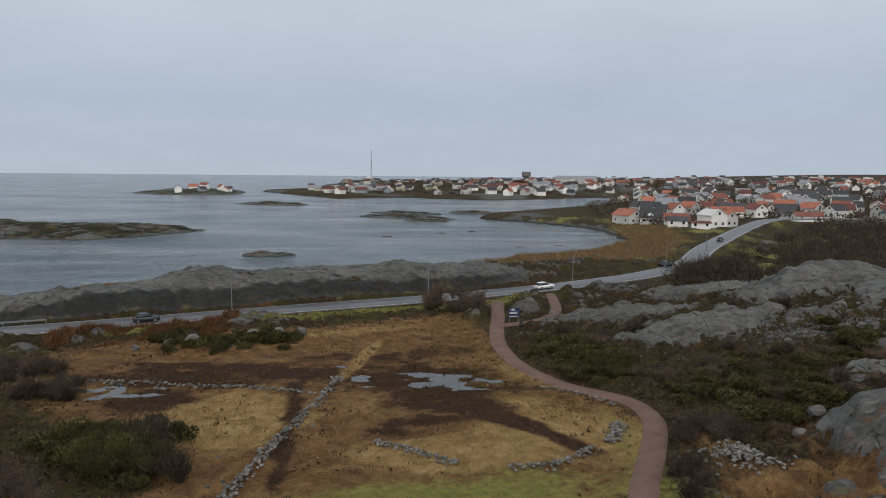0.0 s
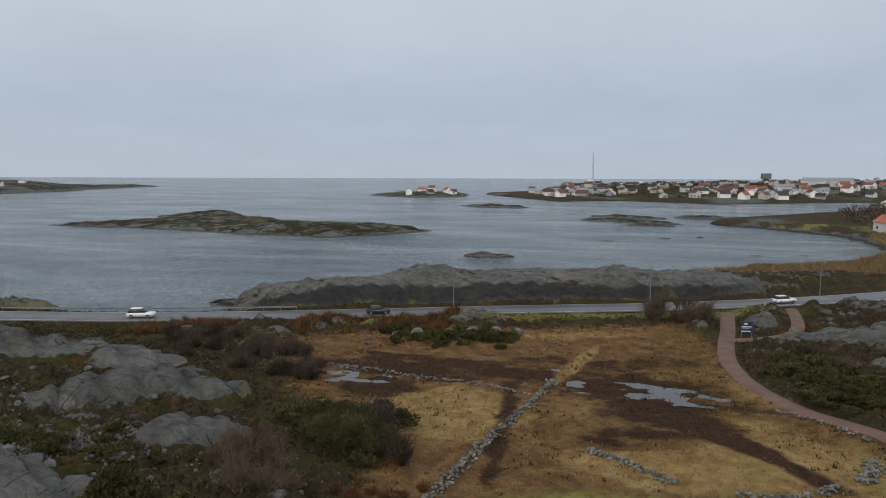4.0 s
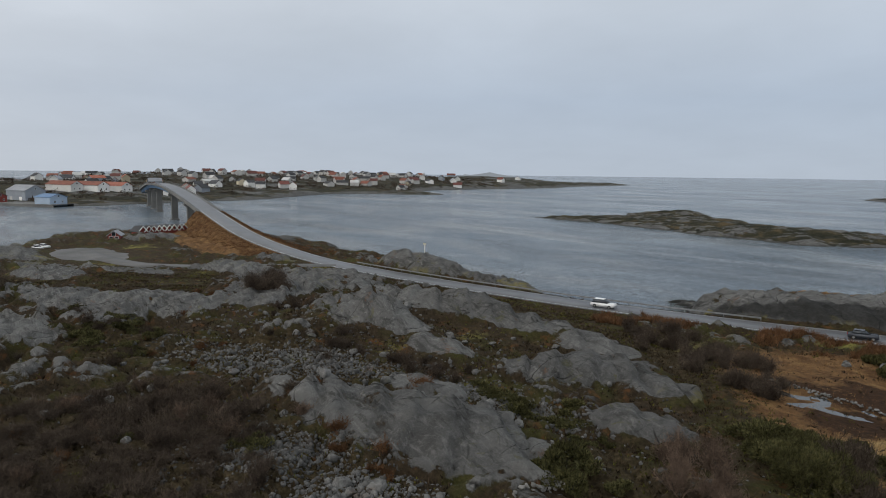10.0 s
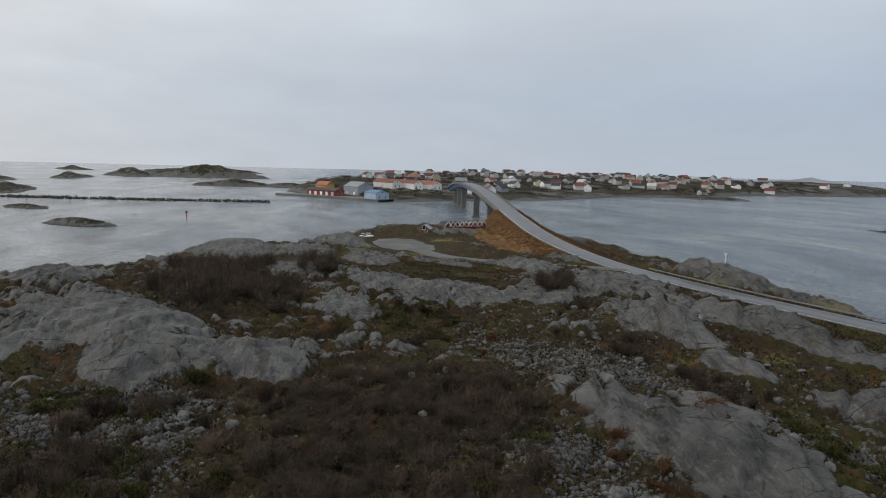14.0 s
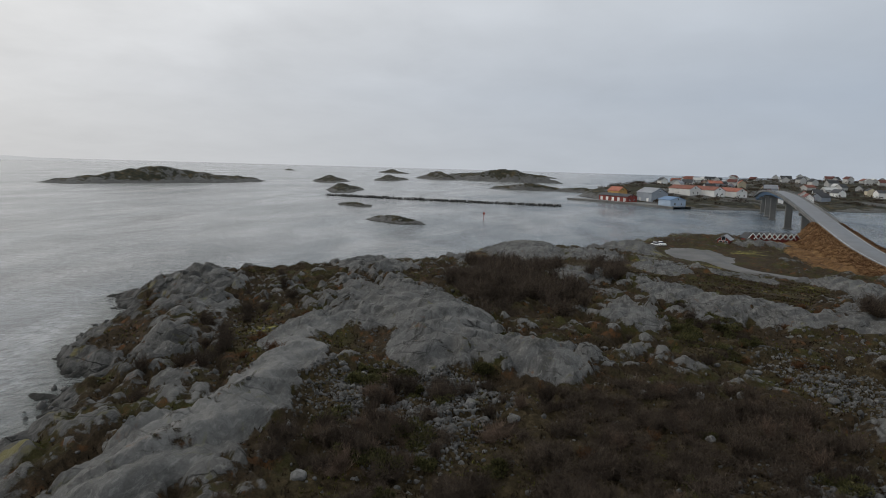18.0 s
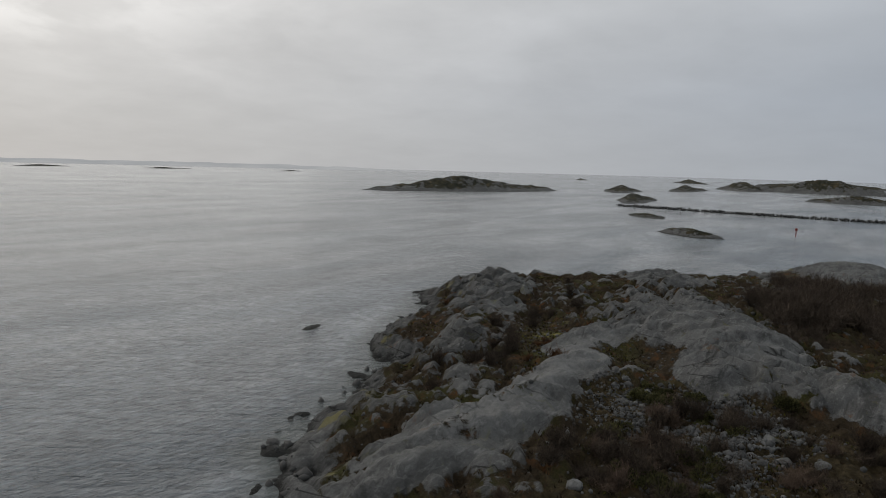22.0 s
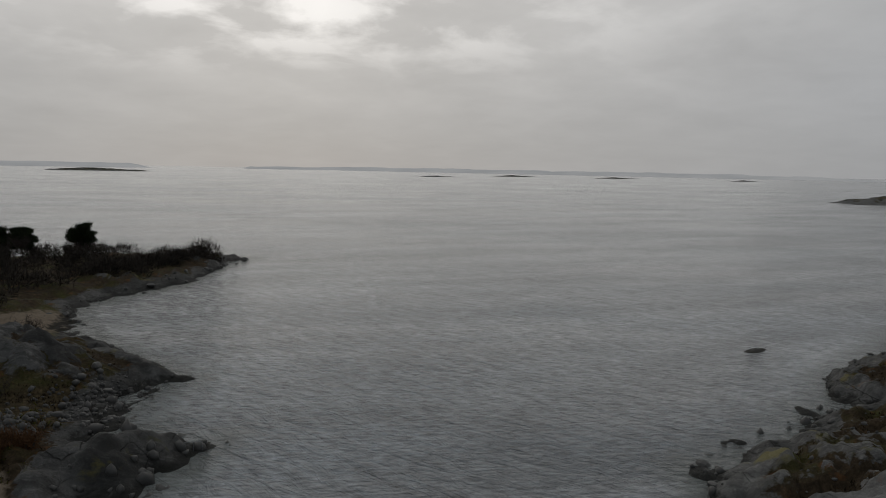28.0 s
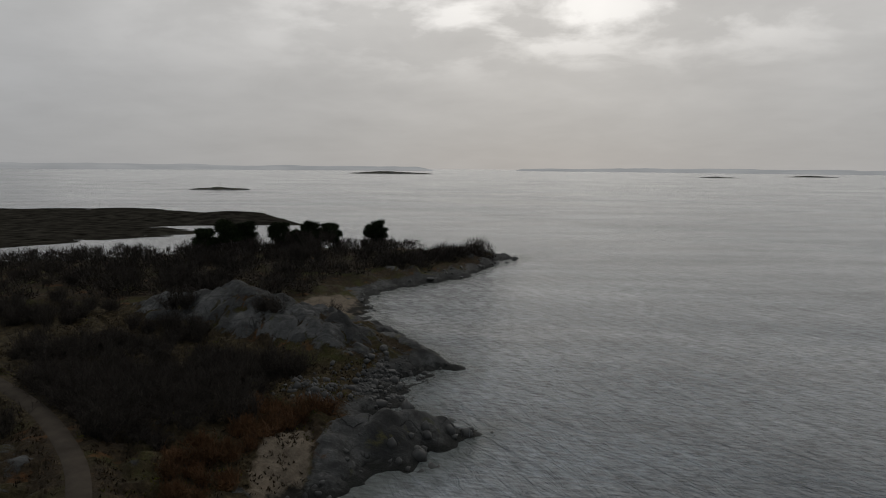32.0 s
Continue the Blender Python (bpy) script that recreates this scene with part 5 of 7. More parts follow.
BUSHES = {"juniper": [], "shrub": [], "grey": [], "rust": []}
for i, (r, h) in enumerate(((1.5, 1.4), (1.1, 1.9), (1.9, 1.3), (1.3, 1.1))):
    st = mesh_from("stems", stems(i, r, h), M_BARK)
    BUSHES["juniper"].append(plant("juniper_bush", "dark green spreading juniper bush among the rocks", "bush", "juniper bushes", "foliage", tri_mesh("foliage", evergreen_bush(100 + i, r, h, 900), M_JUNIPER), st))
for i, (r, h) in enumerate(((1.6, 1.7), (1.2, 2.2), (2.0, 1.5), (1.4, 1.3))):
    st = mesh_from("stems", stems(20 + i, r, h), M_BARK)
    BUSHES["shrub"].append(plant("bare_shrub", "leafless dark brown shrub on the heath", "bush", "bare shrubs", "crown", tri_mesh("crown", twig_bush(200 + i, r, h, 900), M_TWIG), st))
    BUSHES["grey"].append(plant("bare_shrub", "leafless grey-brown shrub with fine pale twigs", "bush", "bare shrubs", "crown", tri_mesh("crown", twig_bush(230 + i, r, h, 800), M_TWIGGREY), st))
for i, (r, h) in enumerate(((0.8, 0.6), (1.1, 0.7), (0.6, 0.8))):
    st = mesh_from("stems", stems(40 + i, r, h), M_BARK)
    BUSHES["rust"].append(plant("bracken_clump", "rust-brown withered bracken clump in a rock hollow", "fern", "bracken clumps", "crown", tri_mesh("crown", twig_bush(300 + i, r, h, 420), M_RUST), st))
BUSHES["tall"] = []
for i, (r, h) in enumerate(((2.4, 2.4), (2.0, 2.9))):
    rng = np.random.default_rng(150 + i)
    p, d = clump_points(rng, 4200, r, h, 14)
    fine = np.concatenate([blades(p, p + d * 0.14 + rng.normal(0, 0.08, p.shape) + np.array([0, 0, 0.10]), rng.uniform(0.05, 0.10, len(p)), rng) for k in range(2)])
    BUSHES["tall"].append(plant("juniper_bush", "tall dense dark green juniper at the meadow's edge", "bush", "juniper bushes", "foliage", tri_mesh("foliage", fine, M_JUNIPER), mesh_from("stems", stems(60 + i, r, h), M_BARK)))
ORIGINALS = [o for l in BUSHES.values() for o in l]


def put_bush(kind, x, y, s, rnd, flat=1.0):
    ob = rnd.choice(BUSHES[kind])
    z = ground_z(x, y)
    c = copy_thing(ob, Matrix.LocRotScale((x, y, z - 0.12 * s), Euler((0, 0, rnd.uniform(0, 6.28))), None))
    c.scale = (s * rnd.uniform(0.85, 1.15), s * rnd.uniform(0.85, 1.15), s * flat)
    return c


def clear_of_ways(x, y, gap=3.2):
    return at_point(WAYS, x, y) > gap - 1.5


def strew(kind, zones, n, lo, hi, seed, flat=1.0, most_rock=0.45, gap=2.6, joined="", mat=None):
    """Bushes at random in soft ellipses, where the rock is not bare."""
    rnd = random.Random(seed)
    made, tries, mass = 0, 0, []
    while made < n and tries < n * 12:
        tries += 1
        zx, zy, rx, ry, turn, _ = rnd.choice(zones)
        a, u, v = radians(turn), rnd.gauss(0, 0.55) * rx, rnd.gauss(0, 0.55) * ry
        x, y = zx + u * math.cos(a) - v * math.sin(a), zy + u * math.sin(a) + v * math.cos(a)
        if cover_at("rock", x, y) > most_rock or (x > -4 and cover_at("dry", x, y) > 0.85) or ground_z(x, y) < 0.6 or not clear_of_ways(x, y, gap):
            continue
        made += 1
        if joined:
            s, a, src = rnd.uniform(lo, hi), rnd.uniform(0, 6.28), CROWNS[made % len(CROWNS)]
            c, q = math.cos(a) * s, math.sin(a) * s
            mass.append(np.stack([src[:, 0] * c - src[:, 1] * q + x, src[:, 0] * q + src[:, 1] * c + y, src[:, 2] * s * flat + ground_z(x, y) - 0.1], 1))
        else:
            put_bush(kind, x, y, rnd.uniform(lo, hi), rnd, flat)
    if mass:
        tagged(new("shrub_thicket", tri_mesh("shrub_thicket", np.concatenate(mass), mat or M_TWIG)), joined, "thicket", kind="stuff")


CROWNS = [twig_bush(400 + i, r, h, 520) for i, (r, h) in enumerate(((1.6, 1.7), (1.3, 2.1), (2.0, 1.5)))]
W_NEAR = [(-54, 2, 20, 12, 10, 1), (-48, 8, 16, 10, 0, 1), (-64, 14, 10, 6, 20, 1), (-40, -10, 14, 12, 0, 1), (-60, -18, 8, 8, 0, 1), (-52, -20, 8, 8, 0, 1)]
strew("shrub", W_NEAR, 90, 0.7, 1.15, 1)
strew("shrub", [(-52, 3, 19, 13, 15, 1), (-46, 6, 16, 9, 10, 1), (-60, 12, 10, 7, 20, 1), (-44, -4, 15, 12, 0, 1), (-66, 2, 7, 8, 0, 1)], 260, 0.55, 1.0, 31, 0.75, joined="dense brown thicket of leafless brushwood on the slope")
strew("grey", W_NEAR, 46, 0.6, 1.0, 2)
strew("juniper", W_NEAR, 26, 0.5, 0.85, 3)
strew("shrub", [(-122, -14, 15, 6, 10, 1), (-112, -22, 12, 5, 20, 1), (-130, -24, 9, 5, 0, 1), (-152, -22, 7, 11, 10, 1), (-146, -5, 7, 4, 10, 1)], 170, 1.1, 1.8, 4, most_rock=0.8, joined="dark leafless thicket in the hollow of the hill")
strew("shrub", [(-80, 34, 10, 4, 20, 1), (-97, 40, 8, 5, 0, 1), (-110, 12, 10, 5, 0, 1), (-88, 8, 10, 6, 20, 1), (-66, 42, 8, 3, 20, 1), (-78, -50, 12, 4, 35, 1), (-100, -58, 12, 6, 30, 1), (-62, -46, 8, 4, 30, 1)], 70, 0.5, 1.0, 5, joined="low dark scrub in the clefts of the hill")
strew("juniper", [(-97, 12, 10, 4, 20, 1), (-66, -22, 8, 6, 0, 1), (-84, -16, 6, 4, 0, 1), (-52, 46, 8, 3, 20, 1), (-46, 46, 6, 4, 0, 1), (-108, 12, 9, 4, 15, 1), (-106, 14, 8, 3, 15, 1)], 70, 0.5, 0.95, 6, 0.75)
strew("juniper", [(-36, 38, 4, 5, 0, 1), (-30, 58, 5, 4, 0, 1), (-30, 63, 5, 3.5, 0, 1), (-34, 60, 5, 4, 0, 1), (-34, 98, 8, 3, 0, 1), (-26, 101, 5, 3, 0, 1), (-36, 99, 8, 3, 0, 1), (-30, 100, 9, 3, 10, 1)], 70, 0.6, 1.2, 7, most_rock=0.6)
strew("shrub", [(-54, 80, 8, 6, 0, 1), (-64, 82, 9, 5, 20, 1), (-46, 75, 5, 3, 0, 1)], 44, 0.8, 1.3, 8)
strew("tall", [(-27, 55, 4.5, 3.6, 20, 1), (-30, 57, 3.5, 3, 0, 1)], 15, 0.75, 1.1, 81, most_rock=0.8)
strew("shrub", [(-24, 58, 3.5, 3, 20, 1), (-28, 59, 4, 2, 20, 1)], 9, 1.2, 1.6, 82)
strew("grey", [(-31, 46, 3.5, 3, 0, 1), (-34, 49, 4, 3, 0, 1)], 13, 0.9, 1.3, 9)
strew("juniper", [(28, 72, 11, 5, 15, 1), (20, 86, 6, 7, 0, 1), (18, 95, 5, 6, 0, 1), (44, 78, 12, 6, 10, 1), (36, 66, 9, 4, 0, 1), (56, 86, 10, 5, 0, 1)], 165, 0.6, 1.2, 10, 0.75)
strew("shrub", [(36, 78, 12, 6, 15, 1), (22, 100, 6, 6, 0, 1), (46, 70, 10, 5, 0, 1), (48, 106, 10, 4, 0, 1), (20, 53, 2.5, 4, 0, 1), (24, 62, 4, 2, 0, 1), (60, 74, 10, 6, 0, 1)], 60, 0.6, 1.1, 11)
strew("grey", [(2, 124, 4, 3, 0, 1), (-1, 126, 3, 2, 0, 1), (5, 122, 2, 2, 0, 1)], 14, 1.1, 1.6, 12, gap=1.0)
strew("grey", [(36, 78, 12, 6, 15, 1), (24, 98, 6, 6, 0, 1), (46, 70, 10, 5, 0, 1), (56, 80, 10, 5, 0, 1), (24, 66, 3, 5, 0, 1)], 46, 0.6, 1.0, 83, 0.8)
strew("rust", [(-49, 24, 9, 2, 5, 1), (-96, -30, 14, 8, 25, 1), (-80, -40, 12, 6, -10, 1), (-116, 34, 9, 6, 0, 1), (-58, 34, 4, 3, 0, 1), (-60, 6, 14, 9, 0, 1), (-110, 44, 5, 4, 0, 1), (-90, 20, 14, 8, 0, 1), (-100, -70, 14, 6, 35, 1), (-22, 46, 4, 4, 0, 1), (-22, 45, 4, 4, 0, 1)], 70, 0.7, 1.3, 13, 1.0, 0.6)
strew("shrub", [(-111, 38, 3.5, 3, 0, 1)], 8, 1.2, 1.6, 14, most_rock=1.1)
strew("shrub", [(60, -72, 18, 9, 20, 1), (46, -66, 10, 6, 0, 1), (56, -84, 20, 8, 30, 1), (40, -58, 7, 6, 0, 1), (70, -60, 14, 10, 0, 1), (84, -96, 16, 12, 0, 1), (37, -68, 6, 8, 0, 1), (36, -76, 6, 4, 0, 1), (44, -62, 9, 7, 0, 1)], 330, 0.9, 1.6, 15, most_rock=0.7, joined="dense dark thicket behind the southern cove", mat=M_BACKLITTWIG)
strew("rust", [(29, -52, 3, 4, 20, 1), (27, -59, 2.5, 4, 0, 1), (26, -66, 3, 2, 0, 1), (28, -47, 3, 3, 0, 1)], 60, 1.2, 2.0, 16, 1.2, 0.9)
strew("shrub", [(70, 172, 12, 5, 42, 1), (112, 200, 22, 8, 42, 1), (66, 168, 12, 5, 40, 1), (110, 176, 20, 8, 20, 1)], 120, 1.2, 2.2, 17, most_rock=1.1, joined="dark leafless scrub below the road")
for o in ORIGINALS:
    for q in (o, *o.children_recursive):
        bpy.data.objects.remove(q)


# ---- ground cover that nobody could count ----
def tufts(name, label, mat, n, test, area, height, width, per=3, seed=1, spread=0.12):
    rng = np.random.default_rng(seed)
    x0, x1, y0, y1 = area
    x, y = rng.uniform(x0, x1, n), rng.uniform(y0, y1, n)
    keep = test(x, y) > rng.uniform(0, 1, n)
    x, y = x[keep], y[keep]
    z = sample(GZ, x, y)
    ok = z > 0.4
    base = np.stack([x, y, z - 0.04], 1)[ok]
    out = []
    for k in range(per):
        b = base + rng.normal(0, spread, base.shape) * np.array([1, 1, 0])
        t = b + rng.normal(0, 0.45 * height, base.shape) * np.array([1, 1, 0.2]) + np.array([0, 0, 1.0]) * height * rng.uniform(0.5, 1.25, (len(base), 1))
        out.append(blades(b, t, np.full(len(base), width), rng))
    ob = new(name, tri_mesh(name, np.concatenate(out), mat))
    return tagged(ob, label, "heath" if "heath" in name else "grass", kind="stuff")


def way_free(x, y):
    return sample(WAYS, x, y) > 0


def layer(name):
    return lambda x, y: sample(LAYERS[name], x, y)


NEAR = (-165, 75, -100, 150)
tufts("heath_cover", "dark brown heather in the clefts of the rock", M_HEATH, 170000, lambda x, y: (1 - 2.0 * layer("rock")(x, y)) * (1 - layer("dry")(x, y)) * (1 - layer("green")(x, y)) * way_free(x, y) * (vnoise(x / 3, y / 3, 81) > 0.3), NEAR, 0.34, 0.17, 3, 1)
tufts("heath_moss", "yellow-green heath and moss between the stones", M_MOSS, 110000, lambda x, y: (1 - 2.0 * layer("rock")(x, y)) * (1 - layer("dry")(x, y)) * way_free(x, y) * (vnoise(x / 5 + 9, y / 5, 82) + blobs([(-50, 42, 14, 8, 20, 0.4), (-45, 26, 9, 6, 0, 0.4)], x, y) > 0.58), NEAR, 0.26, 0.16, 3, 2)
tufts("meadow_grass", "pale withered grass of the meadow", M_STRAW, 60000, lambda x, y: np.clip(layer("straw")(x, y) + 0.12 * layer("dry")(x, y), 0, 1) * (1 - layer("wet")(x, y)) * (1 - 0.8 * layer("green")(x, y)) * way_free(x, y), (-62, 26, 30, 124), 0.24, 0.07, 3, 3)
tufts("meadow_rust", "rust-brown sedge on the wet ground", M_SEDGE, 40000, lambda x, y: np.clip(layer("dry")(x, y) * (1 - 0.9 * layer("straw")(x, y)) * (1 - layer("green")(x, y)) * (vnoise(x / 6, y / 5, 83) > 0.35) * (1 - 0.75 * layer("wet")(x, y)), 0, 1) * way_free(x, y), (-70, 26, 30, 124), 0.22, 0.07, 3, 4)
tufts("reed_bed", "tall orange-brown reeds along the bay", M_REED, 50000, lambda x, y: layer("reed")(x, y) * way_free(x, y), (0, 120, 185, 350), 1.3, 0.16, 2, 5, 0.3)
tufts("verge_grass", "yellow-green grass on the road bank", M_MOSS, 22000, lambda x, y: (np.abs(sample(WAYS, x, y) - 5.1) < 4.0) * 0.7 * (y < 90 + 0.455 * (x + 110)), (-110, 20, 70, 135), 0.3, 0.09, 3, 6)
tufts("verge_reed", "tall rust-brown grass and bracken below the road", M_RUST, 26000, lambda x, y: (np.abs(sample(WAYS, x, y) - 6.0) < 5.0) * (y < 90 + 0.455 * (x + 110)) * (vnoise(x / 4, y / 4, 85) > 0.4), (-84, -34, 78, 112), 0.9, 0.14, 3, 8)
tufts("bank_grass", "rust-brown grass on the bridge embankment", M_RUST, 26000, lambda x, y: (np.abs(sample(WAYS, x, y) - 4.1) < 4.2) * 0.9, (-300, -185, 60, 100), 0.4, 0.12, 3, 7)


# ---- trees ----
def bare_tree(seed, h, twigs=M_BACKLITTWIG):
    """Trunk, limbs and a haze of twigs of a leafless tree, as two meshes."""
    rnd, rng = random.Random(seed), np.random.default_rng(seed)
    bm, tips = bmesh.new(), []
    tube(bm, (0, 0, -0.3), (0.1, 0.05, h * 0.45), 0.035 * h * 0.5, 0.018 * h * 0.5, 6)
    for i in range(9):
        a, z0 = i * 2.4 + rnd.uniform(-0.4, 0.4), h * rnd.uniform(0.22, 0.45)
        r, z1 = h * rnd.uniform(0.18, 0.36), h * rnd.uniform(0.6, 0.95)
        tip = (math.cos(a) * r, math.sin(a) * r, z1)
        tube(bm, (0.05, 0.02, z0), tip, 0.010 * h, 0.004 * h, 4)
        tips.append(((0.05, 0.02, z0), tip))
    n = 700
    k = rng.integers(0, len(tips), n)
    A, B = np.array([t[0] for t in tips])[k], np.array([t[1] for t in tips])[k]
    t = rng.uniform(0.35, 1.0, (n, 1))
    b = A * (1 - t) + B * t
    e = b + rng.normal(0, 0.10 * h, (n, 3)) + np.array([0, 0, 0.07 * h])
    f = e + rng.normal(0, 0.06 * h, (n, 3)) + np.array([0, 0, 0.03 * h])
    return mesh_from("trunk", bm, M_BARK), tri_mesh("crown", np.concatenate([blades(b, e, np.full(n, 0.05), rng), blades((b + e) / 2, f, np.full(n, 0.04), rng)]), twigs)


def pine_tree(seed, h, lean=0.0):
    """Wind-shaped pine: bare trunk, a few limbs and flat plates of needles."""
    rnd, rng = random.Random(seed), np.random.default_rng(seed)
    bm, out = bmesh.new(), []
    tube(bm, (0, 0, -0.5), (lean * 0.6, 0, h * 0.9), 0.24, 0.09, 7)
    for i in range(40):
        f = rnd.uniform(0.34, 0.96)
        z0 = h * f
        a, r = i * 2.4 + rnd.uniform(-0.5, 0.5), h * 0.40 * math.sqrt(max(0.06, 1 - ((f - 0.62) / 0.40) ** 2)) * rnd.uniform(0.3, 1.0)
        c = np.array([math.cos(a) * r + lean * f, math.sin(a) * r, z0 + h * rnd.uniform(0.0, 0.06)])
        tube(bm, (lean * 0.6 * z0 / h, 0, z0), tuple(c), 0.08, 0.03, 5)
        n = 300
        p = c + rng.normal(0, 1, (n, 3)) * np.array([0.065 * h, 0.065 * h, 0.034 * h])
        for q in range(2):
            out.append(blades(p, p + rng.normal(0, 0.22, (n, 3)) + np.array([0, 0, 0.22]), np.full(n, 0.19), rng))
    p = np.array([lean, 0, h * 0.95]) + rng.normal(0, 1, (500, 3)) * np.array([0.08 * h, 0.08 * h, 0.035 * h])
    out.append(blades(p, p + rng.normal(0, 0.22, p.shape) + np.array([0, 0, 0.25]), np.full(500, 0.2), rng))
    return mesh_from("trunk", bm, M_BARK), tri_mesh("crown", np.concatenate(out), M_PINE)


def tree(name, meshes, m, label, group):
    ob = empty(name, m, label, "tree", group)
    part("trunk", meshes[0], None, ob)
    part("crown", meshes[1], None, ob)
    return ob


PINES = ((87, -181, 9.0, 0.4), (84, -185, 8.4, -0.3), (75, -190, 8.0, 0.5), (66, -192, 8.2, 0.3), (61.5, -194, 7.6, -0.3), (49, -202, 8.0, 0.6), (92, -177, 7.0, 0.2), (70, -188, 6.0, 0.0))
for i, (x, y, h, lean) in enumerate(PINES):
    tree("pine_tree", pine_tree(60 + i, h, lean), pose(x, y, ground_z(x, y)), "dark windswept pine on the point", "pines on the point")
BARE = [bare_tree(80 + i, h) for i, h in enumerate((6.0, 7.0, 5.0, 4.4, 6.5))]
rnd = random.Random(5)
made = 0
while made < 95:
    x, y = rnd.uniform(34, 190), rnd.uniform(-222, -112)
    if at_point(GS, x, y) < (6 if y < -180 else 10) or (x < 46 and y > -140) or x < 40 + (y + 120) * -0.05 or ground_z(x, y) < 1.0:
        continue
    ob = tree("bare_tree", rnd.choice(BARE), pose(x, y, ground_z(x, y) - 0.1, 0, 0, rnd.uniform(0, 360)), "leafless tree in the dark shore wood", "trees of the shore wood")
    ob.scale = [rnd.uniform(0.7, 1.1) * (0.62 if x > 92 else 1.0)] * 3
    made += 1
WILLOWS = [bare_tree(90 + i, h, M_TWIGGREY) for i, h in enumerate((6.0, 7.0))]
for x, y, s in ((-0.5, 127, 0.75), (4, 124, 0.7), (6.5, 119, 0.6), (2, 130, 0.6), (-3, 125, 0.6)):
    ob = tree("bare_tree", rnd.choice(WILLOWS), pose(x, y, ground_z(x, y) - 0.1, 0, 0, rnd.uniform(0, 360)), "leafless willow by the red path", "willows by the path")
    ob.scale = [s] * 3


def scrub(name, label, places, mat, seed, r=(2.0, 4.0), h=(2.5, 5.0), n=90, width=0.22):
    """Far thickets and garden trees, as one mass of twig crowns."""
    rng = np.random.default_rng(seed)
    out = []
    for x, y, z in places:
        rr, hh = rng.uniform(*r), rng.uniform(*h)
        d = rng.normal(size=(n, 3))
        d /= np.linalg.norm(d, axis=1, keepdims=True)
        c = np.array([x, y, z + hh * 0.5]) + d * np.array([rr, rr, hh * 0.5]) * rng.uniform(0.3, 1.0, (n, 1))
        c[:, 2] = np.maximum(c[:, 2], z)
        out.append(blades(c, c + d * np.array([0.5, 0.5, 0.5]) + rng.normal(0, 0.6, (n, 3)) + np.array([0, 0, 0.5]), rng.uniform(width * 0.6, width * 1.5, n), rng))
        out.append(blades(np.array([[x, y, z - 0.3]]), np.array([[x, y, z + hh * 0.7]]), np.array([0.4]), rng))
    ob = new(name, tri_mesh(name, np.concatenate(out), mat))
    return tagged(ob, label, "thicket", kind="stuff")


rng = np.random.default_rng(9)
spots = []
while len(spots) < 620:
    x, y = rng.uniform(50, 250), rng.uniform(100, 345)
    if abs((x - 90) * 0.72 - (y - 190) * 0.69) < 34 + 0.3 * (x - 50) and at_point(WAYS, x, y) > 4 and y > 150 - 0.1 * x and (x - 90) * 0.82 > (y - 195) * 0.6 - 6 and not ((x - 90) / 15) ** 2 + ((y - 187) / 9) ** 2 < 1:
        spots.append((x, y, ground_z(x, y)))
scrub("scrub_thicket", "dark leafless thicket beside the road", spots, M_TWIG, 10, (2.0, 3.6), (2.0, 4.2), 150, 0.16)
spots = []
while len(spots) < 330:
    x, y = rng.uniform(36, 180), rng.uniform(-215, -108)
    if at_point(GS, x, y) > 6 and ground_z(x, y) > 1 and not (x < 45 and y > -142):
        spots.append((x, y, ground_z(x, y)))
for j in range(90):
    t = rng.uniform()
    x, y = 40 - 26 * t + rng.normal(0, 3), -165 - 40 * t + rng.normal(0, 3)
    if at_point(GS, x, y) > 4:
        spots.append((x, y, ground_z(x, y) - 1.2))
for x, y, h, lean in PINES:
    for j in range(5):
        px, py = x + rng.normal(0, 2.5), y + rng.normal(0, 2.5)
        spots.append((px, py, ground_z(px, py)))
scrub("wood_undergrowth", "dense dark undergrowth of the shore wood", spots, M_BACKLITTWIG, 11, (2.2, 4.2), (1.6, 4.2), 170, 0.18)

# ---- stones ----
ICO = bmesh.new()
bmesh.ops.create_icosphere(ICO, subdivisions=1, radius=1.0)
ICO_V = np.array([v.co[:] for v in ICO.verts])
ICO_F = np.array([[v.index for v in f.verts] for f in ICO.faces])
ICO.free()


def stone_shape(rng, sub=1):
    """A broken, rounded stone about one metre across."""
    bm = bmesh.new()
    bmesh.ops.create_icosphere(bm, subdivisions=sub, radius=0.5)
    cuts = rng.normal(size=(5, 3))
    cuts /= np.linalg.norm(cuts, axis=1, keepdims=True)
    lim = rng.uniform(0.28, 0.42, 5)
    for v in bm.verts:
        p = np.array(v.co)
        for c, m in zip(cuts, lim):
            over = p @ c - m
            if over > 0:
                p = p - c * over
        v.co = p * (1 + 0.10 * rng.uniform(-1, 1))
    return bm


def strewn_stones(name, label, places, sizes, seed, mat=None):
    """Loose stones past counting, joined."""
    rng = np.random.default_rng(seed)
    n = len(places)
    jit = ICO_V[None] * rng.uniform(0.6, 1.15, (n, len(ICO_V), 1))
    jit = jit * (np.asarray(sizes)[:, None, None] * rng.uniform(0.5, 1.0, (n, 1, 3)))
    a = rng.uniform(0, 6.28, n)
    c, s = np.cos(a)[:, None], np.sin(a)[:, None]
    x, y = jit[..., 0] * c - jit[..., 1] * s, jit[..., 0] * s + jit[..., 1] * c
    v = np.stack([x, y, jit[..., 2]], -1) + np.asarray(places)[:, None, :]
    f = (ICO_F[None] + (np.arange(n) * len(ICO_V))[:, None, None]).reshape(-1, 3)
    return tagged(new(name, tri_mesh(name, v.reshape(-1, 3), mat or M_STONE, f)), label, "stones", kind="stuff")


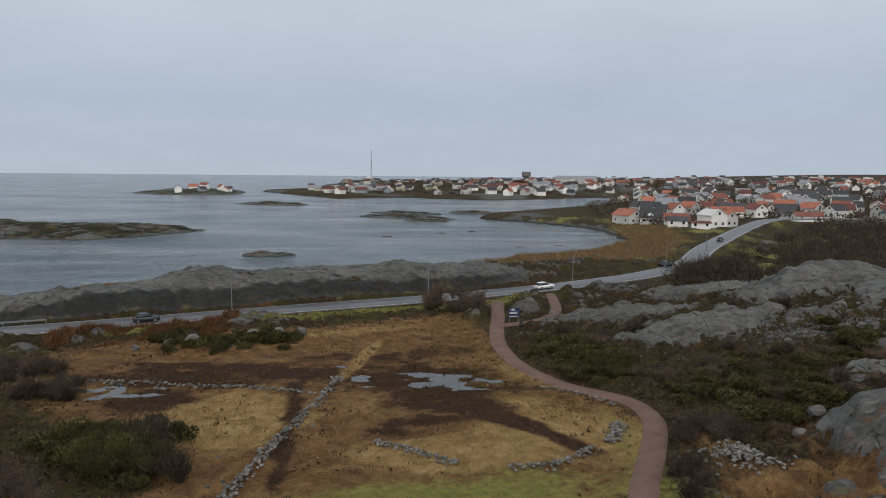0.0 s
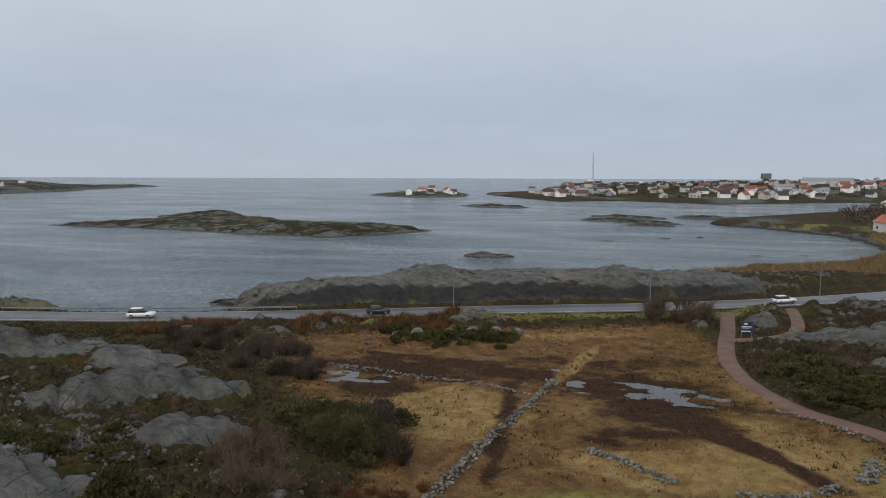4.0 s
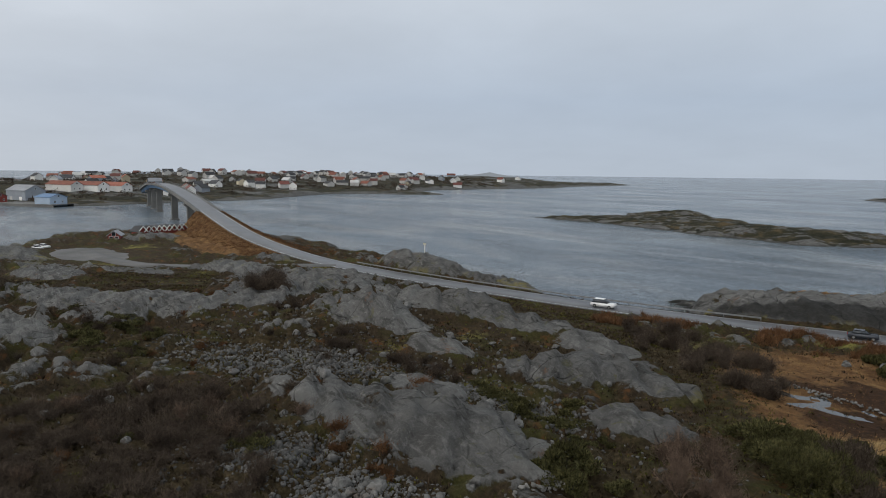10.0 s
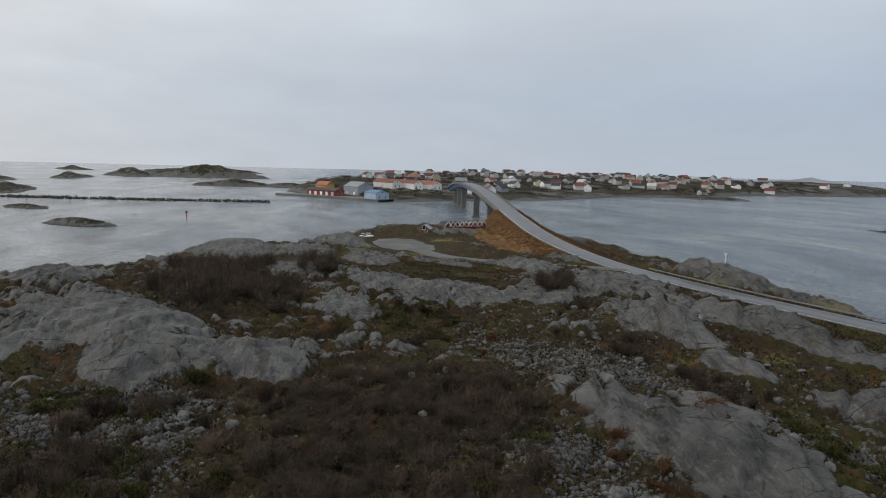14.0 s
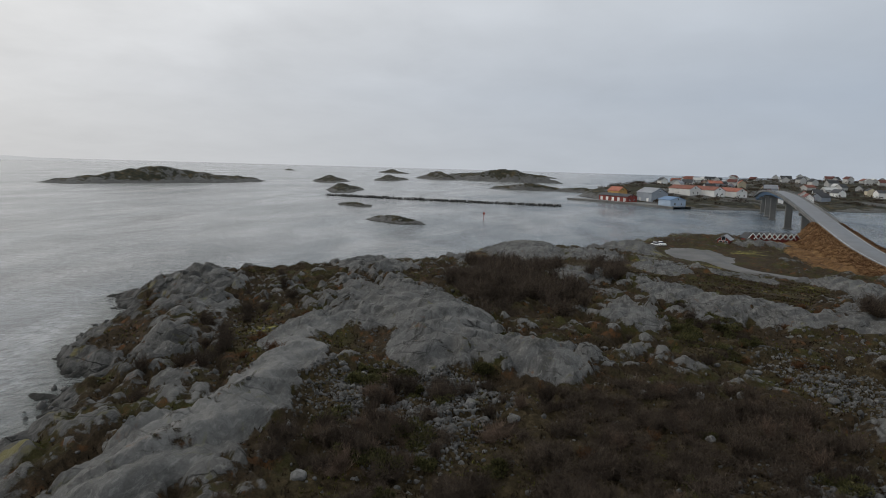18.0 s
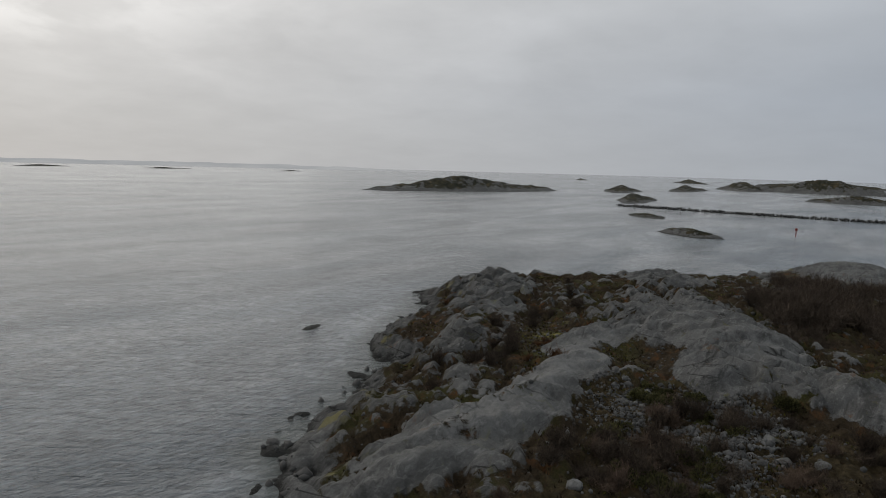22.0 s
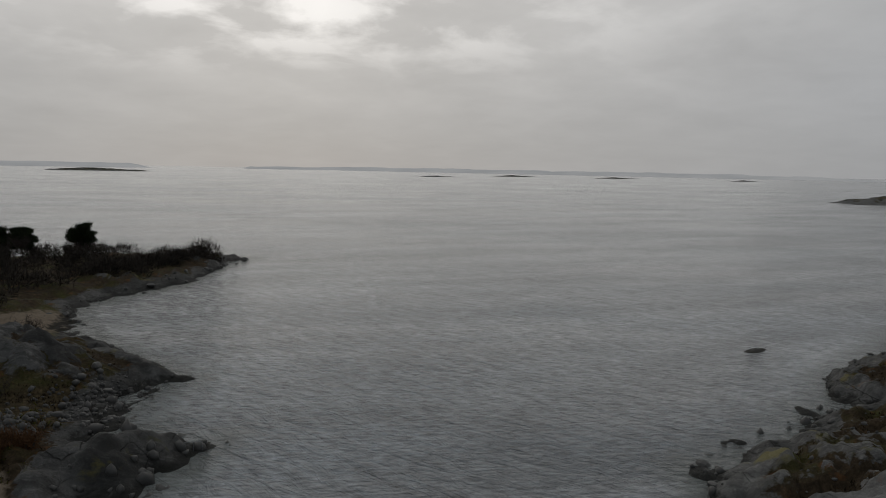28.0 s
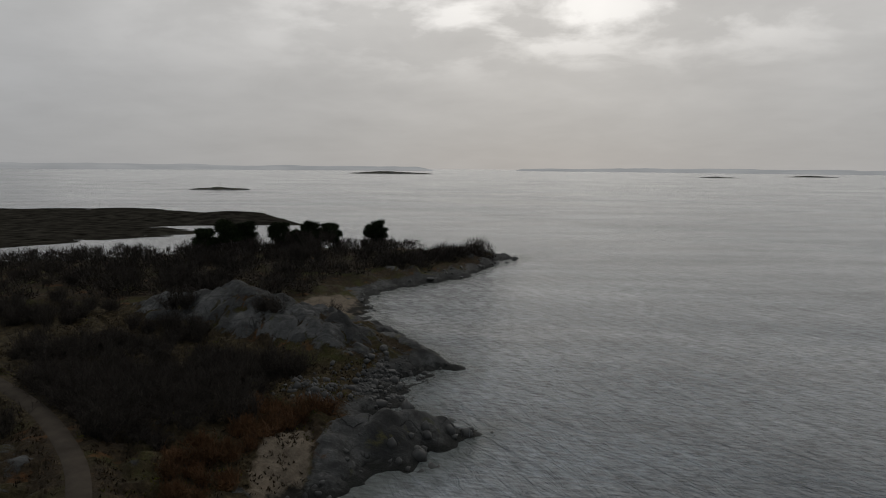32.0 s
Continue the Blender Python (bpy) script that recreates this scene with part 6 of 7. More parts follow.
def zone_places(zones, n, seed, most_rock=0.6):
    rng = np.random.default_rng(seed)
    k = rng.integers(0, len(zones), n)
    q = np.array(zones)[k]
    a = np.radians(q[:, 4])
    u, v = rng.normal(0, 0.55, n) * q[:, 2], rng.normal(0, 0.55, n) * q[:, 3]
    x, y = q[:, 0] + u * np.cos(a) - v * np.sin(a), q[:, 1] + u * np.sin(a) + v * np.cos(a)
    keep = (sample(LAYERS["rock"], x, y) < most_rock) & way_free(x, y)
    return np.stack([x, y, sample(GZ, x, y)], 1)[keep]


rng = np.random.default_rng(21)
p = zone_places(SCREE[:9], 13000, 22)
strewn_stones("scree", "pale broken stones lying in the heath", p, rng.gamma(3.0, 0.055, len(p)) + 0.06, 23)
p = zone_places([(-70, 0, 50, 50, 0, 1), (50, 100, 26, 22, 0, 1), (-60, 40, 30, 20, 0, 1), (-80, -40, 30, 26, 0, 1), (-95, 40, 34, 24, 20, 1)], 6500, 24)
strewn_stones("loose_stones", "single grey stones scattered over the heath", p, rng.gamma(2.5, 0.07, len(p)) + 0.06, 25)
p = zone_places([(21, -80, 4.5, 4.5, 0, 1), (18, -86, 4, 4, 0, 1), (25, -73, 3, 3, 0, 1)], 520, 26, 2.0)
strewn_stones("shore_stones", "dark wet stones along the water's edge", p, rng.gamma(3.0, 0.085, len(p)) + 0.08, 27, M_DARKSTONE)
# stones along the waterline of the near shore
pts = []
for a, b in zip(COAST_SOUTH, COAST_SOUTH[1:]):
    for i in range(9):
        t = rng.uniform()
        pts.append((a[0] + t * (b[0] - a[0]) + rng.normal(0, 1.3), a[1] + t * (b[1] - a[1]) + rng.normal(0, 1.3)))
pts = np.array(pts)
z = sample(GZ, pts[:, 0], pts[:, 1])
p = np.column_stack([pts, np.maximum(z, -0.25)])[z > -0.9]
strewn_stones("water_edge_stones", "dark stones half awash at the shore", p, rng.gamma(2.2, 0.18, len(p)) + 0.12, 28, M_DARKSTONE)

BOULDERS = [mesh_from("boulder", stone_shape(np.random.default_rng(40 + i), 2), M_STONE) for i in range(6)]
rnd = random.Random(8)


DARK_BOULDERS = [mesh_from("boulder", stone_shape(np.random.default_rng(40 + i), 2), M_DARKSTONE) for i in range(6)]


def boulder(x, y, size, label, group, sink=0.3):
    ob = new("boulder", rnd.choice(DARK_BOULDERS if "dark" in label or "black" in label else BOULDERS))
    sx, sy, sz = size * rnd.uniform(0.8, 1.25), size * rnd.uniform(0.7, 1.1), size * rnd.uniform(0.55, 0.9)
    ob.matrix_world = Matrix.LocRotScale((x, y, max(ground_z(x, y), -0.3) + sz * (0.5 - sink)), Euler((rnd.uniform(-0.3, 0.3), rnd.uniform(-0.3, 0.3), rnd.uniform(0, 6.28))), (sx, sy, sz))
    return tagged(ob, label, "boulder", group)


for x, y, s in ((-41, -55, 1.6), (-43, -57, 1.1), (-46, -58.5, 0.9), (-38.5, -50, 1.3), (-37, -52, 0.8), (-40, -57, 0.7), (-49, -61, 0.8), (-36, -48, 0.7)):
    boulder(x, y, s, "dark boulder awash off the rock shore", "boulders in the shallows", 0.45)
for x, y, s in ((36, -134, 1.6), (33, -146, 1.3), (30, -156, 1.1), (26, -162, 1.9), (23, -168, 1.2), (20, -176, 1.4), (16, -184, 1.6), (13, -192, 1.2), (9, -199, 1.8), (7, -206, 1.4), (12, -197, 2.2), (32, -128, 1.1), (28, -150, 0.9), (24, -172, 1.0)):
    boulder(x, y, s, "black wet boulder along the stony point", "boulders of the point", 0.4)
for x, y, s in ((-43, 23, 1.5), (-63, 4, 0.8), (-60, 22, 1.2), (-54, 42, 1.0), (-70, 30, 1.1), (-76, 22, 1.3), (-66, -26, 1.0), (-56, -20, 0.9), (-85, 33, 1.4), (-88, 52, 1.7), (-47, 40, 1.2), (-39, 26, 0.9), (-44, 18, 0.9), (-50, 16, 0.8), (-92, 28, 1.2), (-73, 40, 1.3)):
    boulder(x, y, s, "grey granite boulder lying on the heath", "boulders on the heath")
for i in range(70):
    x, y = rnd.choice(((-66, 36), (-84, 30), (-96, 44), (-70, 55), (-56, 24), (-60, -18), (-80, 10)))
    x, y = x + rnd.gauss(0, 9), y + rnd.gauss(0, 7)
    if cover_at("rock", x, y) < 0.5 and ground_z(x, y) > 2.5 and clear_of_ways(x, y, 4.0):
        boulder(x, y, rnd.uniform(0.6, 1.5), "grey granite boulder lying on the heath", "boulders on the heath")
for x, y, s in ((-40, 97.5, 2.4), (-37, 98.5, 2.8), (-33, 99.5, 2.0), (-29, 102, 2.6), (-25.5, 103.5, 2.4), (-22, 104, 2.0), (-44, 95, 1.6), (-31, 97, 1.2), (36, 63, 1.6), (33, 60, 1.3), (46, 88, 1.8), (58, 92, 1.5), (62, 104, 2.2), (20, 121, 1.5)):
    boulder(x, y, s, "grey lichen-spotted rock block", "rock blocks by the meadow")
for x, y, s in ((20, -80, 1.0), (22, -78, 1.3), (17, -82, 1.2), (19, -86, 1.5), (15, -79, 0.9), (24, -76, 1.2), (14, -84, 0.8), (21, -90, 1.4)):
    boulder(x, y, s, "dark boulder on the stony cove", "boulders of the cove")
for x, y, s in ((-111, -84, 2.0), (-113, -82, 1.5), (-107, -84, 1.2)):
    boulder(x, y, s, "dark stone block on top of the cape", "blocks on the cape")

WALL_STONES = [mesh_from("stone", stone_shape(np.random.default_rng(60 + i), 1), M_FIELDSTONE) for i in range(8)]


def stone_wall(line, label, per_metre, width, height, size, seed):
    """A tumbled dry stone wall: every stone lies on its own."""
    rnd = random.Random(seed)
    pts = glide([(x, y, 0.0) for x, y in line], 0.5)
    wall = empty("stone_wall", pose(pts[0][0], pts[0][1], ground_z(pts[0][0], pts[0][1])), label, "stone wall", "dry stone walls of the meadow")
    inv = wall.matrix_world.inverted()
    for a, b in zip(pts, pts[1:]):
        for i in range(max(1, round(per_metre * 0.5 + rnd.uniform(-0.45, 0.45)))):
            t, off = rnd.random(), rnd.gauss(0, 0.33) * width
            d = (b - a) / (np.linalg.norm(b - a) + 1e-9)
            x, y = a[0] + t * (b[0] - a[0]) - d[1] * off, a[1] + t * (b[1] - a[1]) + d[0] * off
            s = size * rnd.uniform(0.6, 1.35)
            up = max(0.0, 1 - abs(off) / width * 1.6) * height * rnd.uniform(0.2, 1.0)
            part("stone", rnd.choice(WALL_STONES), None, wall,
                 at=inv @ Matrix.LocRotScale((x, y, ground_z(x, y) + s * 0.2 + up), Euler((rnd.uniform(-0.5, 0.5), rnd.uniform(-0.5, 0.5), rnd.uniform(0, 6.28))), (s * 1.15, s * 0.9, s * 0.75)))


stone_wall([(-18, 44), (-17, 51), (-16, 61), (-14, 73), (-12.8, 83)], "long tumbled wall of grey and white field stones across the meadow", 9.0, 1.15, 0.45, 0.36, 1)
stone_wall([(-6.5, 62.3), (-4, 61), (-2, 60), (1.5, 57.8)], "curved stretch of tumbled white field stones", 13.0, 1.1, 0.45, 0.33, 2)
stone_wall([(6, 57), (9, 57.2), (11, 58), (13, 60), (14.5, 61.5)], "curved stretch of pale field stones in the grass", 13.0, 1.0, 0.4, 0.33, 3)
stone_wall([(16, 62.5), (17.3, 64.5), (18, 67.5)], "short heap of pale field stones by the path", 17.0, 1.3, 0.6, 0.4, 4)
stone_wall([(19, 72), (18, 75), (15, 77.5), (12, 79.5)], "low line of field stones beside the red path", 6.0, 0.8, 0.25, 0.34, 5)
stone_wall([(-47, 80.5), (-42, 80.5), (-36, 80), (-26, 79), (-20, 78), (-14.5, 76.5)], "low pale stone wall along the wet ditch", 6.5, 0.9, 0.25, 0.34, 6)
stone_wall([(-36.5, 30), (-36, 33), (-35.5, 36)], "short row of pale stones below the rock", 7.0, 0.5, 0.3, 0.4, 7)
pile = empty("stone_pile", pose(25.5, 55.5, ground_z(25.5, 55.5)), "low heap of grey broken stones beside the path", "stone pile")
pinv = pile.matrix_world.inverted()
for i in range(300):
    a, r = rnd.uniform(0, 6.28), abs(rnd.gauss(0, 0.5))
    x, y, s = 25.5 + math.cos(a) * r * 4.2, 55.5 + math.sin(a) * r * 3.0, rnd.uniform(0.22, 0.48)
    part("stone", rnd.choice(WALL_STONES), None, pile, at=pinv @ Matrix.LocRotScale((x, y, ground_z(x, y) + 0.8 * max(0, 1 - r) * rnd.uniform(0.3, 1.0) + s * 0.15), Euler((rnd.uniform(-0.6, 0.6), rnd.uniform(-0.6, 0.6), rnd.uniform(0, 6.28))), (s * 1.2, s, s * 0.7)))
# pond water in the meadow
bm = bmesh.new()
for cx, cy, rx, ry, turn in ((-3, 82, 12, 4.5, 0), (-40, 77, 8, 3.2, 5), (-18, 90, 9, 1.8, -25)):
    bm.faces.new([bm.verts.new((x, y, 2.60)) for x, y in oval(cx, cy, rx, ry, turn, 18, 3)])
tagged(new("pond", mesh_from("pond", bm, M_PONDW)), "shallow rain pools on the wet meadow", "pond", kind="structure")
# flat slab by the path
bm = bmesh.new()
r = bmesh.ops.create_cube(bm, size=1.0, matrix=Matrix.Diagonal((4.6, 1.5, 0.22, 1)))
bmesh.ops.bevel(bm, geom=list(bm.edges), offset=0.08, segments=2, affect="EDGES")
slab = new("stone_slab", mesh_from("stone_slab", bm, M_STONE))
slab.matrix_world = pose(25.5, 62.8, ground_z(25.5, 62.8) + 0.08, 0, 0, 8)
tagged(slab, "flat pale concrete slab beside the red path", "slab")

# ---- houses ----
def gable_body(w, l, h, rise):
    """Walls with two gables; the ridge runs along y."""
    bm = bmesh.new()
    ring = []
    for y in (-l / 2, l / 2):
        ring.append([bm.verts.new(c) for c in ((-w / 2, y, -1.5), (w / 2, y, -1.5), (w / 2, y, h), (0, y, h + rise), (-w / 2, y, h))])
    a, b = ring
    bm.faces.new(a[::-1])
    bm.faces.new(b)
    for i in range(5):
        bm.faces.new((a[i], a[(i + 1) % 5], b[(i + 1) % 5], b[i]))
    bmesh.ops.recalc_face_normals(bm, faces=bm.faces)
    return bm


def gable_roof(w, l, h, rise, over=0.5, thick=0.22):
    bm = bmesh.new()
    k = rise / (w / 2)
    for s in (-1, 1):
        eave, top = (s * (w / 2 + over), h - over * k), (0, h + rise)
        v = []
        for y in (-l / 2 - over, l / 2 + over):
            v += [bm.verts.new((eave[0], y, eave[1] + 0.03)), bm.verts.new((top[0], y, top[1] + 0.03)), bm.verts.new((top[0], y, top[1] + thick)), bm.verts.new((eave[0], y, eave[1] + thick))]
        for f in ((0, 1, 2, 3), (7, 6, 5, 4), (0, 4, 5, 1), (1, 5, 6, 2), (2, 6, 7, 3), (3, 7, 4, 0)):
            bm.faces.new([v[i] for i in f])
    bmesh.ops.recalc_face_normals(bm, faces=bm.faces)
    return bm


MESHES = {}


def shared(key, make, mat):
    """A mesh made once and used by all alike parts."""
    if key not in MESHES:
        MESHES[key] = mesh_from(key[0], make(), mat)
    return MESHES[key]


def add_window(house, x, y, z, face, w=1.1, h=1.3):
    """A white frame with a dark pane; face: degrees about z, 0 looks along -y."""
    win = part("window", shared(("window", w, h), lambda: boxed(-w / 2 - 0.12, w / 2 + 0.12, -0.05, 0.05, -h / 2 - 0.12, h / 2 + 0.12), M_WHITE), None, house, at=pose(x, y, z, 0, 0, face))
    part("pane", shared(("pane", w, h), lambda: boxed(-w / 2, w / 2, -0.08, 0.0, -h / 2, h / 2), M_PANE), None, win)


def house(m, w, l, h, rise, wall, roof, label, group, detail=2, chimney=True, dormer=False, name="house"):
    ob = empty(name, m, label, "house", group)
    part("wall", shared(("wall", w, l, h, rise, wall.name), lambda: gable_body(w, l, h, rise), wall), None, ob)
    rf = part("roof", shared(("roof", w, l, h, rise, roof.name), lambda: gable_roof(w, l, h, rise), roof), None, ob)
    if chimney:
        part("chimney", shared(("chimney",), lambda: boxed(-0.35, 0.35, -0.35, 0.35, -0.6, 1.1, 0.04), M_BRICK), None, rf, at=pose(w * 0.10, l * 0.18, h + rise * 0.8 + 0.1))
    if detail >= 1:
        for gy, face in ((-l / 2, 0), (l / 2, 180)):
            add_window(ob, -w * 0.22, gy, 1.6, face)
            add_window(ob, w * 0.22, gy, 1.6, face)
            add_window(ob, 0, gy, h + rise * 0.32, face)
        if detail >= 2:
            for sx, face in ((-w / 2, -90), (w / 2, 90)):
                for f in (-0.3, 0.3):
                    add_window(ob, sx, l * f, 1.6, face)
            part("door", shared(("door",), lambda: boxed(-0.5, 0.5, -0.06, 0.06, 0, 2.1, 0.02), M_REDWOOD), None, ob, at=pose(w / 2, 0, 0, 0, 0, 90))
    if dormer:
        part("dormer", shared(("dormer", w), lambda: gable_body(w * 0.34, w * 0.32, 1.3, 0.8), wall), None, ob, at=pose(-w * 0.27, 0, h + 0.2, 0, 0, 90))
        part("dormer_roof", shared(("dormer_roof", w, roof.name), lambda: gable_roof(w * 0.34, w * 0.32, 1.3, 0.8, 0.2, 0.15), roof), None, ob, at=pose(-w * 0.27, 0, h + 0.2, 0, 0, 90))
    return ob


WHITE_TEXT = {M_TILE.name: "white wooden house with an orange tiled roof", M_TILERED.name: "white wooden house with a dark red roof", M_SLATE.name: "white wooden house with a black roof", M_GREYROOF.name: "white house with a grey sheet roof"}
NEAR_TOWN = [(97, 356, 20, 9, 15, 4.2, 3.0, M_WHITE, M_TILE), (106, 346, 70, 8, 10, 3.2, 4.2, M_WHITE, M_SLATE), (121, 389, 65, 9, 14, 4.2, 3.6, M_WHITE, M_SLATE), (138, 405, 10, 8, 12, 4.6, 3.2, M_WHITE, M_TILE),
             (116, 338, 80, 8, 12, 3.0, 2.4, M_WHITE, M_TILERED), (112, 324, 75, 7, 9, 2.6, 1.6, M_WHITE, M_SLATE), (131, 330, 15, 9, 11, 5.6, 2.6, M_WHITE, M_WHITE), (139, 333, 15, 7, 9, 4.4, 3.0, M_WHITE, M_TILE),
             (122, 322, 85, 6, 9, 2.4, 0.6, M_WHITE, M_TILERED), (108, 352, 5, 6, 7, 4.6, 0.5, M_WHITE, M_WHITE), (168, 402, 80, 9, 18, 3.4, 2.6, M_WHITE, M_TILE), (176, 414, 78, 10, 18, 4.6, 2.8, M_WHITE, M_SLATE),
             (186, 404, 10, 8, 12, 4.6, 3.0, M_WHITE, M_TILERED), (172, 432, 85, 9, 16, 4.6, 2.8, M_WHITE, M_TILERED), (162, 400, 5, 7, 8, 3.0, 2.6, M_CREAM, M_TILE), (198, 392, 60, 7, 8, 2.8, 1.8, M_WHITE, M_SLATE),
             (156, 430, 30, 8, 10, 4.4, 3.2, M_WHITE, M_TILE), (146, 440, 70, 8, 11, 4.2, 3.4, M_WHITE, M_GREYROOF), (128, 420, 85, 8, 12, 4.6, 3.2, M_WHITE, M_SLATE), (200, 372, 80, 9, 14, 2.8, 2.0, M_WHITE, M_TILERED),
             (228, 420, 20, 9, 12, 4.2, 3.4, M_WHITE, M_TILE), (240, 408, 75, 8, 12, 4.2, 3.2, M_WHITE, M_TILERED), (250, 424, 15, 9, 12, 4.6, 3.4, M_WHITE, M_TILE), (262, 436, 85, 9, 12, 3.8, 3.2, M_WHITE, M_SLATE), (222, 442, 60, 8, 12, 4.6, 3.2, M_WHITE, M_TILE)]
for x, y, turn, w, l, h, rise, wall, roof in NEAR_TOWN:
    text = WHITE_TEXT.get(roof.name, "white house with a flat pale roof") if wall is M_WHITE else "cream wooden house with an orange tiled roof"
    house(pose(x, y, ground_z(x, y) + 0.3, 0, 0, turn), w, l, h, rise, wall, roof, text + " near the bay", "houses near the bay", 2, roof is not M_WHITE, roof is M_SLATE and rise > 3)

rnd = random.Random(31)
KINDS = [(8, 11, 4.4, 3.2), (9, 13, 3.6, 3.4), (8, 10, 5.2, 2.8), (9, 15, 3.2, 2.6), (7, 9, 3.0, 3.0)]
WALLS = [M_WHITE] * 12 + [M_CREAM, M_GREYWOOD]
ROOFS = [M_TILE] * 2 + [M_TILERED] * 3 + [M_SLATE] * 6 + [M_GREYROOF] * 2
TEXT = {M_WHITE.name: "white", M_CREAM.name: "cream", M_GREYWOOD.name: "grey", M_REDWOOD.name: "red", M_YELLOWWALL.name: "ochre"}
ROOFTEXT = {M_TILE.name: "an orange tiled roof", M_TILERED.name: "a dark red roof", M_SLATE.name: "a black roof", M_GREYROOF.name: "a grey roof"}


def joined_houses(name, label, sites):
    """Houses too far off to be told apart singly, as one mass of walls and roofs."""
    verts, faces, slots = [], [], []
    mats = [M_WHITE, M_CREAM, M_REDWOOD, M_TILE, M_TILERED, M_SLATE]
    for m, (w, l, h, rise), wall, roof in sites:
        for make, mat in ((gable_body(w, l, h, rise), wall), (gable_roof(w, l, h, rise), roof)):
            make.transform(m)
            base = len(verts)
            make.verts.index_update()
            verts += [v.co[:] for v in make.verts]
            faces += [[base + v.index for v in f.verts] for f in make.faces]
            slots += [mats.index(mat) if mat in mats else 0] * len(make.faces)
            make.free()
    me = bpy.data.meshes.new(name)
    me.from_pydata(verts, [], faces)
    for mat in mats:
        me.materials.append(mat)
    me.polygons.foreach_set("material_index", slots)
    return tagged(new(name, me), label, "houses", kind="stuff")


def settle(n, pick, height, group, taken, gap, detail, joined=""):
    made, tries, sites = 0, 0, []
    while made < n and tries < n * 40:
        tries += 1
        x, y = pick()
        if any((x - a) ** 2 + (y - b) ** 2 < gap * gap for a, b in taken):
            continue
        z = height(x, y)
        if z < 1.4:
            continue
        taken.append((x, y))
        (w, l, h, rise), wall, roof = rnd.choice(KINDS), rnd.choice(WALLS), rnd.choice(ROOFS)
        m = pose(x, y, z + 0.2, 0, 0, rnd.choice((0, 20, 40, 65, 80, 90, 110, 150)))
        if joined:
            sites.append((m, (w, l, h, rise), wall, roof))
            made += 1
            continue
        house(m, w, l, h, rise, wall, roof, f"{TEXT[wall.name]} wooden house with {ROOFTEXT[roof.name]}", group, detail, rnd.random() < 0.6)
        made += 1
    if sites:
        joined_houses(joined, group, sites)


def polar(a0, a1, d0, d1):
    def pick():
        a, d = radians(rnd.uniform(a0, a1)), math.sqrt(rnd.uniform(d0 * d0, d1 * d1))
        return -d * math.sin(a), d * math.cos(a)
    return pick


taken = [(h[0], h[1]) for h in NEAR_TOWN]


def dry_land(x, y, least=10.0):
    if at_point(GS, x, y) < least or at_point(WAYS, x, y) < 8:
        return -1.0
    return ground_z(x, y)


settle(46, polar(-34, -16, 440, 640), dry_land, "houses of the town", taken, 15, 1)
settle(120, polar(-35, -12, 620, 1150), dry_land, "houses of the town", taken, 15, 0)
settle(110, polar(-35, -8, 1150, 1900), dry_land, "small white and red houses on the far slopes of the town", taken, 18, 0, "far_town")
settle(60, polar(-13, 11, 770, 960), dry_land, "houses of the northern shore", taken, 15, 0)
settle(130, polar(-13, 11, 950, 1700), dry_land, "small white houses along the northern shore", taken, 16, 0, "far_shore_houses")
settle(7, lambda: (rnd.uniform(-340, -270), rnd.uniform(810, 910)), north_z, "houses of the northern headland", taken, 12, 0)

# the village across the bridge
v_taken = [(-640, 30), (-560, 60), (-600, 10), (-600, 60)]


def village_site(x, y):
    sd = shore_distance(VILLAGE, np.array([x]), np.array([y]))[0]
    if sd < 22 or line_distance([tuple(q) for q in DECK], np.array([x]), np.array([y]))[0][0] < 10:
        return -1.0
    return village_z(x, y)


settle(22, polar(66, 88, 640, 850), village_site, "houses of the island village", v_taken, 15, 0)
settle(150, polar(58, 90, 850, 1350), village_site, "small white and red houses on the village hill", v_taken, 15, 0, "hill_houses")
settle(10, polar(50, 60, 950, 1300), village_site, "houses of the island village", v_taken, 22, 0)


def quay_building(x, y, turn, w, l, h, rise, wall, roof, label, doors=0):
    ob = house(pose(x, y, 1.9, 0, 0, turn), w, l, h, rise, wall, roof, label, "buildings on the quay", 1, False, name="warehouse")
    for i in range(doors):
        part("gate", shared(("gate", wall.name), lambda: boxed(-1.6, 1.6, -0.1, 0.1, 0, 3.2, 0.03), M_WHITE), None, ob, at=pose(w / 2, -l / 2 + l * (i + 0.5) / doors, 0, 0, 0, 90), label="wide white gate")
    return ob


quay = new("quay", mesh_from("quay", ribbon([(-640, -46, 0), (-612, -14, 0), (-588, 12, 0), (-562, 30, 0), (-548, 42, 0)], [(-9, 1.8), (9, 1.8), (9, -3), (-9, -3), (-9, 1.8)]), M_CONCRETE))
tagged(quay, "low grey concrete quay of the fishing harbour", "quay", kind="structure")
quay_building(-560, 35, -55, 14, 15, 4.8, 2.2, M_BLUEWALL, M_BLUESTEEL, "pale blue corrugated boat hall on the quay", 0)
quay_building(-612, -7, -52, 10, 40, 4.4, 2.0, M_REDWOOD, M_SLATE, "long dark red fishing warehouse with white gates", 5)
quay_building(-620, 22, -60, 16, 24, 8.0, 4.0, M_GREYWOOD, M_GREYROOF, "tall grey harbour building with a gabled roof", 2)
quay_building(-660, -8, -50, 10, 16, 7.5, 3.5, M_YELLOWWALL, M_TILE, "ochre wooden warehouse behind the quay", 0)
for x, y, l in ((-668, 52, 34), (-664, 72, 34), (-662, 92, 28)):
    quay_building(x, y, -60, 11, l, 5.0, 3.0, M_WHITE, M_TILE, "long white terrace house with an orange tiled roof", 0).location.z = village_z(x, y)

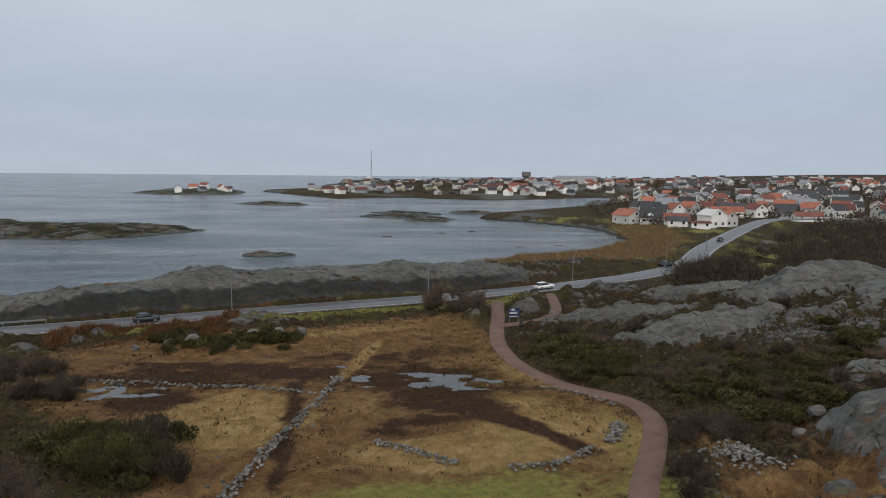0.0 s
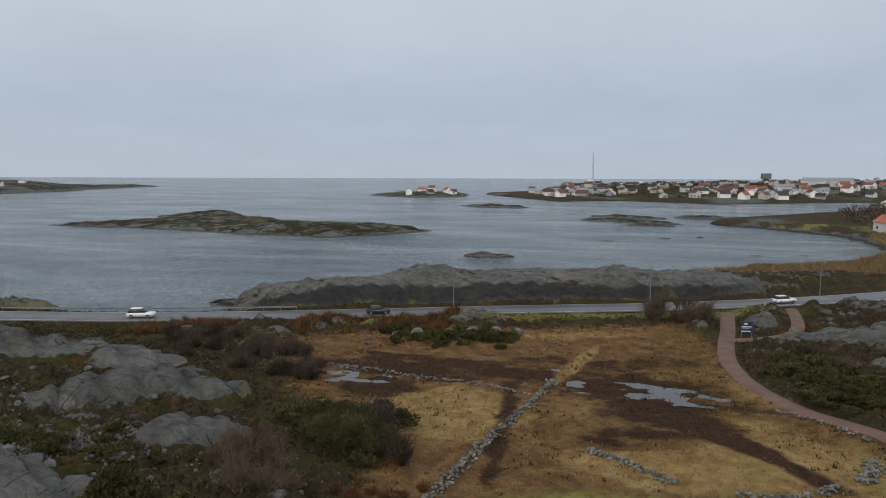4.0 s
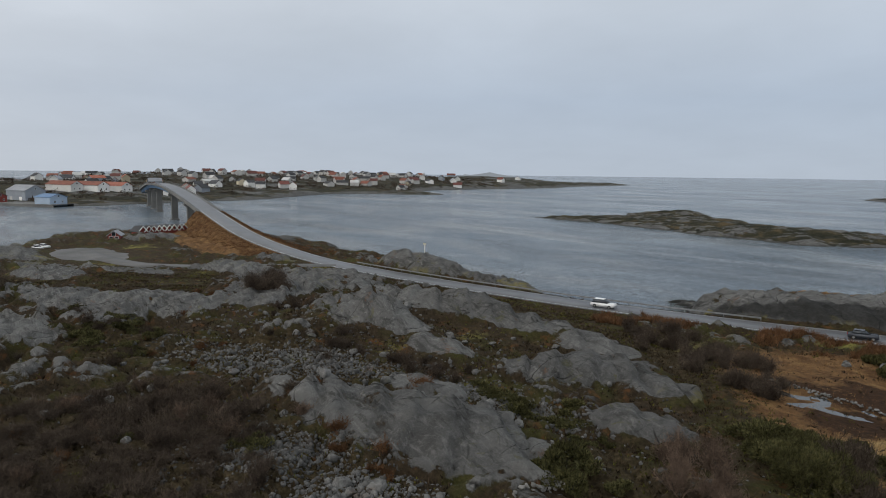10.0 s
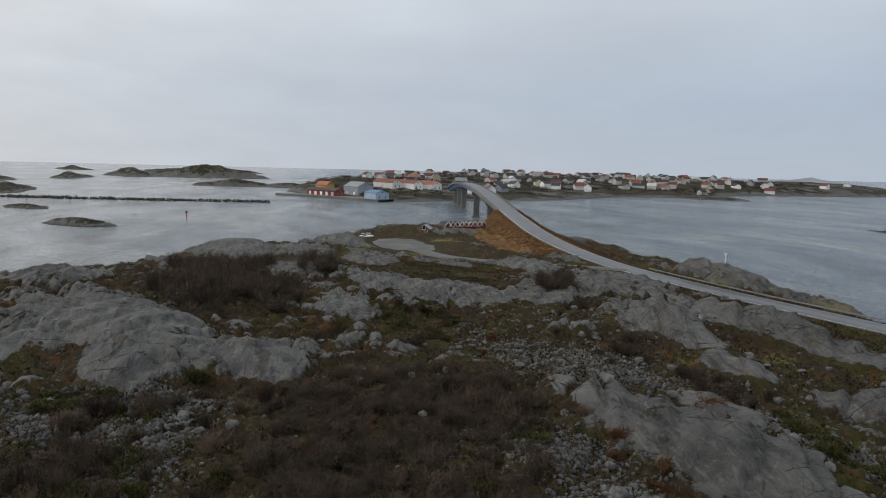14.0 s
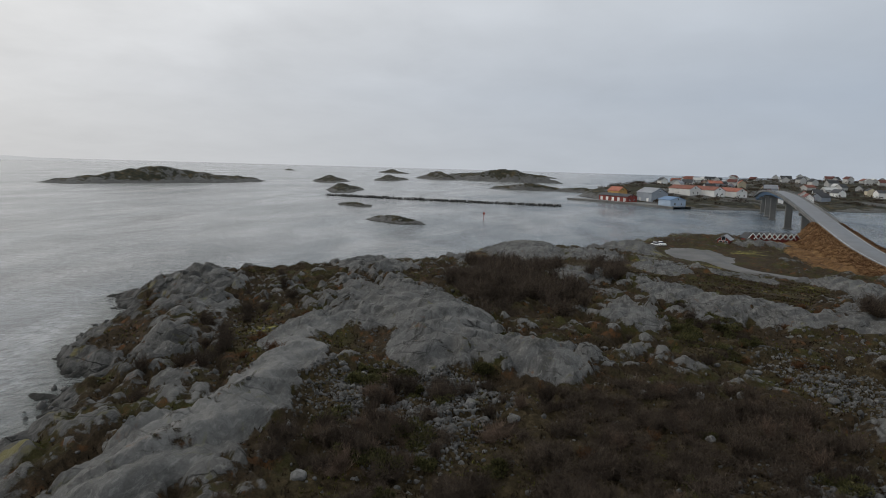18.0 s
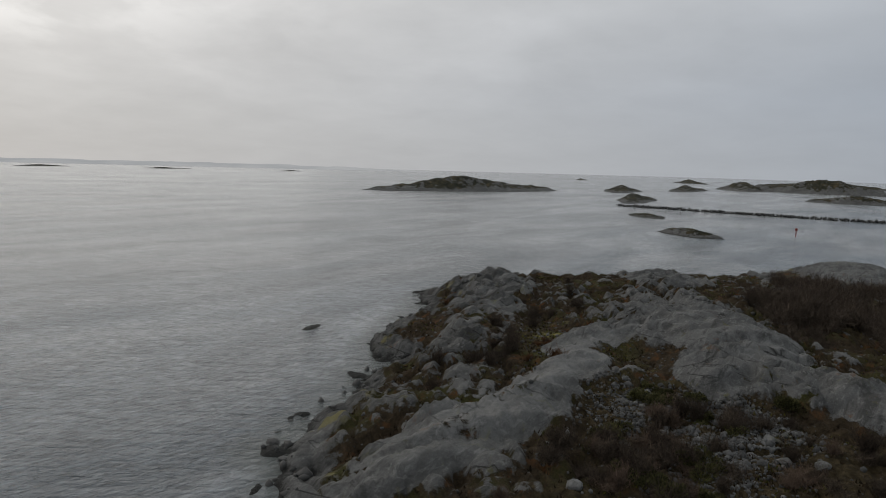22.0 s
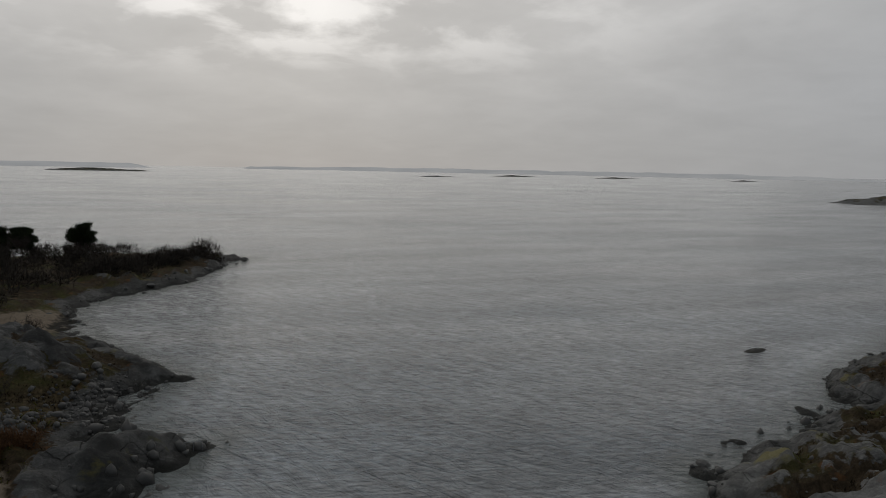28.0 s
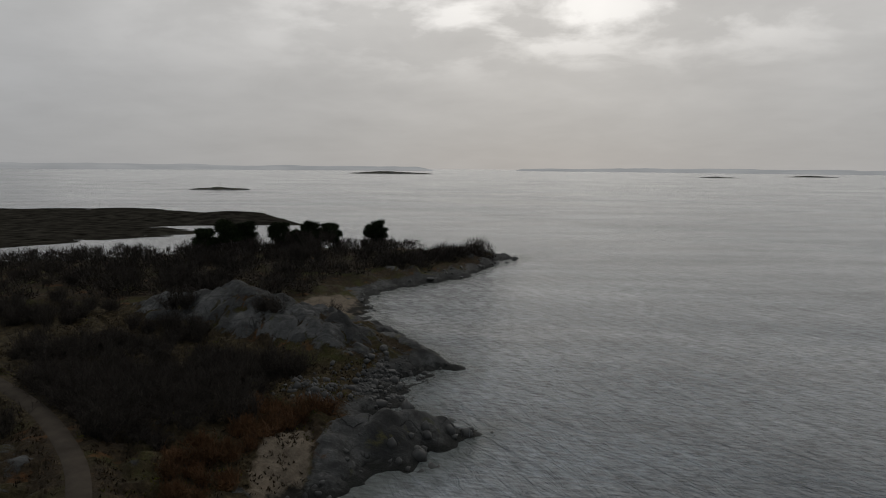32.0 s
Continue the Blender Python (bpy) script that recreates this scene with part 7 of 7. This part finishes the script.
# red boathouses by the side road
for i in range(9):
    t = i / 8
    x, y = -279 - 5 * t, 46 + 16 * t
    ob = house(pose(x, y, 1.9, 0, 0, 112 if i % 2 else 108), 2.9, 5.5, 2.6, 1.5, M_REDWOOD, M_SLATE, "small dark red boathouse with white gable boards", "boathouses of the cove", 0, False, name="boathouse")
    for s in (-1, 1):
        bm = bmesh.new()
        tube(bm, (s * 1.95, -3.3, 2.15), (0, -3.3, 4.35), 0.17, None, 4)
        part("gable_board", bm, M_WHITE, ob, "white gable board")
house(pose(-262, 35.5, 2.0, 0, 0, 70), 4.0, 5.0, 2.8, 1.4, M_REDWOOD, M_GREYROOF, "bright red shed beside the turning place", "boathouses of the cove", 1, False, name="boathouse")

# water tower, mast and breakwater far off
tower = empty("water_tower", pose(164, 1354, ground_z(164, 1354)), "square grey water tower above the town", "water tower")
part("shaft", boxed(-5, 5, -5, 5, -2, 12, 0.5), M_CONCRETE, tower)
part("tank", boxed(-8, 8, -8, 8, 12, 22, 0.8), M_CONCRETE, tower)
mast = empty("radio_mast", pose(-130, 1227, ground_z(-130, 1227)), "tall thin lattice radio mast on the northern shore", "mast")
for sx, sy in ((-1.6, -1), (1.6, -1), (0, 1.8)):
    part("mast_leg", tubed((sx, sy, -2), (sx * 0.4, sy * 0.4, 62), 0.16, 0.12, 5), M_STEEL, mast)
bm = bmesh.new()
for i in range(16):
    z0, z1 = i * 3.9, i * 3.9 + 3.9
    tube(bm, (-1.6 + z0 * 0.015, -1, z0), (1.6 - z1 * 0.015, -1, z1), 0.1, None, 4)
    tube(bm, (1.5 - z0 * 0.015, -1, z0), (0, 1.6 - z1 * 0.015, z1), 0.1, None, 4)
part("bracing", bm, M_STEEL, mast)
hall = house(pose(200, 1030, ground_z(200, 1030), 0, 0, 75), 26, 60, 8, 4, M_WHITE, M_GREYROOF, "long pale industrial hall in the town", "", 0, False, name="industrial_hall")
rng = np.random.default_rng(77)
n = 900
t = rng.uniform(0, 1, n)
bx, by = -512 - 20 * t ** 2, -46 - 200 * t
p = np.stack([bx + rng.normal(0, 1.3, n), by + rng.normal(0, 1.3, n), rng.uniform(-0.6, 1.5, n)], 1)
strewn_stones("breakwater", "long low breakwater of tipped dark stone", p, rng.uniform(0.8, 1.5, n), 78)

# garden trees and scrub between the houses
spots = []
rng = np.random.default_rng(14)
while len(spots) < 2300:
    a, d = np.radians(rng.uniform(-36, -12)), math.sqrt(rng.uniform(340 ** 2, 1500 ** 2))
    x, y = -d * math.sin(a), d * math.cos(a)
    z = dry_land(x, y, 20)
    if z > 1.5 and all((x - q) ** 2 + (y - r) ** 2 > 42 for q, r in taken):
        spots.append((x, y, z))
scrub("garden_trees", "bare dark garden trees and hedges between the houses", spots, M_TWIG, 15, (2.5, 5.5), (3.0, 6.5), 46, 0.75)
spots = []
while len(spots) < 800:
    a, d = np.radians(rng.uniform(-13, 10)), math.sqrt(rng.uniform(760 ** 2, 1500 ** 2))
    x, y = -d * math.sin(a), d * math.cos(a)
    z = dry_land(x, y, 8)
    if z > 1.5:
        spots.append((x, y, z))
scrub("shore_scrub", "dark scrub and garden trees on the northern shore", spots, M_TWIG, 16, (3, 6), (2, 4.5), 40, 0.8)
spots = []
while len(spots) < 900:
    a, d = np.radians(rng.uniform(52, 92)), math.sqrt(rng.uniform(580 ** 2, 1250 ** 2))
    x, y = -d * math.sin(a), d * math.cos(a)
    if village_site(x, y) > 1.5:
        spots.append((x, y, village_z(x, y)))
scrub("village_scrub", "dark scrub and bare trees between the village houses", spots, M_TWIG, 17, (3, 8), (1.0, 3.6), 46, 0.8)

# ---- posts, rail, sign, cars ----
def street_pole(x, y, h, label, arm=True, group="street poles"):
    z = ground_z(x, y)
    ob = empty("street_lamp", pose(x, y, z), label, "street lamp", group)
    part("pole", tubed((0, 0, -0.4), (0, 0, h), 0.11, 0.07, 8), M_STEEL, ob)
    if arm:
        part("arm", tubed((0, 0, h - 0.1), (0.5, -1.3, h + 0.25), 0.05, 0.04, 6), M_STEEL, ob)
        part("lamp_head", boxed(0.35, 0.75, -1.9, -1.2, h + 0.18, h + 0.34, 0.05), M_STEEL, ob)


for x, y in ((-40, 113.5), (-4, 131), (30, 150.5), (58, 168), (84, 208)):
    street_pole(x + 1.0, y + 9.5 if x > 0 else y + 10.0, 7.2, "slim grey street lamp beside the shore road")
white = empty("sea_mark", pose(-166, 104, ground_z(-166, 104)), "white sea mark post with a small top board", "sea mark")
part("post", tubed((0, 0, -0.5), (0, 0, 6.6), 0.22, 0.16, 8), M_WHITE, white)
part("top_board", boxed(-0.7, 0.7, -0.08, 0.08, 6.3, 6.8, 0.03), M_CREAM, white)
buoy = empty("beacon", pose(-352, -72, 0), "slender red channel beacon in the strait", "beacon")
part("pile", tubed((0, 0, -3), (0, 0, 3.0), 0.25, 0.2, 8), M_REDWOOD, buoy)
part("topmark", boxed(-0.5, 0.5, -0.5, 0.5, 3.0, 4.2, 0.1), M_REDWOOD, buoy)
mark = empty("skerry_mark", pose(-425, -175, 2.2), "thin pole mark on the skerry", "sea mark")
part("pole", tubed((0, 0, -1.5), (0, 0, 4.5), 0.14, 0.1, 6), M_STEEL, mark)
mark2 = empty("skerry_mark", pose(345, -700, 2.5), "thin pole mark on the skerry", "sea mark")
part("pole", tubed((0, 0, -1.5), (0, 0, 6.5), 0.2, 0.14, 6), M_STEEL, mark2)

# guard rail on the sea side of the road
rail_line = [p for p in ROAD if -165 < p[0] < -62]
rail = empty("guard_rail", pose(rail_line[0][0], rail_line[0][1], 3.0), "low grey steel guard rail on the sea side", "guard rail")
rinv = rail.matrix_world.inverted()
beam = ribbon(rail_line, [(4.15, 0.45), (4.20, 0.55), (4.15, 0.62), (4.20, 0.72), (4.24, 0.72), (4.24, 0.45), (4.15, 0.45)])
beam.transform(rinv)
part("beam", beam, M_STEEL, rail)
for a, b in zip(rail_line, rail_line[1:]):
    d = Vector((b[0] - a[0], b[1] - a[1], 0)).normalized()
    part("post", shared(("rail_post",), lambda: boxed(-0.05, 0.05, -0.05, 0.05, -0.5, 0.7), M_STEEL), None, rail, at=rinv @ Matrix.Translation((a[0] + d.y * 4.28, a[1] - d.x * 4.28, a[2])))

# information board by the path
sign = empty("information_board", pose(12.3, 114.5, ground_z(12.3, 114.5), 0, 0, 12), "blue information board on two posts by the path", "sign")
for sx in (-0.8, 0.8):
    part("post", tubed((sx, 0, -0.3), (sx, 0, 2.6), 0.06, None, 6), M_STEEL, sign)
board = part("board", boxed(-1.0, 1.0, -0.05, 0.05, 0.9, 2.6, 0.02), simple("dark_blue_enamel", (0.02, 0.035, 0.09), 0.4), sign, "dark blue board")
for i, (x0, x1, z0, z1) in enumerate(((-0.5, 0.1, 2.1, 2.4), (-0.8, 0.7, 1.75, 1.85), (-0.8, 0.5, 1.55, 1.65), (-0.8, 0.6, 1.0, 1.15))):
    part("text_bar", boxed(x0, x1, -0.075, -0.045, z0, z1), M_WHITE, board)
bin_ = empty("litter_bin", pose(13.2, 111.5, ground_z(13.2, 111.5)), "small dark litter bin by the path", "litter bin")
part("body", tubed((0, 0, -0.1), (0, 0, 0.9), 0.28, 0.3, 10), M_SLATE, bin_)
part("lid", tubed((0, 0, 0.9), (0, 0, 1.02), 0.33, 0.26, 10), M_SLATE, bin_)

M_TYRE = simple("tyre_rubber", (0.02, 0.02, 0.02), 0.8)
M_RIM = simple("wheel_rim", (0.45, 0.45, 0.46), 0.35, 0.8)
M_LAMP = simple("headlight_glass", (0.75, 0.75, 0.72), 0.1)
M_TAIL = simple("tail_light_glass", (0.35, 0.02, 0.02), 0.2)


def car(m, paint, label, length=4.5, tall=1.45, estate=False):
    ob = empty("car", m, label, "car")
    k = length / 4.5
    tail = 1.95 if estate else 1.6
    side = [(-2.2, 0.35), (-2.24, 0.8), (-2.05, 0.92), (2.0, 0.98), (2.22, 0.85), (2.25, 0.4), (1.9, 0.25), (-1.9, 0.25)]
    cabin = [(-tail - 0.1, 0.93), (-tail + 0.25, tall - 0.05), (-0.9, tall), (0.25, tall - 0.03), (1.05, 0.97)]

    def prism(outline, half, inset=0.0):
        bm = bmesh.new()
        a = [bm.verts.new((x * k, -half + (inset if z > 1.2 else 0), z)) for x, z in outline]
        b = [bm.verts.new((x * k, half - (inset if z > 1.2 else 0), z)) for x, z in outline]
        bm.faces.new(a)
        bm.faces.new(b[::-1])
        for i in range(len(a)):
            j = (i + 1) % len(a)
            bm.faces.new((a[i], b[i], b[j], a[j]))
        bmesh.ops.recalc_face_normals(bm, faces=bm.faces)
        bmesh.ops.bevel(bm, geom=[e for e in bm.edges], offset=0.05, segments=2, affect="EDGES")
        return bm

    part("body", prism(side, 0.9), paint, ob, smooth_shade=True)
    part("window_band", prism(cabin, 0.8, 0.16), M_PANE, ob, "dark glass", smooth_shade=True)["label"] = "dark window band"
    part("roof", boxed((-tail + 0.3) * k, 0.2 * k, -0.62, 0.62, tall - 0.02, tall + 0.05, 0.03), paint, ob)
    for wx in (-1.35 * k, 1.4 * k):
        for wy in (-0.84, 0.84):
            tyre = part("wheel", tubed((0, -0.11, 0), (0, 0.11, 0), 0.33, None, 14), M_TYRE, ob, at=pose(wx, wy, 0.33))
            part("rim", tubed((0, -0.125, 0), (0, 0.125, 0), 0.2, None, 10), M_RIM, tyre)
    for wy in (-0.62, 0.62):
        part("headlight", boxed(2.16 * k, 2.27 * k, wy - 0.2, wy + 0.2, 0.62, 0.78, 0.02), M_LAMP, ob)
        part("tail_light", boxed(-2.27 * k, -2.18 * k, wy - 0.16, wy + 0.16, 0.66, 0.84, 0.02), M_TAIL, ob)
    return ob


M_PAINTDARK = simple("dark_grey_car_paint", (0.05, 0.055, 0.065), 0.25, 0.3, vary=0.1)
M_PAINTWHITE = simple("white_car_paint", (0.78, 0.78, 0.77), 0.25, vary=0.05)


def road_heading(x, y):
    i = min(range(len(ROAD) - 1), key=lambda q: (ROAD[q][0] - x) ** 2 + (ROAD[q][1] - y) ** 2)
    d = ROAD[i] - ROAD[i + 1]
    return math.degrees(math.atan2(d[1], d[0])), ROAD[i][2] + 0.05


for x, y, paint, text, length, tall, estate, flip in ((-50, 112.4, M_PAINTDARK, "dark grey hatchback car on the shore road", 4.3, 1.45, False, 0), (22.5, 148.6, M_PAINTWHITE, "white estate car on the shore road", 4.6, 1.5, True, 0),
                                                      (-88.5, 95.6, M_PAINTWHITE, "white sport utility car on the shore road", 4.7, 1.65, True, 0), (101, 246, M_PAINTDARK, "dark car on the road to the town", 4.4, 1.45, False, 180)):
    a, z = road_heading(x, y)
    car(pose(x, y, z, 0, 0, a + flip), paint, text, length, tall, estate)
car(pose(62, 186.5, ground_z(62, 186.5) + 0.02, 0, 0, 20), M_PAINTDARK, "black car parked beside the reeds", 4.3)
for x, y, a in ((-247, 11, 20), (-250, 13, 25)):
    car(pose(x, y, 2.36, 0, 0, a), M_PAINTWHITE, "white car parked above the cove", 4.4)

# bathing ladder on the rock
lad = empty("bathing_rail", pose(7.5, -68.2, ground_z(7.5, -68.2)), "thin steel bathing rail on the rock ledge", "railing")
for sx in (-0.8, 0.0, 0.8):
    part("post", tubed((sx, 0, -0.3), (sx, 0, 1.0), 0.035, None, 6), M_STEEL, lad)
part("hand_rail", tubed((-0.9, 0, 1.0), (0.9, 0, 1.0), 0.035, None, 6), M_STEEL, lad)
